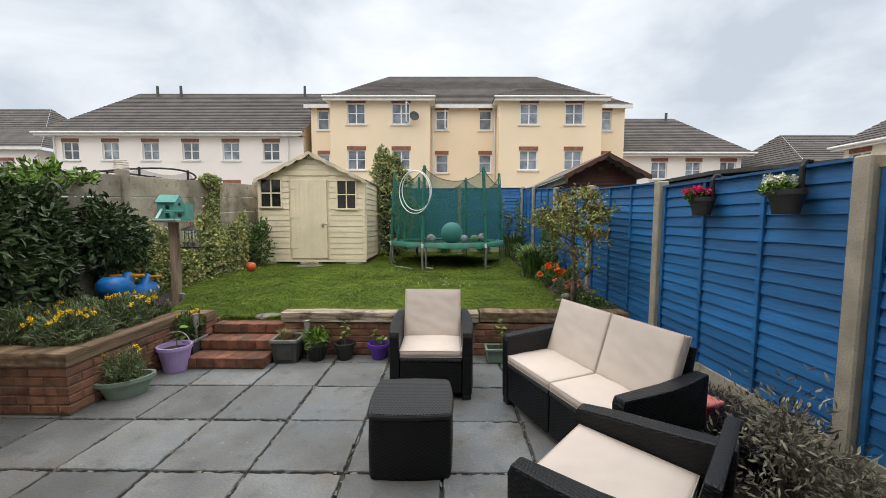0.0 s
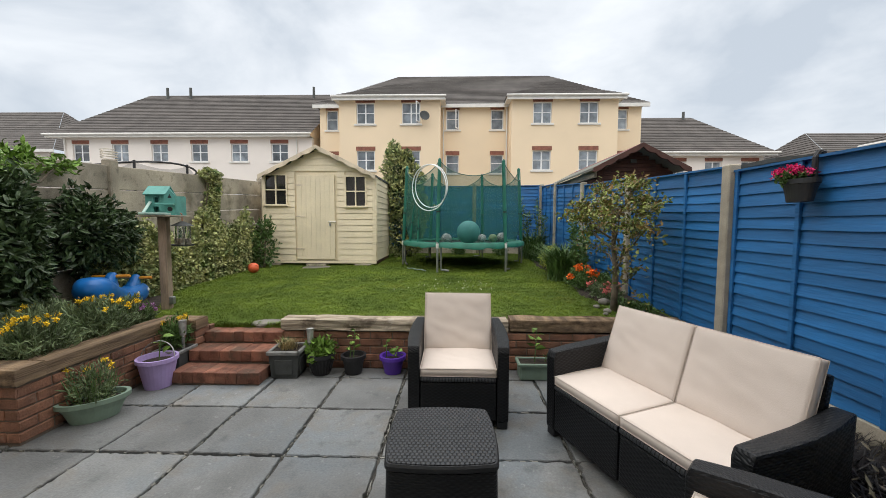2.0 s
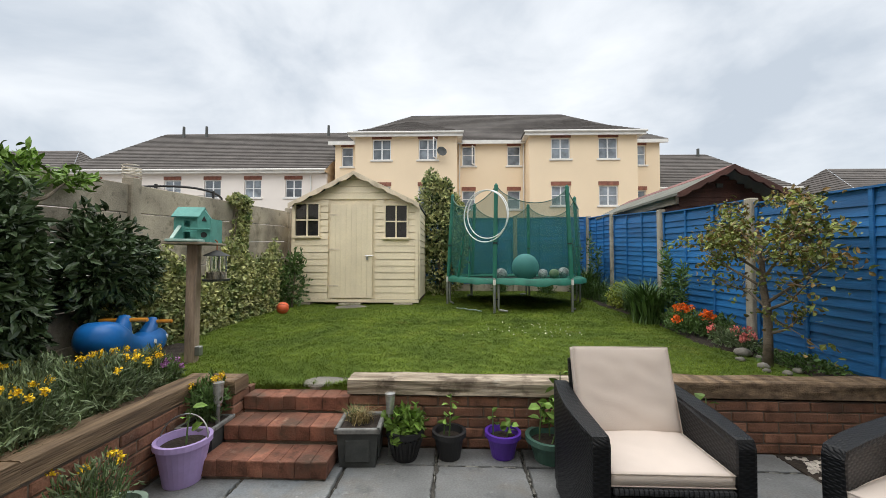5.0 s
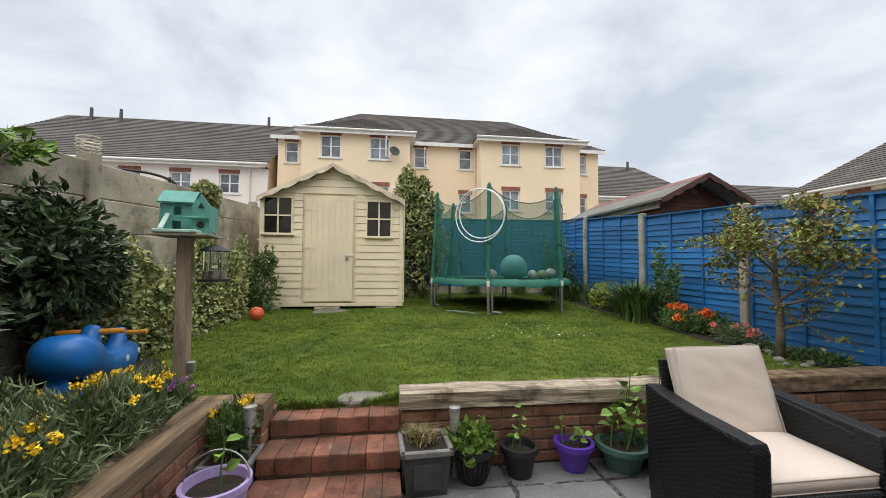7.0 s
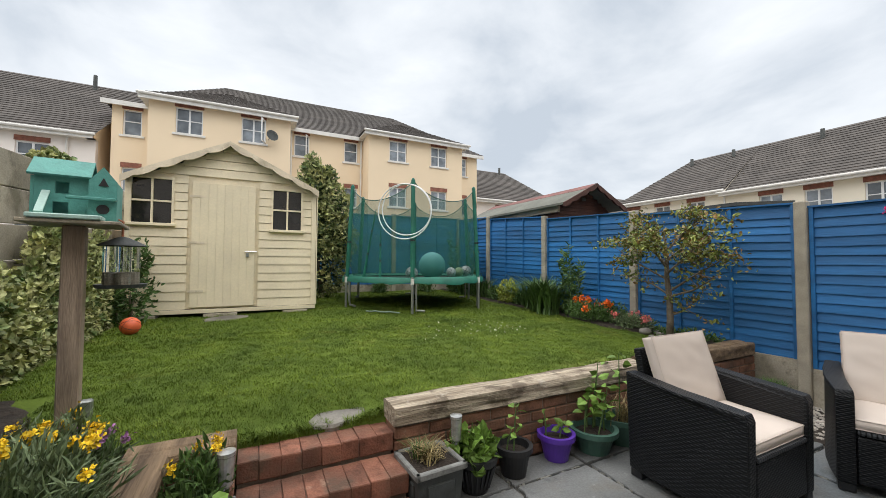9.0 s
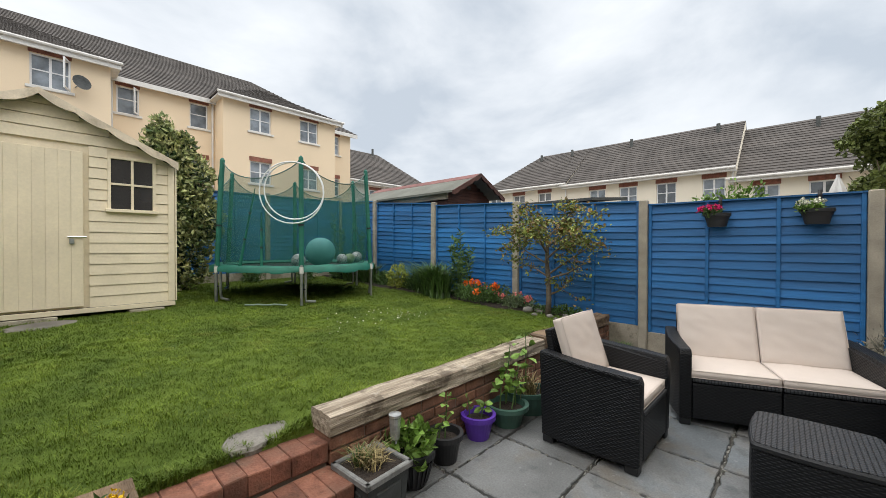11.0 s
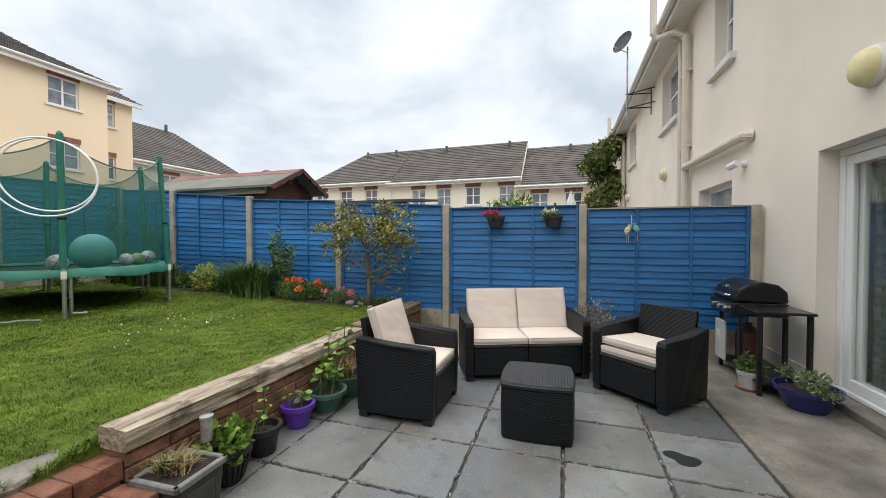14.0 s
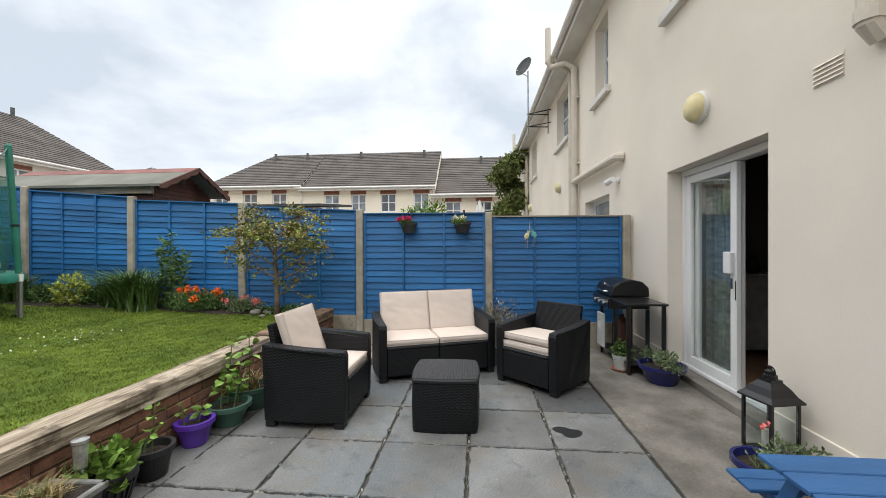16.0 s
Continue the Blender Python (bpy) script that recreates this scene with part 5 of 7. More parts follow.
ball("exercise_ball", 1.36, 4.72, RIM - 0.015, 0.235, BALLAQUA, "large aqua exercise ball on the trampoline mat")
ball("football", 0.92, 4.58, RIM - 0.01, 0.105, BALLGREY, "grey and white football on the trampoline", 2)
ball("football", 1.62, 4.50, RIM + 0.02, 0.085, BALLGREY, "grey and white football on the trampoline", 2)
ball("football", 2.02, 4.68, RIM + 0.03, 0.095, BALLGREY, "grey and white football on the trampoline", 2)
ball("toy_ball", 1.84, 4.62, RIM + 0.02, 0.085, mat("green_ball", (0.30, 0.42, 0.22), 0.5, 0.3, 9, 0.08, 60, 0.05), "pale green ball on the trampoline")
ball("toy_ball", -2.62, 3.92, lawn_z(3.92), 0.095, BALLORANGE, "orange ball with black seams on the lawn", 3)


# ---- woven garden furniture ----
def woven_seat(name, label, category, W, D, seats, x, y, rz, group=""):
    t = thing(name, label, category, x, y, 0, rz, group)
    h = W / 2
    a = 0.085
    b = box(-h + a, h - a, -D / 2 + 0.02, D / 2 - 0.05, 0.05, 0.355, 0.012, 2)
    part("base", b, WICK, t)
    for s in range(seats):
        w = (W - 2 * a) / seats
        x0 = -h + a + s * w
        part("front_panel", box(x0 + 0.004, x0 + w - 0.004, -D / 2 - 0.012, -D / 2 + 0.019, 0.06, 0.34, 0.014, 2), WICK, t)
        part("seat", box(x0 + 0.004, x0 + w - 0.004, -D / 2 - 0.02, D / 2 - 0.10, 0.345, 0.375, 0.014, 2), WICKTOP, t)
    for s in (-1, 1):
        x0, x1 = (s * h, s * (h - a)) if s < 0 else (h - a, h)
        out = [(-D / 2 - 0.012, 0.05), (-D / 2 - 0.02, 0.56), (-D / 2 - 0.005, 0.60), (-D / 4, 0.612), (0, 0.62), (D / 4, 0.635), (D / 2 - 0.03, 0.65), (D / 2 + 0.02, 0.65), (D / 2 + 0.0, 0.05), (D / 4, 0.05), (0, 0.05), (-D / 4, 0.05)]
        am = prism(out, "x", min(x0, x1), max(x0, x1))
        for v in am.verts:
            v.co.x += s * 0.028 * max(0.0, 1 - (2 * v.co.y / D) ** 2) * (1 if abs(v.co.x) > h - a / 2 else 0.35)
        bmesh.ops.bevel(am, geom=[e for e in am.edges if e.calc_face_angle(0) > 0.6], offset=0.014, segments=2, affect="EDGES", profile=0.6)
        part("arm", am, WICK, t)
        for yy in (-D / 2 + 0.03, D / 2 - 0.05):
            part("foot", box(min(x0, x1) + 0.004, max(x0, x1) - 0.004, yy - 0.035, yy + 0.045, 0.0, 0.052, 0.006), CHARCOAL, t)
    bk = box(-h + a, h - a, -0.025, 0.025, 0, 0.46, 0.014, 2)
    o = part("backrest", bk, WICK, t)
    o.matrix_basis = pose(0, D / 2 - 0.085, 0.34, -11)
    return t


def cushion(name, label, w, d, th, m, sag=0.012, seed=0):
    n = 26
    bm2 = bmesh.new()
    rows_ = []
    for s in (1, -1):
        g = []
        for i in range(n + 1):
            for j in range(n + 1):
                u, v = i / n - 0.5, j / n - 0.5
                e = max(abs(u), abs(v)) * 2
                puff = (1 - e ** 8) * 0.009
                wr = noise.noise((u * 3 + seed, v * 3.5, seed + s)) * 0.007 + noise.noise((u * 4 + v * 7 + seed, v * 2 - u * 3, seed + s)) * 0.005
                g.append(bm2.verts.new((u * w * (1 - 0.006 * e), v * d, s * (th / 2 + puff) + wr * (1 - e ** 6))))
        rows_.append(g)
    for g, flip in ((rows_[0], False), (rows_[1], True)):
        for i in range(n):
            for j in range(n):
                q = [g[i * (n + 1) + j], g[(i + 1) * (n + 1) + j], g[(i + 1) * (n + 1) + j + 1], g[i * (n + 1) + j + 1]]
                bm2.faces.new(q[::-1] if flip else q)
    edge = [i * (n + 1) for i in range(n + 1)] + [n * (n + 1) + j for j in range(1, n + 1)] + [i * (n + 1) + n for i in range(n - 1, -1, -1)] + [j for j in range(n - 1, 0, -1)]
    for a, b in zip(edge, edge[1:] + edge[:1]):
        bm2.faces.new((rows_[0][b], rows_[0][a], rows_[1][a], rows_[1][b]))
    bmesh.ops.recalc_face_normals(bm2, faces=bm2.faces[:])
    o = part(name, bm2, CUSHION, None, smooth=True)
    tagged(o, label, "cushion", "beige cushions")
    o.matrix_basis = m
    for s in (1, -1):
        part("piping", tube([(-w / 2, -d / 2, s * th / 2), (w / 2, -d / 2, s * th / 2), (w / 2, d / 2, s * th / 2), (-w / 2, d / 2, s * th / 2), (-w / 2, -d / 2, s * th / 2)], 0.003, 6), PIPING, o)
    return o


CD = 0.64
C1 = pose(1.11, 0.07, 0, 0, 0, 0)
woven_seat("armchair", "charcoal woven plastic armchair with beige cushions by the wall", "armchair", 0.72, CD, 1, 1.11, 0.07, 0, "woven armchairs")
SC = pose(0, -0.055, 0.415, 1.5)
BC = lambda dx=0: pose(dx, 0.175, 0.655, 72, 0, 0)
cushion("seat_cushion", "beige seat cushion on the woven armchair", 0.545, 0.535, 0.055, C1 @ SC, seed=1)
cushion("back_cushion", "beige back cushion leaning in the woven armchair", 0.55, 0.46, 0.065, C1 @ BC(), seed=2)
C2 = pose(1.98, -1.972, 0, 0, 0, -132.5)
woven_seat("armchair", "charcoal woven plastic armchair with seat cushions only", "armchair", 0.715, CD, 1, 1.98, -1.972, -132.5, "woven armchairs")
cushion("seat_cushion", "beige seat cushion stacked on another one", 0.54, 0.535, 0.055, C2 @ SC, seed=3)
cushion("seat_cushion", "beige seat cushion lying on top of another", 0.54, 0.525, 0.055, C2 @ pose(0, -0.045, 0.477, -3), seed=4)
SA = -68.5
C3 = pose(2.28, -0.755, 0, 0, 0, SA)
woven_seat("sofa", "charcoal woven plastic two-seat sofa with beige cushions", "sofa", 1.30, CD, 2, 2.28, -0.755, SA)
for s in (-1, 1):
    cushion("seat_cushion", "beige seat cushion on the woven sofa", 0.565, 0.55, 0.055, C3 @ pose(s * 0.288, 0, 0) @ SC, seed=5 + s)
    cushion("back_cushion", "beige back cushion leaning on the woven sofa", 0.565, 0.46, 0.065, C3 @ BC(s * 0.288), seed=9 + s)

ct = thing("coffee_table", "charcoal woven plastic storage table with patterned top", "table", 1.02, -1.03, 0, 1.5)


def round_square(h, r, bow, n=6):
    pts = []
    for q in range(4):
        for i in range(n + 1):
            a = radians(q * 90 + 90 * i / n)
            cx, cy = (h - r) * (1 if q in (0, 3) else -1), (h - r) * (1 if q in (0, 1) else -1)
            pts.append((cx + r * math.cos(a), cy + r * math.sin(a)))
    out = []
    for i, p in enumerate(pts):
        out.append(p)
        nx = pts[(i + 1) % len(pts)]
        if math.dist(p, nx) > 0.2:
            for t in (0.25, 0.5, 0.75):
                mx, my = p[0] + (nx[0] - p[0]) * t, p[1] + (nx[1] - p[1]) * t
                d = bow * (1 - (2 * t - 1) ** 2) / h
                out.append((mx * (1 + d * (abs(mx) > abs(my))), my * (1 + d * (abs(my) > abs(mx)))))
    return out


def loft(levels):
    bm = bmesh.new()
    rings = [[bm.verts.new((x * s, y * s, z)) for x, y in sh] for sh, s, z in levels]
    m = len(rings[0])
    for a, b in zip(rings, rings[1:]):
        for k in range(m):
            bm.faces.new((a[k], a[(k + 1) % m], b[(k + 1) % m], b[k]))
    bm.faces.new(rings[0][::-1])
    bm.faces.new(rings[-1])
    return bm


sq = round_square(0.255, 0.035, 0.016)
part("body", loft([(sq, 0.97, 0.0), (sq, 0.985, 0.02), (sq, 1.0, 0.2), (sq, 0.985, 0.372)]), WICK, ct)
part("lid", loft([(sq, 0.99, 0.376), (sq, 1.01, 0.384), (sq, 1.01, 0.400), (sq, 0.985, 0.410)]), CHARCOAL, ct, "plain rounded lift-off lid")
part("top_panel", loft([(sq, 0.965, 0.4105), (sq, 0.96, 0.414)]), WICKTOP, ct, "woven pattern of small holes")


# ---- fixtures on the house wall ----
def on_wall(x):
    return hx(x)


for x, z, r in ((1.80, 2.755, 0.15), (8.08, 2.975, 0.15), (13.4, 3.0, 0.15)):
    wl_ = thing("wall_lamp", "round yellowed bulkhead lamp on the house wall", "wall lamp", x, HY, z, 180, "bulkhead lamps")
    part("base", turned(lathe([(0, 0), (r * 1.0, 0), (r * 1.02, 0.03), (r * 0.9, 0.045), (0, 0.05)], 28), pose(0, 0, 0, 90)), WPAINT, wl_)
    part("diffuser", turned(lathe([(r * 0.9, 0.045), (r * 0.92, 0.07), (r * 0.75, 0.11), (r * 0.4, 0.135), (0, 0.14)], 28), pose(0, 0, 0, 90)), LAMPYEL, wl_, smooth=True)
sl = thing("security_camera", "white security camera on the house wall", "camera", 3.93, HY, 2.43, 180)
part("mount", turned(lathe([(0, 0), (0.05, 0), (0.05, 0.03), (0.02, 0.04), (0, 0.04)], 16), pose(0, 0, 0, 90)), PVC, sl)
part("arm", tube([(0, -0.03, 0), (0, -0.10, 0.0)], 0.02, 8), PVC, sl)
part("body", tube([(0.03, -0.10, 0.01), (-0.13, -0.14, -0.02)], 0.045, 12), PVC, sl)
part("lens", tube([(-0.131, -0.14, -0.02), (-0.14, -0.142, -0.022)], 0.036, 12), POTBLACK, sl)
vt = thing("wall_vent", "beige louvred vent on the house wall", "vent", 0.47, HY, 2.43, 180)
part("frame", box(-0.105, 0.105, -0.004, 0.0, -0.01, 0.14, 0.001), HOUSEWALL, vt)
for i in range(5):
    part("slat", prism([(-0.016, i * 0.028 + 0.0), (-0.005, i * 0.028 + 0.014), (-0.0045, i * 0.028 + 0.004)], "x", -0.1, 0.1), HOUSEWALL, vt)
ds = thing("satellite_dish", "grey satellite dish on a tall mast above the gutter", "satellite dish", 9.6, HY, 5.08, 180)
part("mast", tube([(0, -0.62, -0.3), (0, -0.62, 1.68)], 0.022, 8), STEEL, ds)
for zz in (0.0, 0.38):
    part("bracket", tube([(-0.1, 0, zz), (0.0, -0.66, zz)], 0.018, 6), BLACKMETAL, ds)
    part("bracket", tube([(0.35, 0, zz), (0.0, -0.62, zz)], 0.018, 6), BLACKMETAL, ds)
part("wall_plate", box(-0.13, -0.07, -0.02, 0, -0.2, 0.5), BLACKMETAL, ds)
part("reflector", turned(lathe([(0.0, 0.0), (0.2, 0.02), (0.29, 0.06), (0.30, 0.07), (0.2, 0.035), (0.0, 0.015)], 26), pose(0.05, -0.72, 1.77, 70, 0, 40)), POTGREY, ds)
part("feed_arm", tube([(0, -0.62, 1.52), (0.25, -1.0, 1.62)], 0.014, 6), STEEL, ds)
pc = thing("wall_pipe", "beige downpipe fixed to the house wall", "pipe", 0.14, HY, 2.58, 180)
part("pipe", tube([(0, -0.08, 3.05), (0, -0.08, 0.0), (0, -0.02, -0.06)], 0.055, 10), PIPE, pc)
part("collar", tube([(0, -0.08, 0.02), (0, -0.08, 0.09)], 0.066, 12), PIPE, pc)

cur = thing("curtain", "pale patterned curtain hanging behind the patio door", "curtain", 2.22, -3.86, 0.06)
bm = bmesh.new()
prev = None
for k in range(41):
    x, y = -0.20 + 0.01 * k, 0.03 * math.sin(k * 0.95)
    now = [bm.verts.new((x, y, zz)) for zz in (0.0, 1.1, 2.2)]
    if prev:
        for q in range(2):
            bm.faces.new((prev[q], now[q], now[q + 1], prev[q + 1]))
    prev = now
part("cloth", bm, mat("curtain_cloth", (0.42, 0.43, 0.40), 0.9, 0.5, 7, 0.1, 60, 0.1, tint=(0.2, 0.24, 0.22), stretch=(1, 1, 3)), cur, smooth=True)
part("rail", tube([(-0.9, 0.0, 2.23), (0.25, 0.0, 2.23)], 0.012, 8), WPAINT, cur)

# ---- barbecue ----
bq = thing("gas_barbecue", "black gas barbecue with closed lid and side shelf", "barbecue", 2.86, -3.125, 0, 180)
bq.scale = (1.14, 1.06, 1.0)
part("firebox", box(-0.30, 0.20, -0.22, 0.20, 0.66, 0.80, 0.015, 2), BLACKMETAL, bq)
lid = [(-0.23, 0.805), (-0.23, 0.86), (-0.20, 0.93), (-0.12, 0.99), (0.0, 1.015), (0.12, 0.99), (0.19, 0.92), (0.20, 0.805)]
part("lid", prism(lid, "x", -0.30, 0.20, 0.02), BLACKMETAL, bq, "closed black domed lid")
part("lid_handle", tube([(-0.22, -0.235, 0.86), (-0.20, -0.27, 0.865), (0.10, -0.27, 0.865), (0.12, -0.235, 0.86)], 0.012, 8), CHROME, bq)
part("badge", box(-0.10, -0.02, -0.222, -0.19, 0.925, 0.955, 0.006), CHROME, bq)
part("control_panel", box(-0.31, 0.21, -0.26, -0.221, 0.66, 0.79, 0.008), BLACKMETAL, bq)
for x in (-0.2, -0.05, 0.1):
    part("knob", turned(lathe([(0, 0), (0.028, 0), (0.026, 0.03), (0, 0.032)], 14), pose(x, -0.262, 0.725, 90)), CHROME, bq)
part("side_shelf", box(0.215, 0.60, -0.22, 0.20, 0.765, 0.79, 0.008), BLACKMETAL, bq)
part("side_shelf", box(-0.38, -0.305, -0.22, 0.20, 0.765, 0.79, 0.008), BLACKMETAL, bq)
for x in (-0.27, 0.17, 0.52):
    for y in (-0.19, 0.16):
        part("leg", box(x, x + 0.035, y, y + 0.035, 0.0, 0.764 if x > 0.4 else 0.66, 0.004), BLACKMETAL, bq)
part("bottom_shelf", box(-0.27, 0.55, -0.19, 0.19, 0.10, 0.125, 0.005), BLACKMETAL, bq)
gbag = part("charcoal_bag", box(-0.21, 0.02, -0.23, -0.196, 0.13, 0.56, 0.015, 3), WHITEPOT)
gbag.matrix_basis = pose(2.89, -3.095, 0, 0, 0, 180)
tagged(gbag, "crumpled grey printed bag hanging on the barbecue", "bag")
part("printed_patch", box(-0.15, -0.05, -0.236, -0.231, 0.36, 0.45, 0.002), WPAINT, gbag)
gcyl = part("gas_bottle", turned(lathe([(0, 0.0), (0.10, 0.0), (0.115, 0.03), (0.115, 0.30), (0.09, 0.36), (0.03, 0.39), (0.03, 0.42), (0, 0.42)], 20), pose(2.93, -3.12, 0.126)), DARKWOOD, None, smooth=True)
tagged(gcyl, "dark red gas bottle under the barbecue", "gas bottle")

# ---- plants ----
prng = np.random.default_rng(7)


def pot(name, label, x, y, z, r0, r1, h, material, sx=1.0, sy=1.0, rim=0.015, ribs=0, rz=0, soil=True, n=28, group="plant pots"):
    t = thing(name, label, "plant pot", x, y, z, rz, group)
    prof = [(0, 0.0), (r0, 0.0), (r0 + (r1 - r0) * 0.55, h * 0.5), (r1, h - 0.035), (r1 + rim, h - 0.033), (r1 + rim, h), (r1 - 0.008, h), (r1 - 0.02, h - 0.05), (0, h - 0.05)]
    part("pot", lathe(prof, n, sx, sy), material, t, smooth=False)
    if soil:
        part("soil", lathe([(0, h - 0.045), (r1 * 0.5, h - 0.038), (r1 - 0.013, h - 0.045), (r1 - 0.015, h - 0.06), (0, h - 0.06)], n, sx, sy), SOIL, t)
    if ribs:
        for k in range(ribs):
            a = 2 * math.pi * k / ribs
            part("rib", tube([((r0 + 0.003) * math.cos(a), (r0 + 0.003) * math.sin(a), 0.02), ((r1 + 0.003) * math.cos(a), (r1 + 0.003) * math.sin(a), h - 0.05)], 0.008, 4), material, t)
    return t


def plant(name, label, category, x, y, z, group=""):
    return thing(name, label, category, x, y, z, 0, group)


def seedling(x, y, z, h, n, size, label="young sunflower seedling with broad pale leaves", mat_=None, wob=0.03):
    t = plant("seedling", label, "plant", x, y, z, "seedlings in pots")
    top = (prng.normal() * wob, prng.normal() * wob, h)
    part("stem", tube([(0, 0, -0.02), (top[0] * 0.6, top[1] * 0.2, h * 0.5), top], [0.006, 0.005, 0.003], 6), STEM, t)
    c = []
    for k in range(n):
        f = 0.35 + 0.65 * (k + 1) / n
        a = k * 2.4
        rr = size * 0.6
        c.append((top[0] * f + rr * math.cos(a), top[1] * f + rr * math.sin(a), h * f))
    c = np.array(c)
    out = np.stack([np.cos(np.arange(n) * 2.4), np.sin(np.arange(n) * 2.4), np.zeros(n) + 0.05], 1)
    leaves("leaves", c, size, size * 0.72, mat_ or L_BRIGHT, t, prng, up=0.05, outward=out * 3, bend=0.2)
    return t


# pots along the retaining wall
sqp = thing("square_planter", "square grey planter with dry grass", "plant pot", -0.53, 0.675, 0, 3, "plant pots")
b = box(-0.12, 0.12, -0.12, 0.12, 0, 0.245)
for v in b.verts:
    if v.co.z > 0.1:
        v.co.x *= 1.15
        v.co.y *= 1.15
part("pot", b, POTGREY, sqp)
for a in range(4):
    r_ = part("rim", box(-0.155, 0.155, -0.155, -0.125, 0.232, 0.268, 0.006), POTRIM, sqp, "worn pale rim")
    r_.matrix_basis = pose(0, 0, 0, 0, 0, 90 * a)
    d_ = part("raised_panel", box(-0.085, 0.085, -0.140, -0.128, 0.04, 0.19, 0.008), POTGREY, sqp)
    d_.matrix_basis = pose(0, 0, 0, 0, 0, 90 * a)
part("soil", box(-0.125, 0.125, -0.125, 0.125, 0.246, 0.252), SOIL, sqp)
dg = plant("dry_grass", "dry straw-coloured grass tuft in the square planter", "plant", -0.53, 0.675, 0.251)
blades("dry_leaves", clump(prng, 260, (0, 0.02, 0.0), (0.09, 0.09, 0.0), 0.1)[0], 0.10, 0.006, 1.2, L_DRY, dg, prng)
blades("green_leaves", clump(prng, 60, (-0.05, 0.04, 0.0), (0.05, 0.05, 0.0), 0.1)[0], 0.11, 0.007, 0.8, L_MID, dg, prng)
solar = thing("solar_light", "clear-topped solar stake light beside the pots", "garden light", -0.335, 0.725, 0, 0, "solar lights")
part("stake", tube([(0, 0, 0), (0, 0, 0.29)], 0.014, 8), STEEL, solar)
part("lantern", lathe([(0.016, 0.28), (0.028, 0.30), (0.034, 0.42), (0.037, 0.425), (0.037, 0.44), (0, 0.445)], 18), mat("cloudy_plastic", (0.50, 0.50, 0.48), 0.22, 0.3, 30, 0.05, 60, 0, metal=0.6), solar)
part("collar", lathe([(0.0, 0.275), (0.025, 0.277), (0.025, 0.30), (0, 0.302)], 14), CHROME, solar)
pot("ribbed_pot", "black ribbed plastic pot with leafy green plant", -0.22, 0.70, 0, 0.08, 0.12, 0.205, POTBLACK, ribs=22)
lp = plant("leafy_plant", "broad-leaved bright green plant in a black pot", "plant", -0.22, 0.70, 0.16)
c, d = clump(prng, 230, (0.0, 0, 0.08), (0.15, 0.13, 0.11), 0.4)
leaves("leaves", c[c[:, 2] > -0.02], 0.078, 0.045, L_BRIGHT, lp, prng, up=0.5, outward=d[c[:, 2] > -0.02])
pot("black_pot", "plain black plastic pot with a seedling", 0.09, 0.73, 0, 0.08, 0.108, 0.185, POTBLACK)
seedling(0.09, 0.73, 0.14, 0.30, 8, 0.065)
seedling(0.05, 0.75, 0.14, 0.14, 4, 0.05)
pot("purple_pot", "purple plastic pot with a small plant", 0.475, 0.755, 0, 0.08, 0.115, 0.175, PURPLE)
seedling(0.50, 0.75, 0.13, 0.12, 8, 0.07)
seedling(0.41, 0.78, 0.13, 0.17, 4, 0.05)
pot("green_pot", "dark green round pot with tall seedlings", 0.80, 0.72, 0, 0.105, 0.15, 0.165, POTGREEN, rim=0.02)
for i, (dx, dy, h) in enumerate(((-0.07, 0.02, 0.26), (0.0, -0.04, 0.32), (0.05, 0.05, 0.40), (0.09, -0.02, 0.24), (0.02, 0.08, 0.30), (0.08, 0.06, 0.48))):
    seedling(0.80 + dx, 0.72 + dy, 0.12, h, 6, 0.085)
pot("oval_trough", "dark green oval trough with dry plants", 1.12, 0.70, 0, 0.12, 0.16, 0.19, POTGREEN, sx=1.25, sy=0.85, rz=-35)
dg2 = plant("dry_plant", "thin dry brown stalks in the green trough", "plant", 1.10, 0.70, 0.14)
blades("dry_stalk_bunch", clump(prng, 120, (0, 0, 0), (0.15, 0.09, 0.0), 0.1)[0], 0.22, 0.006, 0.7, L_DRY, dg2, prng)
seedling(1.08, 0.72, 0.14, 0.52, 8, 0.10)
pg = thing("trough_planter", "pale green rectangular trough planter", "plant pot", 1.87, 0.68, 0, 0, "plant pots")
b = box(-0.17, 0.17, -0.085, 0.085, 0, 0.145, 0.012)
part("trough", b, PALEGREEN, pg)
rb = box(-0.19, 0.19, -0.105, -0.082, 0.135, 0.165, 0.006)
box(-0.19, 0.19, 0.082, 0.105, 0.135, 0.165, 0.006, bm=rb)
box(-0.19, -0.165, -0.081, 0.081, 0.135, 0.165, 0.006, bm=rb)
box(0.165, 0.19, -0.081, 0.081, 0.135, 0.165, 0.006, bm=rb)
part("rim", rb, PALEGREEN, pg)
part("soil", box(-0.164, 0.164, -0.081, 0.081, 0.146, 0.152), SOIL, pg)
seedling(1.85, 0.68, 0.15, 0.30, 7, 0.085)
seedling(1.95, 0.69, 0.15, 0.10, 4, 0.05)
pot("low_pot", "low white bowl with fine grassy plant", 3.13, 0.62, -0.01, 0.11, 0.15, 0.12, WHITEPOT)
lg = plant("fine_grass", "fine grey-green grassy plant in a low white bowl", "plant", 3.13, 0.62, 0.08)
blades("leaves", clump(prng, 700, (0, 0, 0), (0.14, 0.14, 0.0), 0.1)[0], 0.16, 0.007, 0.7, L_MID, lg, prng)

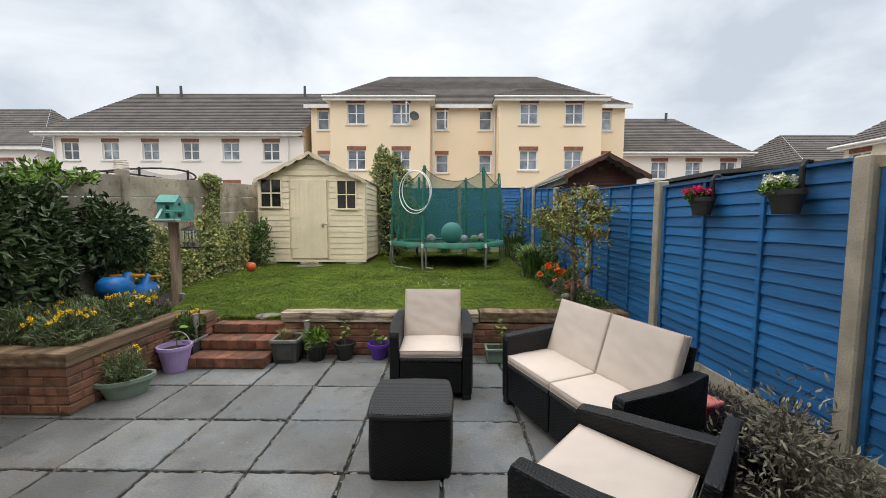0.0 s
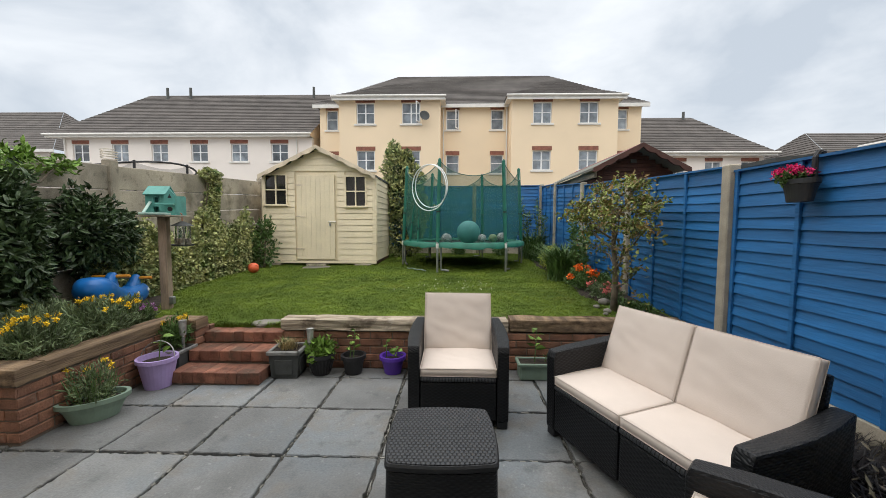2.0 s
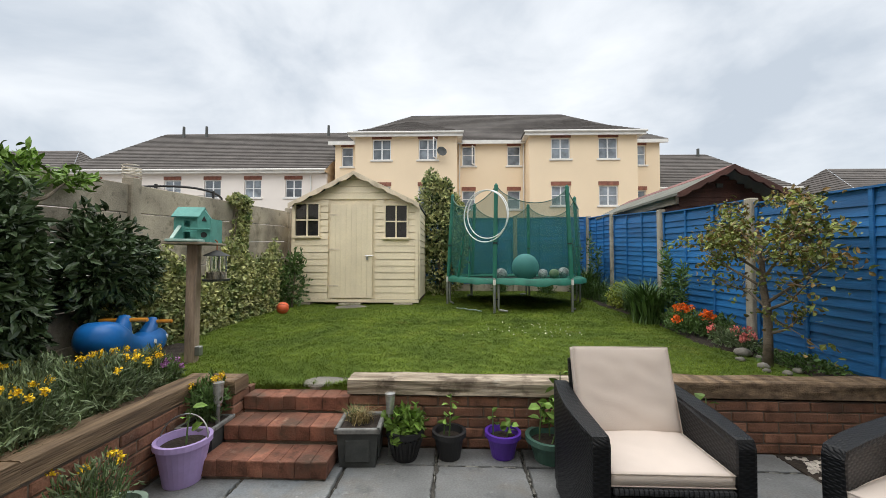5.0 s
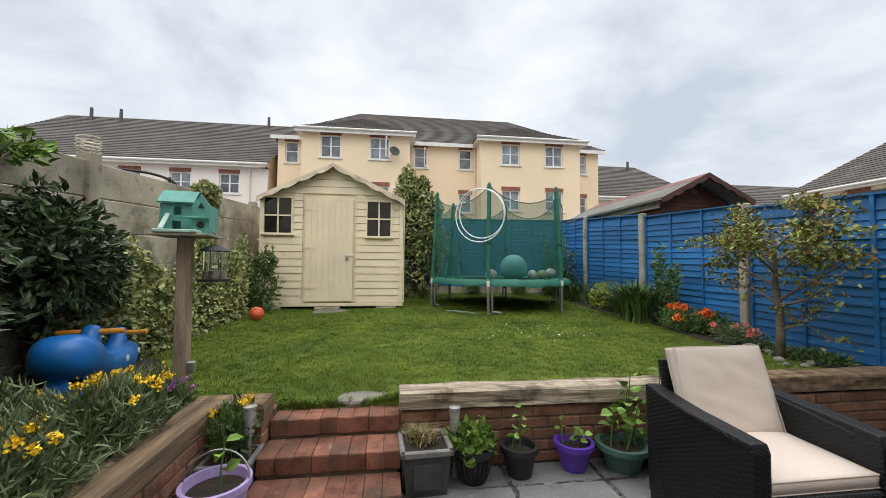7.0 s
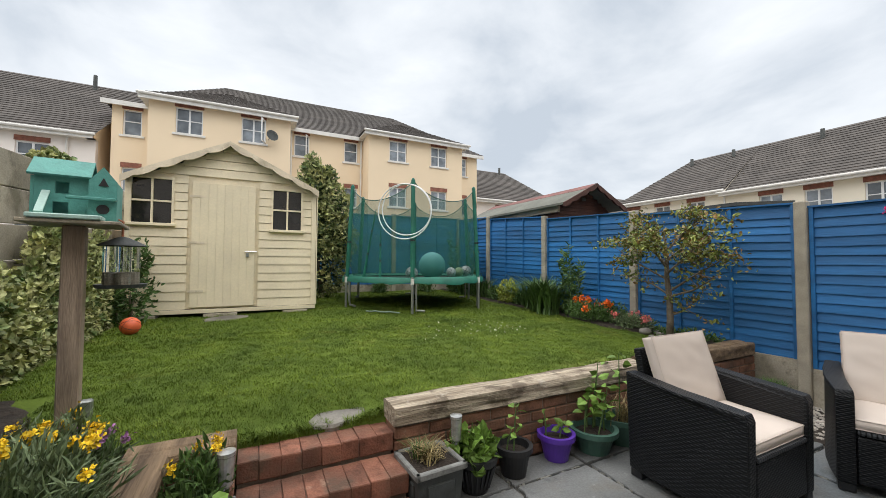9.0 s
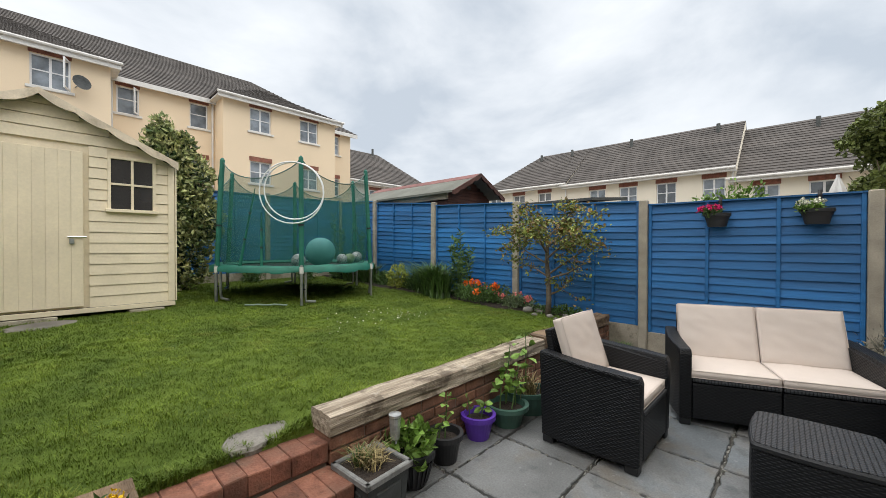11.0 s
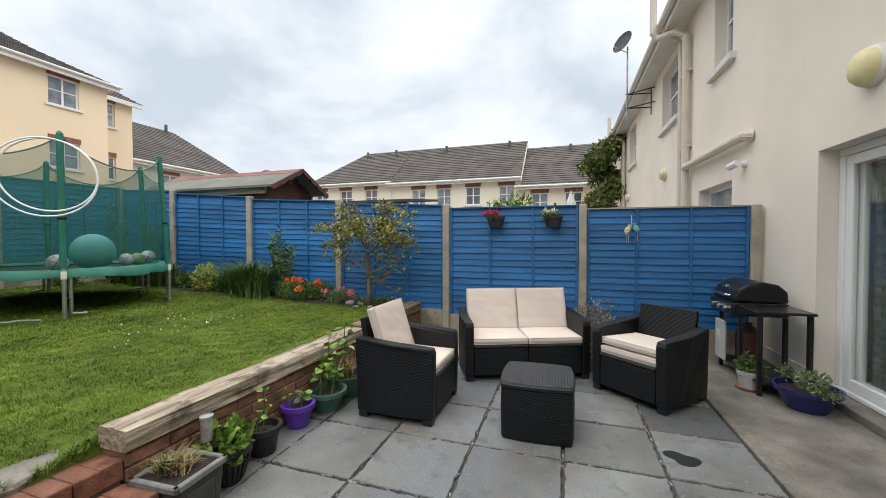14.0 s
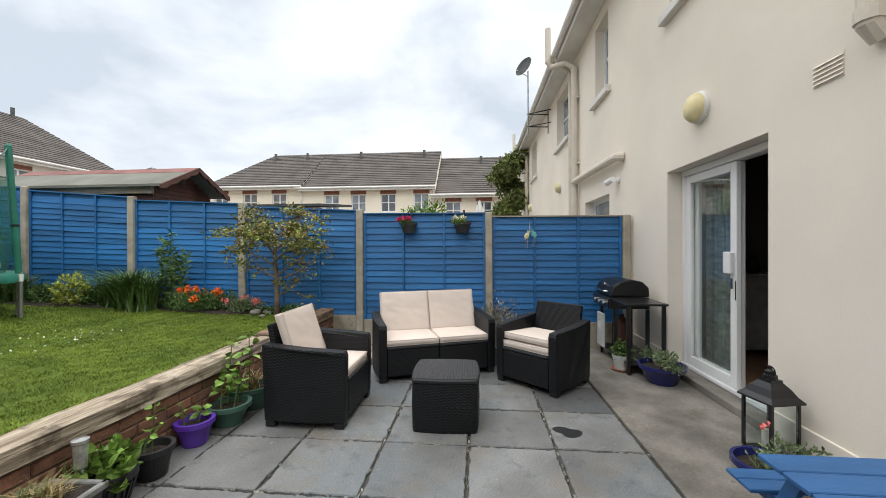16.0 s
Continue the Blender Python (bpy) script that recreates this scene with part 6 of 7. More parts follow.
# bowl, bucket and planter by the flower bed
pot("oval_bowl", "pale green oval bowl with yellow flowers", -1.625, -0.20, 0, 0.135, 0.19, 0.165, PALEGREEN, sx=1.05, sy=0.68, rim=0.018, rz=44)
bf = plant("wallflower", "grey-green wallflower plant with yellow blooms in the bowl", "flower", -1.625, -0.20, 0.12)


def flower_bush(t, centre, radii, nleaf, nflow, fmat, lmat=L_GREY, fsize=0.028, ll=0.075, lw=0.014, heads=5, stems=30):
    c, d = clump(prng, nleaf, centre, radii, 0.25)
    keep = c[:, 2] > centre[2] - radii[2] * 0.55
    leaves("foliage", c[keep], ll, lw, lmat, t, prng, up=0.7, outward=d[keep])
    bm = bmesh.new()
    for k in range(stems):
        a, r = prng.uniform(0, 6.28), prng.random() ** 0.5
        p = (centre[0] + radii[0] * r * math.cos(a), centre[1] + radii[1] * r * math.sin(a))
        tube([(centre[0] + (p[0] - centre[0]) * 0.5, centre[1] + (p[1] - centre[1]) * 0.5, centre[2] - radii[2]), (*p, centre[2] + radii[2] * prng.uniform(0.3, 0.8))], [0.003, 0.002], 4, bm=bm)
    part("stem_bunch", bm, STEM, t)["kind"] = "stuff"
    pts = []
    for k in range(nflow):
        a, r = prng.uniform(0, 6.28), prng.random() ** 0.5 * 1.02
        ctr = np.array((centre[0] + radii[0] * r * math.cos(a), centre[1] + radii[1] * r * math.sin(a), centre[2] + radii[2] * (0.75 + 0.45 * prng.random() - 0.4 * r * r)))
        pts.append(ctr + prng.normal(size=(heads * 6, 3)) * fsize * 0.42)
    leaves("bloom_cluster", np.concatenate(pts), fsize * 0.62, fsize * 0.6, fmat, t, prng, up=0.3)


flower_bush(bf, (0.0, 0.0, 0.12), (0.17, 0.17, 0.19), 620, 5, F_YELLOW, fsize=0.022, ll=0.06, lw=0.011, stems=45)
bk = pot("bucket", "lilac plastic bucket used as a plant pot", -1.585, 0.36, 0, 0.105, 0.15, 0.27, LILAC, rim=0.012)
part("handle", tube([(0.155 * math.cos(radians(a)), 0.04 * math.sin(radians(a)) + 0.0, 0.26 + 0.14 * math.sin(radians(a))) for a in range(0, 181, 12)], 0.005, 6), STEEL, bk, "wire handle")
seedling(-1.57, 0.36, 0.22, 0.22, 4, 0.09)
gp = thing("grey_planter", "square dark grey planter with yellow wallflowers", "plant pot", -1.62, 0.635, 0, 0, "plant pots")
b = box(-0.115, 0.115, -0.12, 0.105, 0, 0.245)
for v in b.verts:
    if v.co.z > 0.1:
        v.co.x *= 1.08
        v.co.y *= 1.06
part("pot", b, POTGREY, gp)
rb = box(-0.135, 0.135, -0.14, -0.115, 0.235, 0.265, 0.005)
box(-0.135, 0.135, 0.10, 0.12, 0.235, 0.265, 0.005, bm=rb)
box(-0.135, -0.11, -0.114, 0.099, 0.235, 0.265, 0.005, bm=rb)
box(0.11, 0.135, -0.114, 0.099, 0.235, 0.265, 0.005, bm=rb)
part("rim", rb, POTRIM, gp, "worn pale rim")
part("soil", box(-0.109, 0.109, -0.113, 0.098, 0.246, 0.252), SOIL, gp)
wfp = plant("wallflower", "dark green wallflower with yellow heads in a grey planter", "flower", -1.62, 0.64, 0.25)
flower_bush(wfp, (0, 0, 0.15), (0.14, 0.13, 0.17), 620, 5, F_YELLOW, L_MID, fsize=0.026, ll=0.06, lw=0.016)
solar2 = copy_thing(solar, pose(-1.52, 0.60, 0.10))

# flower bed in the raised planter
for x, y, rx, ry, h, nl, nf in ((-2.05, -0.22, 0.26, 0.28, 0.20, 1500, 16), (-2.05, 0.25, 0.25, 0.28, 0.20, 1500, 13), (-2.10, 0.62, 0.22, 0.22, 0.17, 1000, 9), (-2.55, -0.25, 0.28, 0.26, 0.20, 1300, 12), (-2.5, 0.25, 0.27, 0.28, 0.18, 1200, 8), (-2.95, -0.2, 0.22, 0.26, 0.2, 700, 5)):
    t = plant("wallflower", "bushy grey-green wallflower with yellow blooms in the raised bed", "flower", x, y, 0.42, "wallflowers in the bed")
    flower_bush(t, (0, 0, h * 0.75), (rx, ry, h * 1.15), int(nl * 2.8), int(nf * 1.05), F_YELLOW, fsize=0.024, ll=0.08, lw=0.0095)
mv = plant("mauve_flower", "small mauve flowers at the edge of the raised bed", "flower", -1.99, 0.72, 0.43)
flower_bush(mv, (0, 0, 0.12), (0.10, 0.10, 0.12), 160, 7, F_MAUVE, L_MID, fsize=0.024)


def shrub(t, lumps, nper, ll, lw, material, up=0.0, shell=0.45, stems=True, floor=-0.02):
    cs, ds_ = [], []
    for c0, r0 in lumps:
        c, d = clump(prng, int(nper * (r0[0] * r0[1] * r0[2]) ** 0.5), c0, r0, shell)
        cs.append(c)
        ds_.append(d)
    c, d = np.concatenate(cs), np.concatenate(ds_)
    k = c[:, 2] > floor
    leaves("leaves", c[k], ll, lw, material, t, prng, up=up, outward=d[k])
    if stems:
        bm = bmesh.new()
        for c0, r0 in lumps:
            tube([(lumps[0][0][0] * 0.3, lumps[0][0][1] * 0.3, -0.05), (c0[0] * 0.6, c0[1] * 0.6, c0[2] * 0.5), c0], [0.02, 0.014, 0.005], 6, bm=bm)
        part("branches", bm, BARK, t)


ds1 = plant("dark_shrub", "large dark glossy-leaved shrub against the concrete wall", "shrub", -2.85, 0.5, 0.42)
shrub(ds1, [((-0.05, -0.75, 0.7), (0.38, 0.5, 0.75)), ((-0.06, -0.2, 0.9), (0.33, 0.36, 0.6))], 8600, 0.108, 0.038, L_DARK, -0.15, 0.5)
shrub(ds1, [((-0.25, 0.08, 0.6), (0.2, 0.32, 0.62)), ((-0.12, -0.4, 1.16), (0.33, 0.55, 0.3)), ((-0.18, 0.72, 0.92), (0.28, 0.40, 0.48)), ((-0.24, 1.15, 0.85), (0.2, 0.35, 0.35)), ((-0.33, 1.05, 0.4), (0.08, 0.35, 0.4))], 8600, 0.108, 0.038, L_DARK, -0.15, 0.5, stems=False)
nb = plant("climber_shoots", "bright green leafy shoots topping the dark shrub", "shrub", -2.98, 0.45, 1.68)
shrub(nb, [((-0.1, -0.5, 0.33), (0.2, 0.25, 0.14)), ((-0.1, 0.15, 0.42), (0.22, 0.28, 0.12)), ((-0.15, 0.6, 0.40), (0.2, 0.18, 0.11)), ((-0.05, -0.1, 0.28), (0.3, 0.5, 0.12))], 1900, 0.085, 0.035, L_BRIGHT, 0.4, 0.2)

ivy = plant("ivy_hedge", "variegated ivy covering the concrete wall", "ivy", -3.12, 3.0, 0.45)
lumps = []
for y in np.arange(-1.55, 1.75, 0.22):
    hh = 0.50 + 0.09 * math.sin(y * 5) + (0.12 if y > 0 else 0.0)
    lumps.append(((0.05, float(y), hh * 0.75), (0.18, 0.24, hh)))
for zz in np.arange(0.8, 1.85, 0.18):
    lumps.append(((-0.03, 0.66 + 0.06 * math.sin(zz * 4), float(zz)), (0.09, 0.15, 0.16)))
lumps.append(((-0.06, 0.62, 1.86), (0.13, 0.24, 0.1)))
shrub(ivy, lumps, 8200, 0.058, 0.046, L_IVY, 0.05, 0.6, stems=True, floor=0.0)
sb = plant("corner_shrub", "green shrub beside the shed", "shrub", -2.80, 4.66, 0.55)
shrub(sb, [((0, 0, 0.42), (0.30, 0.25, 0.5)), ((0.05, 0.0, 0.8), (0.18, 0.16, 0.26)), ((-0.2, -0.1, 0.35), (0.22, 0.25, 0.4))], 3000, 0.085, 0.030, L_MID, 0.35, 0.4)
vs = plant("variegated_shrub", "tall variegated shrub between the shed and trampoline", "shrub", -0.22, 6.75, 0.6)
VL = [((0.05, 0, 0.7), (0.55, 0.38, 0.8)), ((-0.05, -0.1, 1.5), (0.48, 0.38, 0.6)), ((-0.15, -0.15, 2.15), (0.40, 0.32, 0.5)), ((0.36, -0.1, 1.25), (0.34, 0.3, 0.45)), ((0.22, -0.1, 1.95), (0.34, 0.3, 0.42)), ((-0.2, -0.2, 2.6), (0.2, 0.2, 0.27)), ((0.1, -0.15, 2.45), (0.18, 0.18, 0.24))]
shrub(vs, VL, 4300, 0.095, 0.044, L_IVY, 0.25, 0.75)
# a shrunken inner set in the dark leaf colour stands for the shaded inside
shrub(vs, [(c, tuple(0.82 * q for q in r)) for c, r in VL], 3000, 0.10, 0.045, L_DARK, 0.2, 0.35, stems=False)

# border along the blue fence
for x, y, h, n in ((2.98, 3.75, 0.72, 380), (2.86, 3.45, 0.66, 320), (3.12, 4.15, 0.6, 200), (3.0, 6.3, 0.85, 240), (3.1, 5.75, 0.55, 160)):
    t = plant("strap_leaf_clump", "clump of arching green strap leaves in the border", "plant", x, y, lawn_z(y) - 0.01, "border clumps")
    blades("leaves", clump(prng, n, (0, 0, 0), (0.20, 0.20, 0.0), 0.1)[0], h, 0.022, 0.75, L_MID, t, prng, curve=0.9)
for x, y, h in ((3.02, 3.08, 1.12), (3.1, 3.28, 1.0), (3.15, 6.35, 1.45), (2.85, 6.7, 1.5)):
    t = plant("tall_spire", "tall leafy green stem in the border", "plant", x, y, lawn_z(y) - 0.01, "tall stems")
    bm = bmesh.new()
    pts = []
    for k in range(4):
        a = k * 1.7
        foot = (0.05 * math.cos(a), 0.05 * math.sin(a), 0)
        top = (0.12 * math.cos(a), 0.12 * math.sin(a), h * (0.75 + 0.25 * (k % 3) / 2))
        tube([foot, top], [0.008, 0.004], 5, bm=bm)
        for q in np.linspace(0.05, 1, 75):
            pts.append(np.array(foot) * (1 - q) + np.array(top) * q)
    part("stem_bunch", bm, STEM, t)["kind"] = "stuff"
    pts = np.array(pts)
    o = prng.normal(size=pts.shape)
    o[:, 2] = np.abs(o[:, 2]) * 0.5
    o /= np.linalg.norm(o, axis=1)[:, None]
    leaves("leaves", pts + o * 0.055, 0.13, 0.024, L_MID, t, prng, up=0.3, outward=o * 2)
for x, y in ((3.12, 4.45), (3.1, 5.25), (3.05, 5.9), (2.98, 6.9), (3.18, 2.45), (2.3, 7.1), (1.2, 7.25)):
    t = plant("border_filler", "low leafy green plant in the border", "plant", x, y, lawn_z(y) - 0.01, "low border plants")
    shrub(t, [((0, 0, 0.12), (0.2, 0.28, 0.15)), ((0.05, 0.15, 0.16), (0.14, 0.14, 0.14))], 4200, 0.075, 0.024, L_MID, 0.5, 0.25, stems=False)
ysb = plant("yellow_bush", "small rounded yellow-green bush by the fence", "shrub", 3.05, 4.75, lawn_z(4.7))
shrub(ysb, [((0, 0, 0.2), (0.24, 0.26, 0.26))], 9000, 0.05, 0.025, L_YELLOW, 0.4, 0.4)
of = plant("orange_flowers", "low plants with orange and red blooms in the border", "flower", 2.98, 2.72, lawn_z(2.7))
flower_bush(of, (0, 0, 0.13), (0.24, 0.42, 0.16), 1700, 10, F_ORANGE, L_MID, fsize=0.054, ll=0.06, lw=0.014)
cf = plant("coral_flowers", "low plants with coral pink blooms in the border", "flower", 3.06, 2.08, lawn_z(2.0))
flower_bush(cf, (0, 0, 0.09), (0.2, 0.32, 0.12), 1100, 8, F_CORAL, L_GREY, fsize=0.045, ll=0.055, lw=0.012)
lowg = plant("low_groundcover", "low dark green ground cover by the small tree", "plant", 3.18, 1.35, lawn_z(1.3))
shrub(lowg, [((0, 0, 0.04), (0.2, 0.3, 0.09)), ((-0.05, 0.3, 0.03), (0.2, 0.2, 0.08))], 6000, 0.05, 0.02, L_MID, 0.5, 0.3, stems=False)
border_soil = part("border_soil", box(2.62, 3.42, 1.06, 7.5, 0.2, 0.22), SOIL)
bm = bmesh.new()
gv = []
for j, yy in enumerate(np.linspace(1.055, 7.5, 30)):
    e = 2.86 + 0.06 * math.sin(yy * 2.1) + (0.12 if yy < 2 else 0)
    gv.append([bm.verts.new((xx, yy, lawn_z(yy) + 0.012 * math.sin(3 * xx + 5 * yy) + (0.012 if xx > e + 0.01 else -0.03))) for xx in (e, e + 0.08, 3.1, 3.41)])
for a, b_ in zip(gv, gv[1:]):
    for i in range(3):
        bm.faces.new((a[i], a[i + 1], b_[i + 1], b_[i]))
border_soil.data.clear_geometry()
bm.to_mesh(border_soil.data)
bm.free()
tagged(border_soil, "dark soil border along the blue fence", "soil", kind="structure")

# small crab-apple-like tree
tree = plant("small_tree", "small open tree with bronze-green leaves near the fence", "tree", 2.93, 1.50, lawn_z(1.5) - 0.03)
TT = [(0, 0, 0), (0.0, -0.01, 0.25), (0.01, 0.0, 0.50), (-0.02, 0.01, 0.75), (-0.03, 0.0, 1.0), (-0.05, 0.02, 1.28)]
part("trunk", tube(TT, [0.042, 0.036, 0.033, 0.027, 0.02, 0.008], 10), BARK, tree, smooth=True)
limbs = [((0.01, 0, 0.52), (-0.08, -0.32, 0.62), (-0.20, -0.62, 0.78)), ((0.0, 0, 0.58), (0.05, -0.30, 0.80), (0.03, -0.60, 0.98)), ((-0.01, 0, 0.55), (0.02, 0.22, 0.66), (-0.05, 0.42, 0.72)),
         ((-0.02, 0, 0.72), (-0.12, 0.25, 0.88), (-0.22, 0.45, 1.05)), ((-0.02, 0, 0.80), (-0.10, -0.28, 1.0), (-0.18, -0.5, 1.18)), ((-0.03, 0, 0.90), (0.05, 0.25, 1.08), (0.0, 0.48, 1.22)),
         ((-0.03, 0, 0.98), (-0.10, 0.12, 1.2), (-0.18, 0.22, 1.38)), ((-0.04, 0, 1.05), (0.03, -0.15, 1.25), (0.05, -0.32, 1.40)), ((0.0, 0.0, 0.3), (0.05, -0.12, 0.36), (0.07, -0.22, 0.45)), ((-0.03, 0, 0.95), (0.2, -0.05, 1.1), (0.3, -0.1, 1.22)), ((-0.03, 0, 0.85), (-0.28, -0.05, 1.0), (-0.4, -0.08, 1.15))]
lc = []
for i, lm in enumerate(limbs):
    br = part("limb", tube(lm, [0.014, 0.010, 0.004], 6), BARK, tree)
    a, b_ = np.array(lm[1]), np.array(lm[2])
    for k in range(7):
        q = prng.uniform(0.1, 1.1)
        p = a + (b_ - a) * q
        e = p + prng.normal(size=3) * (0.10, 0.13, 0.07) + (0, 0, 0.05)
        part("twig", tube([tuple(p), tuple((p + e) / 2 + (0, 0, 0.012)), tuple(e)], [0.0045, 0.003, 0.0018], 4), BARK, br)
        lc.append(e + prng.normal(size=(10 if i in (0, 2, 8) else 44, 3)) * (0.062, 0.075, 0.042))
        lc.append(p + (e - p) * prng.random((4, 1)) + prng.normal(size=(4, 3)) * 0.025)
lc = np.concatenate(lc)
half = prng.random(len(lc)) < 0.62
leaves("leaves", lc[half], 0.054, 0.030, L_OLIVE, tree, prng, up=0.1)
leaves("bronze_leaves", lc[~half], 0.05, 0.028, L_BRONZE, tree, prng, up=0.1, label="bronze tinted young leaves")


# stones at the foot of the tree and pebbles
def stone(x, y, z, r, seed, material=CONCRETE):
    bm = bmesh.new()
    bmesh.ops.create_icosphere(bm, subdivisions=2, radius=r)
    for v in bm.verts:
        v.co *= 1 + 0.25 * noise.noise(v.co / r * 1.3 + Vector((seed, 0, 0)))
        v.co.z *= 0.62
    o = part("stone", bm, material, None, smooth=True)
    o.matrix_basis = pose(x, y, z + r * 0.3, 0, 0, seed * 40)
    tagged(o, "smooth grey stone in the border soil", "stone", "border stones")


for i, (x, y, r) in enumerate(((2.83, 1.42, 0.045), (2.78, 1.62, 0.04), (3.0, 1.66, 0.05), (2.95, 1.82, 0.075), (3.08, 1.74, 0.05), (2.88, 1.24, 0.035), (3.02, 1.3, 0.04), (2.76, 1.3, 0.03))):
    stone(x, y, lawn_z(y), r, i + 1)
k = 900
c = np.stack([prng.uniform(2.5, 3.36, k), prng.uniform(-0.15, 0.83, k), np.zeros(k) + 0.0], 1)
vs_, fs_ = [], []
tet = np.array([(1, 0, 0), (0, 1, 0), (-1, 0, 0), (0, -1, 0), (0, 0, 0.7), (0.7, 0.7, 0.3), (-0.7, 0.7, 0.3), (-0.7, -0.7, 0.3), (0.7, -0.7, 0.3)])
for i, p in enumerate(c):
    r = prng.uniform(0.011, 0.028)
    a = prng.uniform(0, 6.28)
    R = np.array([[math.cos(a), -math.sin(a), 0], [math.sin(a), math.cos(a), 0], [0, 0, 1]])
    q = (tet * (r, r * 0.7, r)) @ R.T + p + (0, 0, -0.012)
    o = len(vs_)
    vs_ += q.tolist()
    for f in ((4, 0, 5), (4, 5, 1), (4, 1, 6), (4, 6, 2), (4, 2, 7), (4, 7, 3), (4, 3, 8), (4, 8, 0)):
        fs_.append([o + z for z in f])
peb = raw("pebbles", vs_, fs_, PEBBLE)
tagged(peb, "loose pale pebbles between patio and fence", "pebbles", kind="stuff")

# plants behind the sofa
bg = plant("black_grass", "clump of black strappy grass beside the fence", "plant", 3.14, -0.86, -0.01)
blades("leaves", clump(prng, 1900, (0, 0, 0), (0.25, 0.42, 0.0), 0.05)[0], 0.38, 0.010, 1.2, L_BLACK, bg, prng, curve=0.9)
for x, y, s in ((3.0, -1.57, 1.35), (3.25, -2.05, 0.7), (3.22, -1.70, 0.7)):
    t = plant("silver_bush", "twiggy silver-grey bush by the blue fence", "shrub", x, y, -0.01, "silver bushes")
    shrub(t, [((0, 0, 0.25 * s), (0.27 * s, 0.27 * s, 0.30 * s)), ((0.06, 0.08, 0.38 * s), (0.18, 0.18, 0.17)), ((-0.08, -0.08, 0.36 * s), (0.15, 0.15, 0.18))], 3600, 0.05, 0.013, L_SILVER, 0.5, 0.35)
pk = thing("plastic_box", "pink plastic box half hidden by black grass", "box", 3.06, -0.80, 0, 20)
part("body", box(-0.12, 0.12, -0.10, 0.10, 0, 0.27, 0.02, 2), F_PINK, pk)
part("rim", box(-0.135, 0.135, -0.115, 0.115, 0.271, 0.30, 0.008), F_CORAL, pk)

# hanging baskets and wind chime on the fence
for y, z, fm, lab in ((-0.29, 1.62, F_PINK, "black hanging pot with pink flowers on the fence"), (-1.07, 1.62, F_WHITE, "black hanging pot with white flowers on the fence")):
    t = pot("hanging_pot", lab, 3.362, y, z, 0.085, 0.118, 0.15, POTBLACK, sx=0.58, rim=0.008, group="hanging pots")
    part("hook", tube([(0.068, -0.02, 0.10), (0.068, -0.02, 0.29), (0.085, -0.02, 0.325), (0.115, -0.02, 0.325), (0.13, -0.02, 0.29)], 0.017, 8), POTBLACK, t)
    fl = plant("hanging_flowers", lab.replace("black hanging pot with", "small bush of").replace(" on the fence", " in a hanging pot"), "flower", 3.365, y, z + 0.11, "hanging flowers")
    flower_bush(fl, (-0.02, 0.05, 0.055), (0.09, 0.11, 0.065), 260, 16 if fm is F_PINK else 9, fm, L_BRIGHT if fm is F_WHITE else L_MID, fsize=0.03, ll=0.04, lw=0.02)
wc = thing("wind_chime", "yellow and blue fish wind chime hung on the fence", "wind chime", 3.395, -2.03, 1.60)
part("cord", tube([(0, 0, 0.0), (0, 0.0, 0.16)], 0.004, 4), WPAINT, wc)
for dy, dz, m_ in ((0.045, 0.0, LAMPYEL), (-0.055, 0.02, BALLAQUA)):
    fsh = part("fish", turned(lathe([(0, -0.06), (0.03, -0.03), (0.035, 0.01), (0.012, 0.05), (0.03, 0.075), (0, 0.075)], 12, 0.35, 1.0), pose(-0.02, dy, dz - 0.03, 25 if dy > 0 else -25)), m_, wc)
    for q in (-0.012, 0.014):
        part("tube", tube([(-0.02, dy + q, dz - 0.08), (-0.02, dy + q, dz - 0.20)], 0.004, 5), CHROME, fsh)

# ---- bird table ----
bt = thing("bird_table", "teal wooden bird house on a timber post", "bird table", -2.29, 1.40, lawn_z(1.4) - 0.03, 8)
H0 = 1.535 - lawn_z(1.4) + 0.03
part("post", box(-0.045, 0.045, -0.045, 0.045, 0, H0, 0.006), POSTWOOD, bt)
part("solar_clip", box(0.046, 0.10, -0.05, 0.0, 0.08, 0.17, 0.008), STEEL, bt)
part("tray", box(-0.21, 0.24, -0.19, 0.17, H0 + 0.001, H0 + 0.02, 0.004), OLDWOOD, bt)
hw = pierced(-0.18, 0.06, 0, 0.24, [(-0.10, -0.03, 0.03, 0.10), (-0.09, -0.03, 0.145, 0.205)], 0.02)
fw = part("front_wall", hw, TEAL, bt)
fw.matrix_basis = pose(0, -0.03, H0 + 0.021)
gbw = part("gable_wall", prism([(0.065, 0.0), (0.20, 0.0), (0.20, 0.22), (0.1325, 0.30), (0.065, 0.22)], "y", -0.07, -0.05), TEAL, bt)
gbw.location.z = H0 + 0.021
# black disc and triangle laid on the solid gable imitate shaded openings
part("hole", turned(lathe([(0, 0), (0.026, 0), (0.026, 0.004), (0, 0.004)], 18, 1.2, 1.0), pose(0.135, -0.0705, H0 + 0.09, 90)), POTBLACK, gbw).matrix_basis = pose(0, 0, -H0 - 0.021)
part("hole", prism([(0.11, 0.195), (0.16, 0.195), (0.135, 0.24)], "y", -0.0745, -0.0705), POTBLACK, gbw)
part("side_wall", box(-0.195, -0.181, -0.03, 0.15, H0 + 0.021, H0 + 0.25), TEAL, bt)
part("side_wall", box(0.186, 0.20, -0.049, 0.15, H0 + 0.021, H0 + 0.24), TEAL, bt)
part("rear_wall", box(-0.18, 0.185, 0.136, 0.15, H0 + 0.021, H0 + 0.25), TEAL, bt)
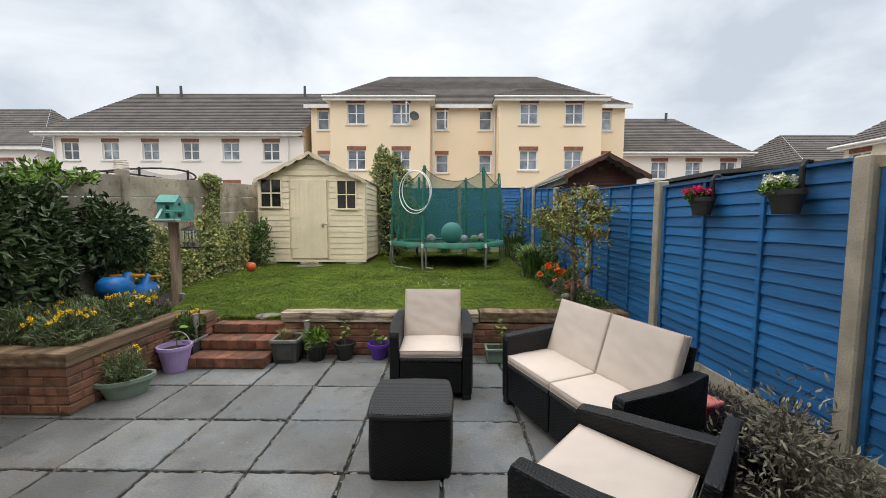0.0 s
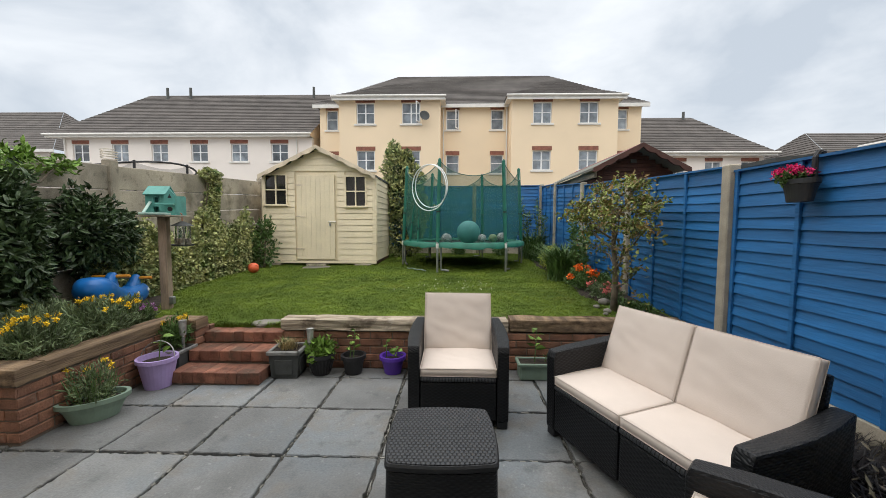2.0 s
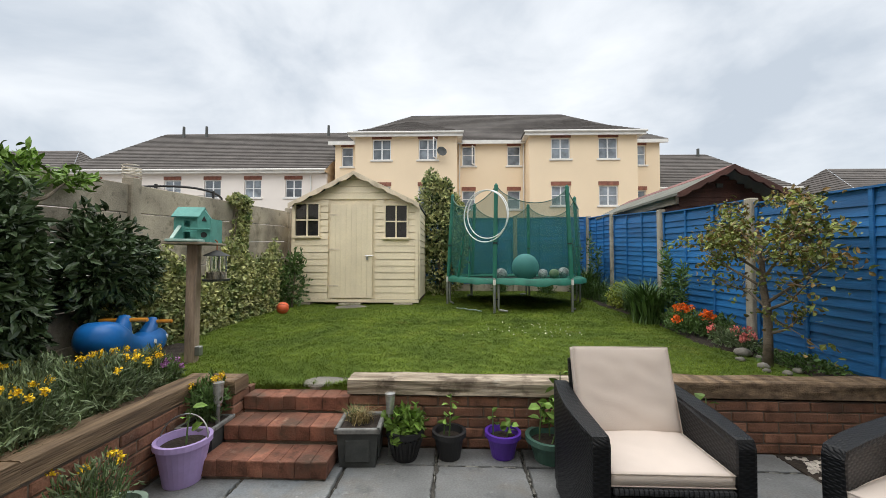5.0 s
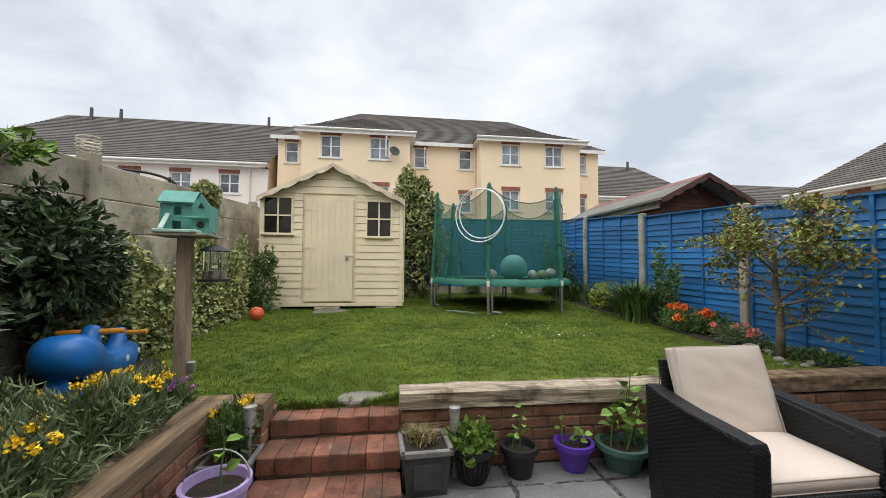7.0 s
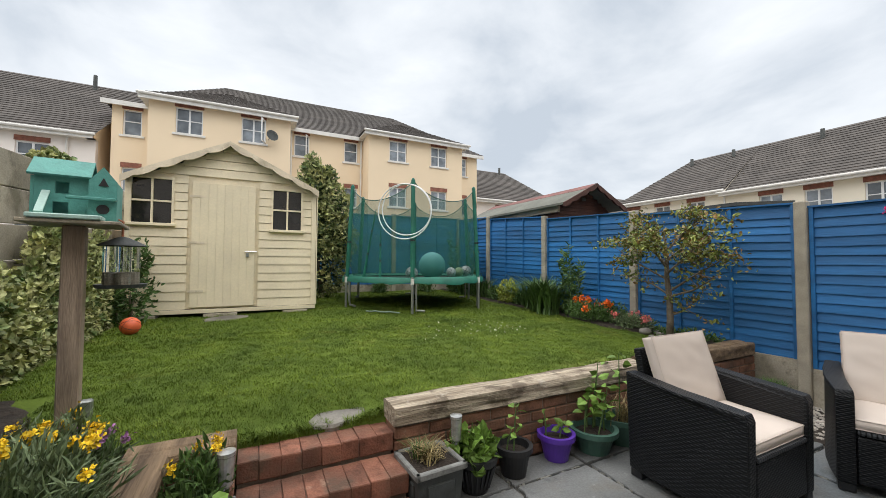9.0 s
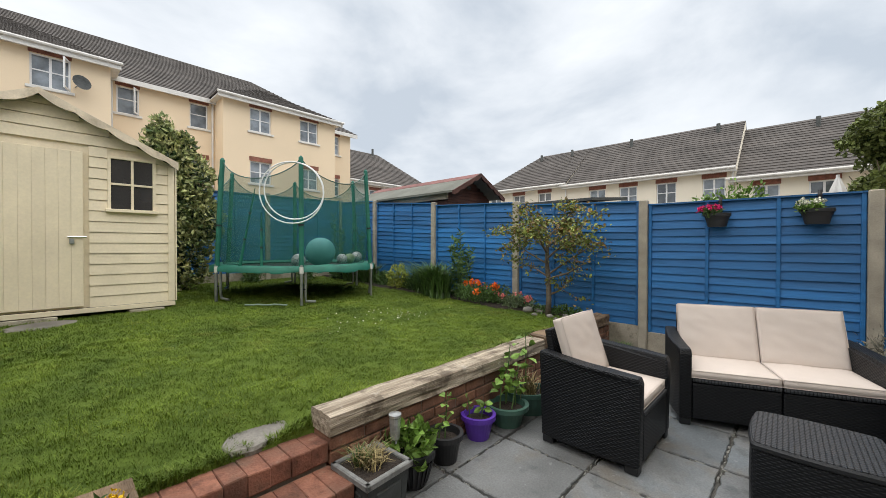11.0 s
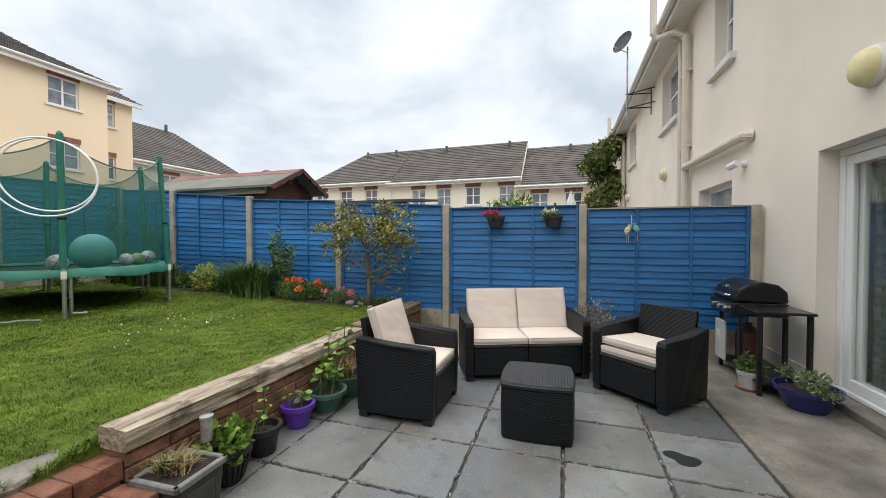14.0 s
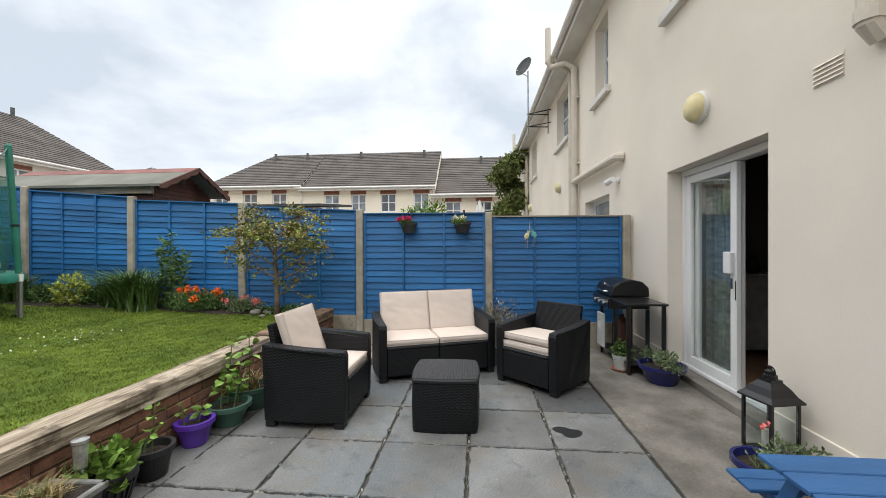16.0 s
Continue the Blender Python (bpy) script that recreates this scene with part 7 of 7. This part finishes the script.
part("roof", prism([(-0.055, 0.228), (0.045, 0.325), (0.17, 0.21), (0.17, 0.222), (0.045, 0.338), (-0.062, 0.238)], "x", -0.205, 0.075), TEAL, bt).location.z = H0 + 0.021
part("ledge", box(-0.17, 0.15, -0.20, -0.072, H0 + 0.022, H0 + 0.046, 0.005), PALETEAL, bt, "pale washed teal feeding ledge")
part("balcony", box(-0.03, 0.20, -0.11, -0.072, H0 + 0.135, H0 + 0.15, 0.003), TEAL, bt)
part("ramp", turned(box(-0.018, 0.018, 0, 0.17, 0, 0.008), pose(-0.125, -0.16, H0 + 0.05, 45)), PALETEAL, bt)
for o in bt.children:
    if o.name.split('.')[0] not in ('post', 'solar_clip'):
        o.scale.x = 0.86
fd = thing("bird_feeder", "hanging clear seed feeder with grey lid", "bird feeder", -2.10, 1.44, 1.20)
part("hook", tube([(-0.16, -0.02, 0.37), (-0.05, 0, 0.40), (0.0, 0, 0.37), (0, 0, 0.28)], 0.006, 6), TERRA, fd)
part("lid", lathe([(0, 0.29), (0.03, 0.28), (0.10, 0.245), (0.115, 0.235), (0.10, 0.232), (0, 0.24)], 20), POTGREY, fd)
for a in range(4):
    x, y = 0.05 * math.cos(a * 1.57 + 0.4), 0.05 * math.sin(a * 1.57 + 0.4)
    tb = part("tube", turned(lathe([(0.034, 0.02), (0.034, 0.232)], 14), pose(x, y, 0)), PANEGLASS, fd)
    part("seed", turned(lathe([(0, 0.015), (0.031, 0.015), (0.031, 0.085), (0, 0.09)], 12), pose(x, y, 0)), OLDWOOD, fd)
part("tray", lathe([(0, 0), (0.11, 0.0), (0.12, 0.02), (0.11, 0.018), (0, 0.012)], 20), POTGREY, fd)

# ---- blue rocking toy ----
ty = thing("rocking_toy", "blue plastic ride-on rocker with orange handles", "toy")
ty.matrix_basis = pose(-2.78, 1.23, 0.475, 0, 11, 104)
# stations along the body: place, half width, half height, height of the middle
ST = ((-0.53, 0.02, 0.02, 0.23), (-0.51, 0.09, 0.075, 0.23), (-0.44, 0.145, 0.125, 0.225), (-0.33, 0.165, 0.14, 0.22), (-0.22, 0.15, 0.125, 0.205), (-0.12, 0.125, 0.11, 0.18),
      (0.02, 0.115, 0.095, 0.155), (0.14, 0.115, 0.095, 0.155), (0.27, 0.13, 0.115, 0.175), (0.37, 0.135, 0.13, 0.20), (0.45, 0.12, 0.115, 0.215), (0.50, 0.07, 0.07, 0.215), (0.52, 0.015, 0.015, 0.215))
bm = bmesh.new()
rings = []
for x, hw_, hh_, mz in ST:
    rings.append([bm.verts.new((x, hw_ * math.copysign(abs(math.cos(a)) ** 0.8, math.cos(a)), mz + hh_ * math.copysign(abs(math.sin(a)) ** 0.8, math.sin(a)))) for a in [2 * math.pi * k / 20 for k in range(20)]])
for a, b_ in zip(rings, rings[1:]):
    for k in range(20):
        bm.faces.new((a[k], b_[k], b_[(k + 1) % 20], a[(k + 1) % 20]))
bm.faces.new(rings[0])
bm.faces.new(rings[-1][::-1])
bmesh.ops.recalc_face_normals(bm, faces=bm.faces[:])
part("body", bm, TOYBLUE, ty, smooth=True)
for x, z0 in ((-0.12, 0.215), (0.33, 0.22)):
    sec = [(math.cos(2 * math.pi * k / 14), math.sin(2 * math.pi * k / 14)) for k in range(14)]
    bm = bmesh.new()
    rings = [[bm.verts.new((x + dx + u * rx_, v * ry_, zz)) for u, v in sec] for zz, rx_, ry_, dx in ((z0, 0.13, 0.085, 0.0), (z0 + 0.07, 0.095, 0.075, 0.01), (z0 + 0.13, 0.062, 0.06, 0.025), (z0 + 0.18, 0.045, 0.052, 0.035), (z0 + 0.205, 0.032, 0.04, 0.038), (z0 + 0.213, 0.012, 0.015, 0.038))]
    for a, b_ in zip(rings, rings[1:]):
        for k in range(14):
            bm.faces.new((a[k], a[(k + 1) % 14], b_[(k + 1) % 14], b_[k]))
    bm.faces.new(rings[-1])
    part("upright", bm, TOYBLUE, ty, smooth=True)
    part("handle", tube([(x + 0.033, -0.185, z0 + 0.165), (x + 0.033, -0.18, z0 + 0.165), (x + 0.033, 0.18, z0 + 0.165), (x + 0.033, 0.185, z0 + 0.165)], [0.014, 0.019, 0.019, 0.014], 12), TOYORANGE, ty)
part("eye", turned(lathe([(0, 0), (0.022, 0), (0.018, 0.006), (0, 0.007)], 14), pose(0.43, -0.122, 0.245, 90)), PVC, ty)
part("badge", turned(lathe([(0, 0), (0.026, 0), (0.024, 0.005), (0, 0.006)], 16), pose(0.22, -0.122, 0.19, 90)), PVC, ty)
part("rocker", tube([(-0.42, 0, 0.05), (-0.25, 0, -0.01), (0.0, 0, 0.0), (0.25, 0, 0.05), (0.42, 0, 0.11)], 0.06, 12), TOYBLUE, ty)

# ---- by the patio door ----
pot("white_pot", "small white pot with green plant on a saucer", 2.42, -2.93, 0.012, 0.075, 0.095, 0.16, WHITEPOT, rim=0.006)
sau = part("saucer", lathe([(0, 0), (0.10, 0.0), (0.115, 0.02), (0.108, 0.02), (0.095, 0.008), (0, 0.008)], 24), TERRA)
sau.matrix_basis = pose(2.42, -2.93, -0.004)
tagged(sau, "terracotta saucer under the white pot", "saucer")
gpz = plant("pot_plant", "small green leafy plant in a white pot", "plant", 2.42, -2.93, 0.13)
shrub(gpz, [((0, 0, 0.08), (0.13, 0.13, 0.11))], 5200, 0.055, 0.022, L_MID, 0.5, 0.2)
pot("blue_bowl", "wide cobalt blue bowl with a spreading plant", 2.05, -3.20, -0.004, 0.135, 0.22, 0.19, COBALT, rim=0.012, n=36)
az = plant("spreading_plant", "spreading woody plant with small dull leaves", "plant", 2.07, -3.20, 0.155)
shrub(az, [((0.12, -0.02, 0.08), (0.10, 0.14, 0.06)), ((-0.15, 0.03, 0.11), (0.17, 0.12, 0.09)), ((-0.28, 0.02, 0.08), (0.12, 0.09, 0.07)), ((0.2, 0.05, 0.09), (0.08, 0.08, 0.06))], 4200, 0.04, 0.018, L_GREY, 0.3, 0.3, floor=0.0)
pot("blue_bowl", "cobalt blue bowl with a red-flowering plant by the lantern", 0.35, -3.0, -0.004, 0.09, 0.16, 0.13, COBALT, rim=0.012, n=36)
az2 = plant("red_flower_plant", "small-leaved plant with a few red flowers", "plant", 0.38, -3.04, 0.10)
shrub(az2, [((-0.04, -0.04, 0.09), (0.12, 0.13, 0.09)), ((-0.10, 0.08, 0.06), (0.09, 0.09, 0.07)), ((-0.10, -0.17, 0.10), (0.10, 0.08, 0.08))], 3200, 0.042, 0.016, L_GREY, 0.3, 0.3, floor=0.0)
leaves("bloom_cluster", np.array([(0.05, -0.02, 0.19)]) + prng.normal(size=(9, 3)) * 0.015, 0.028, 0.024, F_CORAL, az2, prng)

ln = thing("garden_lantern", "black metal lantern with a cream candle", "lantern", 0.665, -3.255, -0.004, 12)
ln.scale = (1, 1, 1.06)
LS = 0.108
part("base", box(-LS, LS, -LS, LS, 0, 0.03, 0.005), BLACKMETAL, ln)
for sx in (-1, 1):
    for sy in (-1, 1):
        part("post", box(sx * LS - (0.018 if sx > 0 else 0), sx * LS + (0.018 if sx < 0 else 0), sy * LS - (0.018 if sy > 0 else 0), sy * LS + (0.018 if sy < 0 else 0), 0.031, 0.36), BLACKMETAL, ln)
for a in range(4):
    g = part("pane", box(-LS + 0.02, LS - 0.02, -LS + 0.006, -LS + 0.009, 0.032, 0.358), PANEGLASS, ln)
    g.matrix_basis = pose(0, 0, 0, 0, 0, a * 90)
q4 = lambda h: [(h, h), (-h, h), (-h, -h), (h, -h)]
part("roof", loft([(q4(LS + 0.018), 1, 0.361), (q4(LS + 0.018), 1, 0.372), (q4(LS - 0.01), 1, 0.40), (q4(0.075), 1, 0.44), (q4(0.045), 1, 0.475), (q4(0.045), 1, 0.49)]), BLACKMETAL, ln)
part("chimney", lathe([(0.04, 0.49), (0.04, 0.515), (0.028, 0.518), (0.028, 0.54), (0.012, 0.55), (0.012, 0.57), (0, 0.572)], 16), BLACKMETAL, ln)
part("ring", tube([(0.035 * math.cos(radians(a)), 0, 0.535 + 0.035 * math.sin(radians(a))) for a in range(0, 361, 20)], 0.004, 5, close=False), BLACKMETAL, ln)
part("candle", lathe([(0, 0.031), (0.045, 0.031), (0.045, 0.155), (0.03, 0.15), (0, 0.148)], 20), WHITEWALL, ln, "cream pillar candle")

# ---- child's picnic table ----
pt = thing("picnic_table", "bright blue wooden child's picnic table with benches", "picnic table", -0.62, -2.92, 0, 0)
for i in range(5):
    x = -0.34 + i * 0.137
    part("top_board", box(x, x + 0.13, -0.40, 0.40, 0.472, 0.494, 0.004), BENCHBLUE, pt)
for s in (-1, 1):
    for i in range(2):
        x = s * 0.50 + (i - 1) * 0.09
        part("bench_board", box(x, x + 0.084, -0.38, 0.38, 0.268, 0.288, 0.004), BENCHBLUE, pt)
for y in (-0.28, 0.25):
    part("cross_beam", box(-0.57, 0.57, y, y + 0.03, 0.21, 0.267, 0.004), BENCHBLUE, pt)
    part("top_beam", box(-0.31, 0.31, y, y + 0.03, 0.42, 0.471, 0.004), BENCHBLUE, pt)
    for s in (-1, 1):
        o = part("leg", prism([(s * 0.20, 0.471), (s * 0.27, 0.471), (s * 0.50, 0.0), (s * 0.43, 0.0)], "y", y + 0.031, y + 0.056), BENCHBLUE, pt)

# ---- beyond the fences ----
ft = plant("garden_tree", "tall dark leafy tree behind the house row", "tree", 15.0, -2.85, -0.1)
part("trunk", tube([(0, 0, 0), (0.05, 0.05, 1.6), (0.0, 0.1, 3.2)], [0.16, 0.12, 0.05], 10), BARK, ft)
for k in range(7):
    a = k * 0.9
    part("limb", tube([(0.03, 0.05, 1.5 + 0.2 * k), (0.5 * math.cos(a), 0.5 * math.sin(a), 2.4 + 0.25 * k), (0.9 * math.cos(a), 0.9 * math.sin(a), 3.0 + 0.3 * k)], [0.05, 0.03, 0.01], 6), BARK, ft)
cs = [clump(prng, 900, (math.cos(k * 1.3) * 0.5, math.sin(k * 1.3) * 0.5, 2.5 + 0.36 * k), (0.7, 0.62, 0.5), 0.3)[0] for k in range(9)]
leaves("leaves", np.concatenate(cs), 0.17, 0.10, L_FAR, ft, prng, up=0.1)
bsh = plant("garden_bush", "round light green bush behind the fence", "shrub", 7.6, 0.1, -0.1)
shrub(bsh, [((0, 0, 1.5), (0.6, 0.5, 1.15)), ((0.1, 0.35, 1.9), (0.45, 0.4, 0.6)), ((-0.1, -0.35, 2.0), (0.4, 0.35, 0.62))], 2600, 0.10, 0.045, L_BRIGHT, 0.2, 0.5)
gsh = thing("grey_shed_roof", "low grey shed roof behind the fence", "shed", 5.6, 2.72, 0)
part("wall", box(-0.7, 0.9, -0.95, 0.95, -0.1, 2.19), OLDWOOD, gsh)
part("roof", prism([(-0.8, 2.2), (1.0, 2.37), (1.0, 2.42), (-0.8, 2.25)], "y", -1.05, 1.05), POTGREY, gsh)
ntm = thing("neighbour_trampoline", "neighbour's sagging trampoline frame showing above the concrete wall", "trampoline", -4.65, 4.0, 0)
NR = 0.80


def ntop(a):
    return 2.47 + 0.05 * math.cos(radians(a * 2 + 40))


part("rim", tube([(NR * math.cos(radians(a)), NR * math.sin(radians(a)), ntop(a)) for a in range(0, 361, 12)], 0.018, 6, close=False), POTBLACK, ntm)
for a in range(0, 360, 60):
    x, y = NR * math.cos(radians(a)), NR * math.sin(radians(a))
    part("pole", tube([(x, y, -0.1), (x, y, ntop(a) + 0.03)], 0.02, 6), POTBLACK, ntm)
bm = bmesh.new()
prev = None
for a in range(0, 361, 12):
    cur = [bm.verts.new((NR * math.cos(radians(a)), NR * math.sin(radians(a)), zz)) for zz in (0.9, ntop(a) - 0.12 * abs(math.sin(radians(a * 3))))]
    if prev:
        bm.faces.new((prev[0], cur[0], cur[1], prev[1]))
    prev = cur
part("net", bm, netmat("grey_net", (0.03, 0.03, 0.03), 0.4), ntm)

pu = thing("closed_parasol", "folded white parasol in the garden beyond the fence", "parasol", 6.0, -1.33, -0.08)
part("pole", tube([(0, 0, 0), (0, 0, 2.5)], 0.02, 8), WPAINT, pu)
bm = bmesh.new()
rings = []
for zz, r in ((1.2, 0.13), (1.6, 0.17), (2.0, 0.14), (2.3, 0.07), (2.48, 0.012)):
    rings.append([bm.verts.new((r * (1 + 0.22 * (k % 2)) * math.cos(2 * math.pi * k / 16), r * (1 + 0.22 * (k % 2)) * math.sin(2 * math.pi * k / 16), zz)) for k in range(16)])
for a, b_ in zip(rings, rings[1:]):
    for k in range(16):
        bm.faces.new((a[k], a[(k + 1) % 16], b_[(k + 1) % 16], b_[k]))
part("canopy", bm, WPAINT, pu)
hose = part("garden_hose", tube([(0.15 + 0.012 * k, 4.55 - 0.04 * math.sin(k * 0.45) - 0.012 * k, lawn_z(4.5) + 0.022) for k in range(34)], 0.012, 6), PALEGREEN)
tagged(hose, "pale hose lying on the grass by the trampoline", "hose")

# cable coil on the wall post
cc = part("cable_coil", tube([(0.055 * math.cos(radians(a)) * 1.4, 0.09 * math.sin(radians(a)), 0.001 * a / 12) for a in range(0, 1441, 24)], 0.006, 5), PIPE)
cc.matrix_basis = pose(CWX, 1.8, cw_top(1.8) + 0.08)
tagged(cc, "coil of pale cable on the wall post", "cable")

# wet patch on the slabs
wp = []
for i in range(28):
    a = 2 * math.pi * i / 28
    r = 0.085 * (1 + 0.28 * math.sin(2 * a + 0.6) + 0.16 * math.sin(3 * a))
    wp.append((r * math.cos(a) * 0.9, r * math.sin(a) * 1.15))
wbm = bmesh.new()
wbm.faces.new([wbm.verts.new((x, y, 0)) for x, y in wp])
wet = part("wet_patch", wbm, WET)
wet.matrix_basis = pose(0.86, -1.97, 0.0045, 0, 0, 20)
tagged(wet, "dark wet stain on a grey slab", "stain", kind="structure")


# ---- paving slabs ----
def slab_mesh(w, d, seed):
    r = random.Random(seed)
    b = bmesh.new()
    n = 18
    top, low = [], []
    edge = []
    for s in range(4):
        for i in range(n):
            t = i / n
            u, v = ((-0.5 + t, -0.5), (0.5, -0.5 + t), (0.5 - t, 0.5), (-0.5, 0.5 - t))[s]
            j = 0.016 * abs(noise.noise((u * 8 + seed * 3.1, v * 8, seed))) + r.uniform(-0.001, 0.005)
            edge.append((u * w - j * (1 if u > 0 else -1) * 1.2, v * d - j * (1 if v > 0 else -1) * 1.2))
    A = [b.verts.new((x * 0.985, y * 0.985, 0.0)) for x, y in edge]
    B = [b.verts.new((x, y, -0.006)) for x, y in edge]
    C = [b.verts.new((x, y, -0.05)) for x, y in edge]
    b.faces.new(A)
    m = len(edge)
    for P, Q in ((B, A), (C, B)):
        for k in range(m):
            b.faces.new((P[k], P[(k + 1) % m], Q[(k + 1) % m], Q[k]))
    me = bpy.data.meshes.new("slab")
    b.to_mesh(me)
    b.free()
    me.materials.append(SLAB)
    return me


patio = thing("patio", "grey square concrete slabs with dark cracked joints", "patio", kind="structure")
SL = [slab_mesh(S - 0.012, S - 0.012, k) for k in range(6)]
srng = random.Random(11)
for i in range(-6, 5):
    for j in range(-4, 2):
        x0, y0 = i * S, j * S
        sx = sy = 1.0
        if j == 1:
            sy = 0.24 / S
        if i >= 4:
            continue
        if i < -3 and j >= -0.9:
            continue
        o = new("slab", srng.choice(SL))
        o.parent = patio
        cy = y0 + (S / 2 if j < 1 else 0.12)
        o.matrix_basis = pose(x0 + S / 2, cy, srng.uniform(-0.003, 0.003), srng.uniform(-0.2, 0.2), srng.uniform(-0.2, 0.2), 180 * srng.randint(0, 1) + srng.uniform(-0.25, 0.25)) @ Matrix.Diagonal((sx, sy, 1, 1))

# bits of broken mortar standing in the joints
jr = random.Random(5)
jv, jf = [], []


def crumb(x, y, lx, ly, z):
    o = len(jv)
    for sx_, sy_ in ((-1, -1), (1, -1), (1, 1), (-1, 1)):
        jv.append((x + sx_ * lx * jr.uniform(0.4, 1), y + sy_ * ly * jr.uniform(0.4, 1), -0.03))
    for sx_, sy_ in ((-1, -1), (1, -1), (1, 1), (-1, 1)):
        jv.append((x + sx_ * lx * jr.uniform(0.2, 0.9), y + sy_ * ly * jr.uniform(0.2, 0.9), z + jr.uniform(-0.004, 0.004)))
    for f in ((4, 5, 6, 7), (0, 1, 5, 4), (1, 2, 6, 5), (2, 3, 7, 6), (3, 0, 4, 7)):
        jf.append([o + k for k in f])


for i in range(-3, 5):
    y = -2.44
    while y < 0.85:
        if jr.random() < 0.62:
            crumb(i * S + jr.uniform(-0.006, 0.006), y, jr.uniform(0.004, 0.012), jr.uniform(0.012, 0.045), -0.004)
        y += jr.uniform(0.03, 0.09)
for j in range(-3, 2):
    x = -1.8
    while x < 2.4:
        if jr.random() < 0.6:
            crumb(x, j * S + jr.uniform(-0.006, 0.006), jr.uniform(0.012, 0.045), jr.uniform(0.004, 0.012), -0.004)
        x += jr.uniform(0.03, 0.09)
CRUMB = mat("broken_mortar", (0.22, 0.215, 0.19), 0.95, 0.4, 20, 0.2, 90, 0.4, island=0.35)
mb = raw("broken_mortar", jv, jf, CRUMB)
tagged(mb, "crumbling grey mortar in the slab joints", "mortar", kind="stuff")

# ---- bricks ----
brick_face(retaining_wall, (-0.67, WALL_Y), (3.36, WALL_Y), 0.0, 5, BRICK, BRICKS, seed=1)
brick_face(retaining_wall, (-0.67, WALL_Y + 0.20), (-0.67, WALL_Y + 0.0), 0.0, 5, BRICK, BRICKS, seed=2)
brick_face(brick_planter, (-3.2, PY), (PX, PY), 0.02, 5, BRICK, BRICKS, seed=3)
brick_face(brick_planter, (PX, PY), (PX, 0.75), 0.02, 5, BRICK, BRICKS, seed=4)
brick_face(brick_planter, (PX + 0.01, 0.745), (-1.50, 0.745), 0.02, 5, BRICK, BRICKS, seed=5)
brick_face(brick_planter, (-1.50, 0.745), (-1.50, 1.06), 0.02, 5, BRICK, BRICKS, seed=6)
brg = random.Random(8)
for fy, tz in STEP:
    n = 8
    for k in range(n):
        x = -1.49 + (k + 0.5) * (0.815 / n)
        o = new("brick", brg.choice(STEPS))
        o.parent = garden_steps
        o.matrix_basis = pose(x, fy + 0.117, tz - 0.052 + brg.uniform(-0.002, 0.002), 0, 0, brg.uniform(-0.8, 0.8)) @ Matrix.Diagonal((0.97, 1.05, 1.66, 1))

# ---- grass ----
grng = np.random.default_rng(21)


def turf(name, k, x0, x1, y0, y1, h, w):
    x = grng.uniform(x0, x1, k)
    y = y0 + (y1 - y0) * grng.random(k) ** 1.15
    keep = ~((x > 2.9) | ((x < -1.5) & (y < 0.99)) | ((x < -2.55) & (y < 2.0)) | ((x > SX0) & (x < SX1) & (y > 5.05)) | ((x < -2.95) & (y < 4.9)) | ((x < -2.45 - 0.25 * (y < 3.2)) & (y < 1.9)) | (((x + 0.92) / 0.13) ** 2 + ((y - 1.15) / 0.07) ** 2 < 1) | (((x + 1.75) / 0.27) ** 2 + ((y - 4.75) / 0.16) ** 2 < 1))
    x, y = x[keep], y[keep]
    z = np.array([lawn_h(a, b) for a, b in zip(x, y)])
    tuft = np.array([noise.noise((a * 9, b * 9, 3.0)) + 0.6 * noise.noise((a * 24, b * 24, 7.0)) for a, b in zip(x, y)])
    tall = np.clip(0.95 + 0.9 * tuft, 0.45, 1.9)[:, None]
    o = blades(name, np.stack([x, y, z - 0.004], 1), h * tall, w, 0.85, GRASS, lawn, grng)
    o["kind"] = "stuff"
    return o


turf("grass", 250000, -2.9, 2.92, 1.03, 3.6, 0.024, 0.0034)
turf("grass", 120000, -2.9, 2.92, 3.2, 7.5, 0.032, 0.0055)
turf("grass_tuft", 9000, -2.9, 2.92, 1.03, 4.5, 0.045, 0.0036)
turf("edge_grass", 2600, -1.5, -0.68, 1.04, 1.14, 0.05, 0.006)
turf("edge_grass", 5200, -0.68, 2.75, 1.03, 1.10, 0.06, 0.006)
# clover heads
cx = np.stack([grng.normal(1.15, 0.35, 60), grng.normal(2.75, 0.22, 60), np.zeros(60)], 1)
cx[:, 2] = lawn_z(cx[:, 1]) + 0.03
cl = leaves("clover_blooms", cx, 0.018, 0.016, F_WHITE, lawn, grng)
cl["kind"] = "stuff"
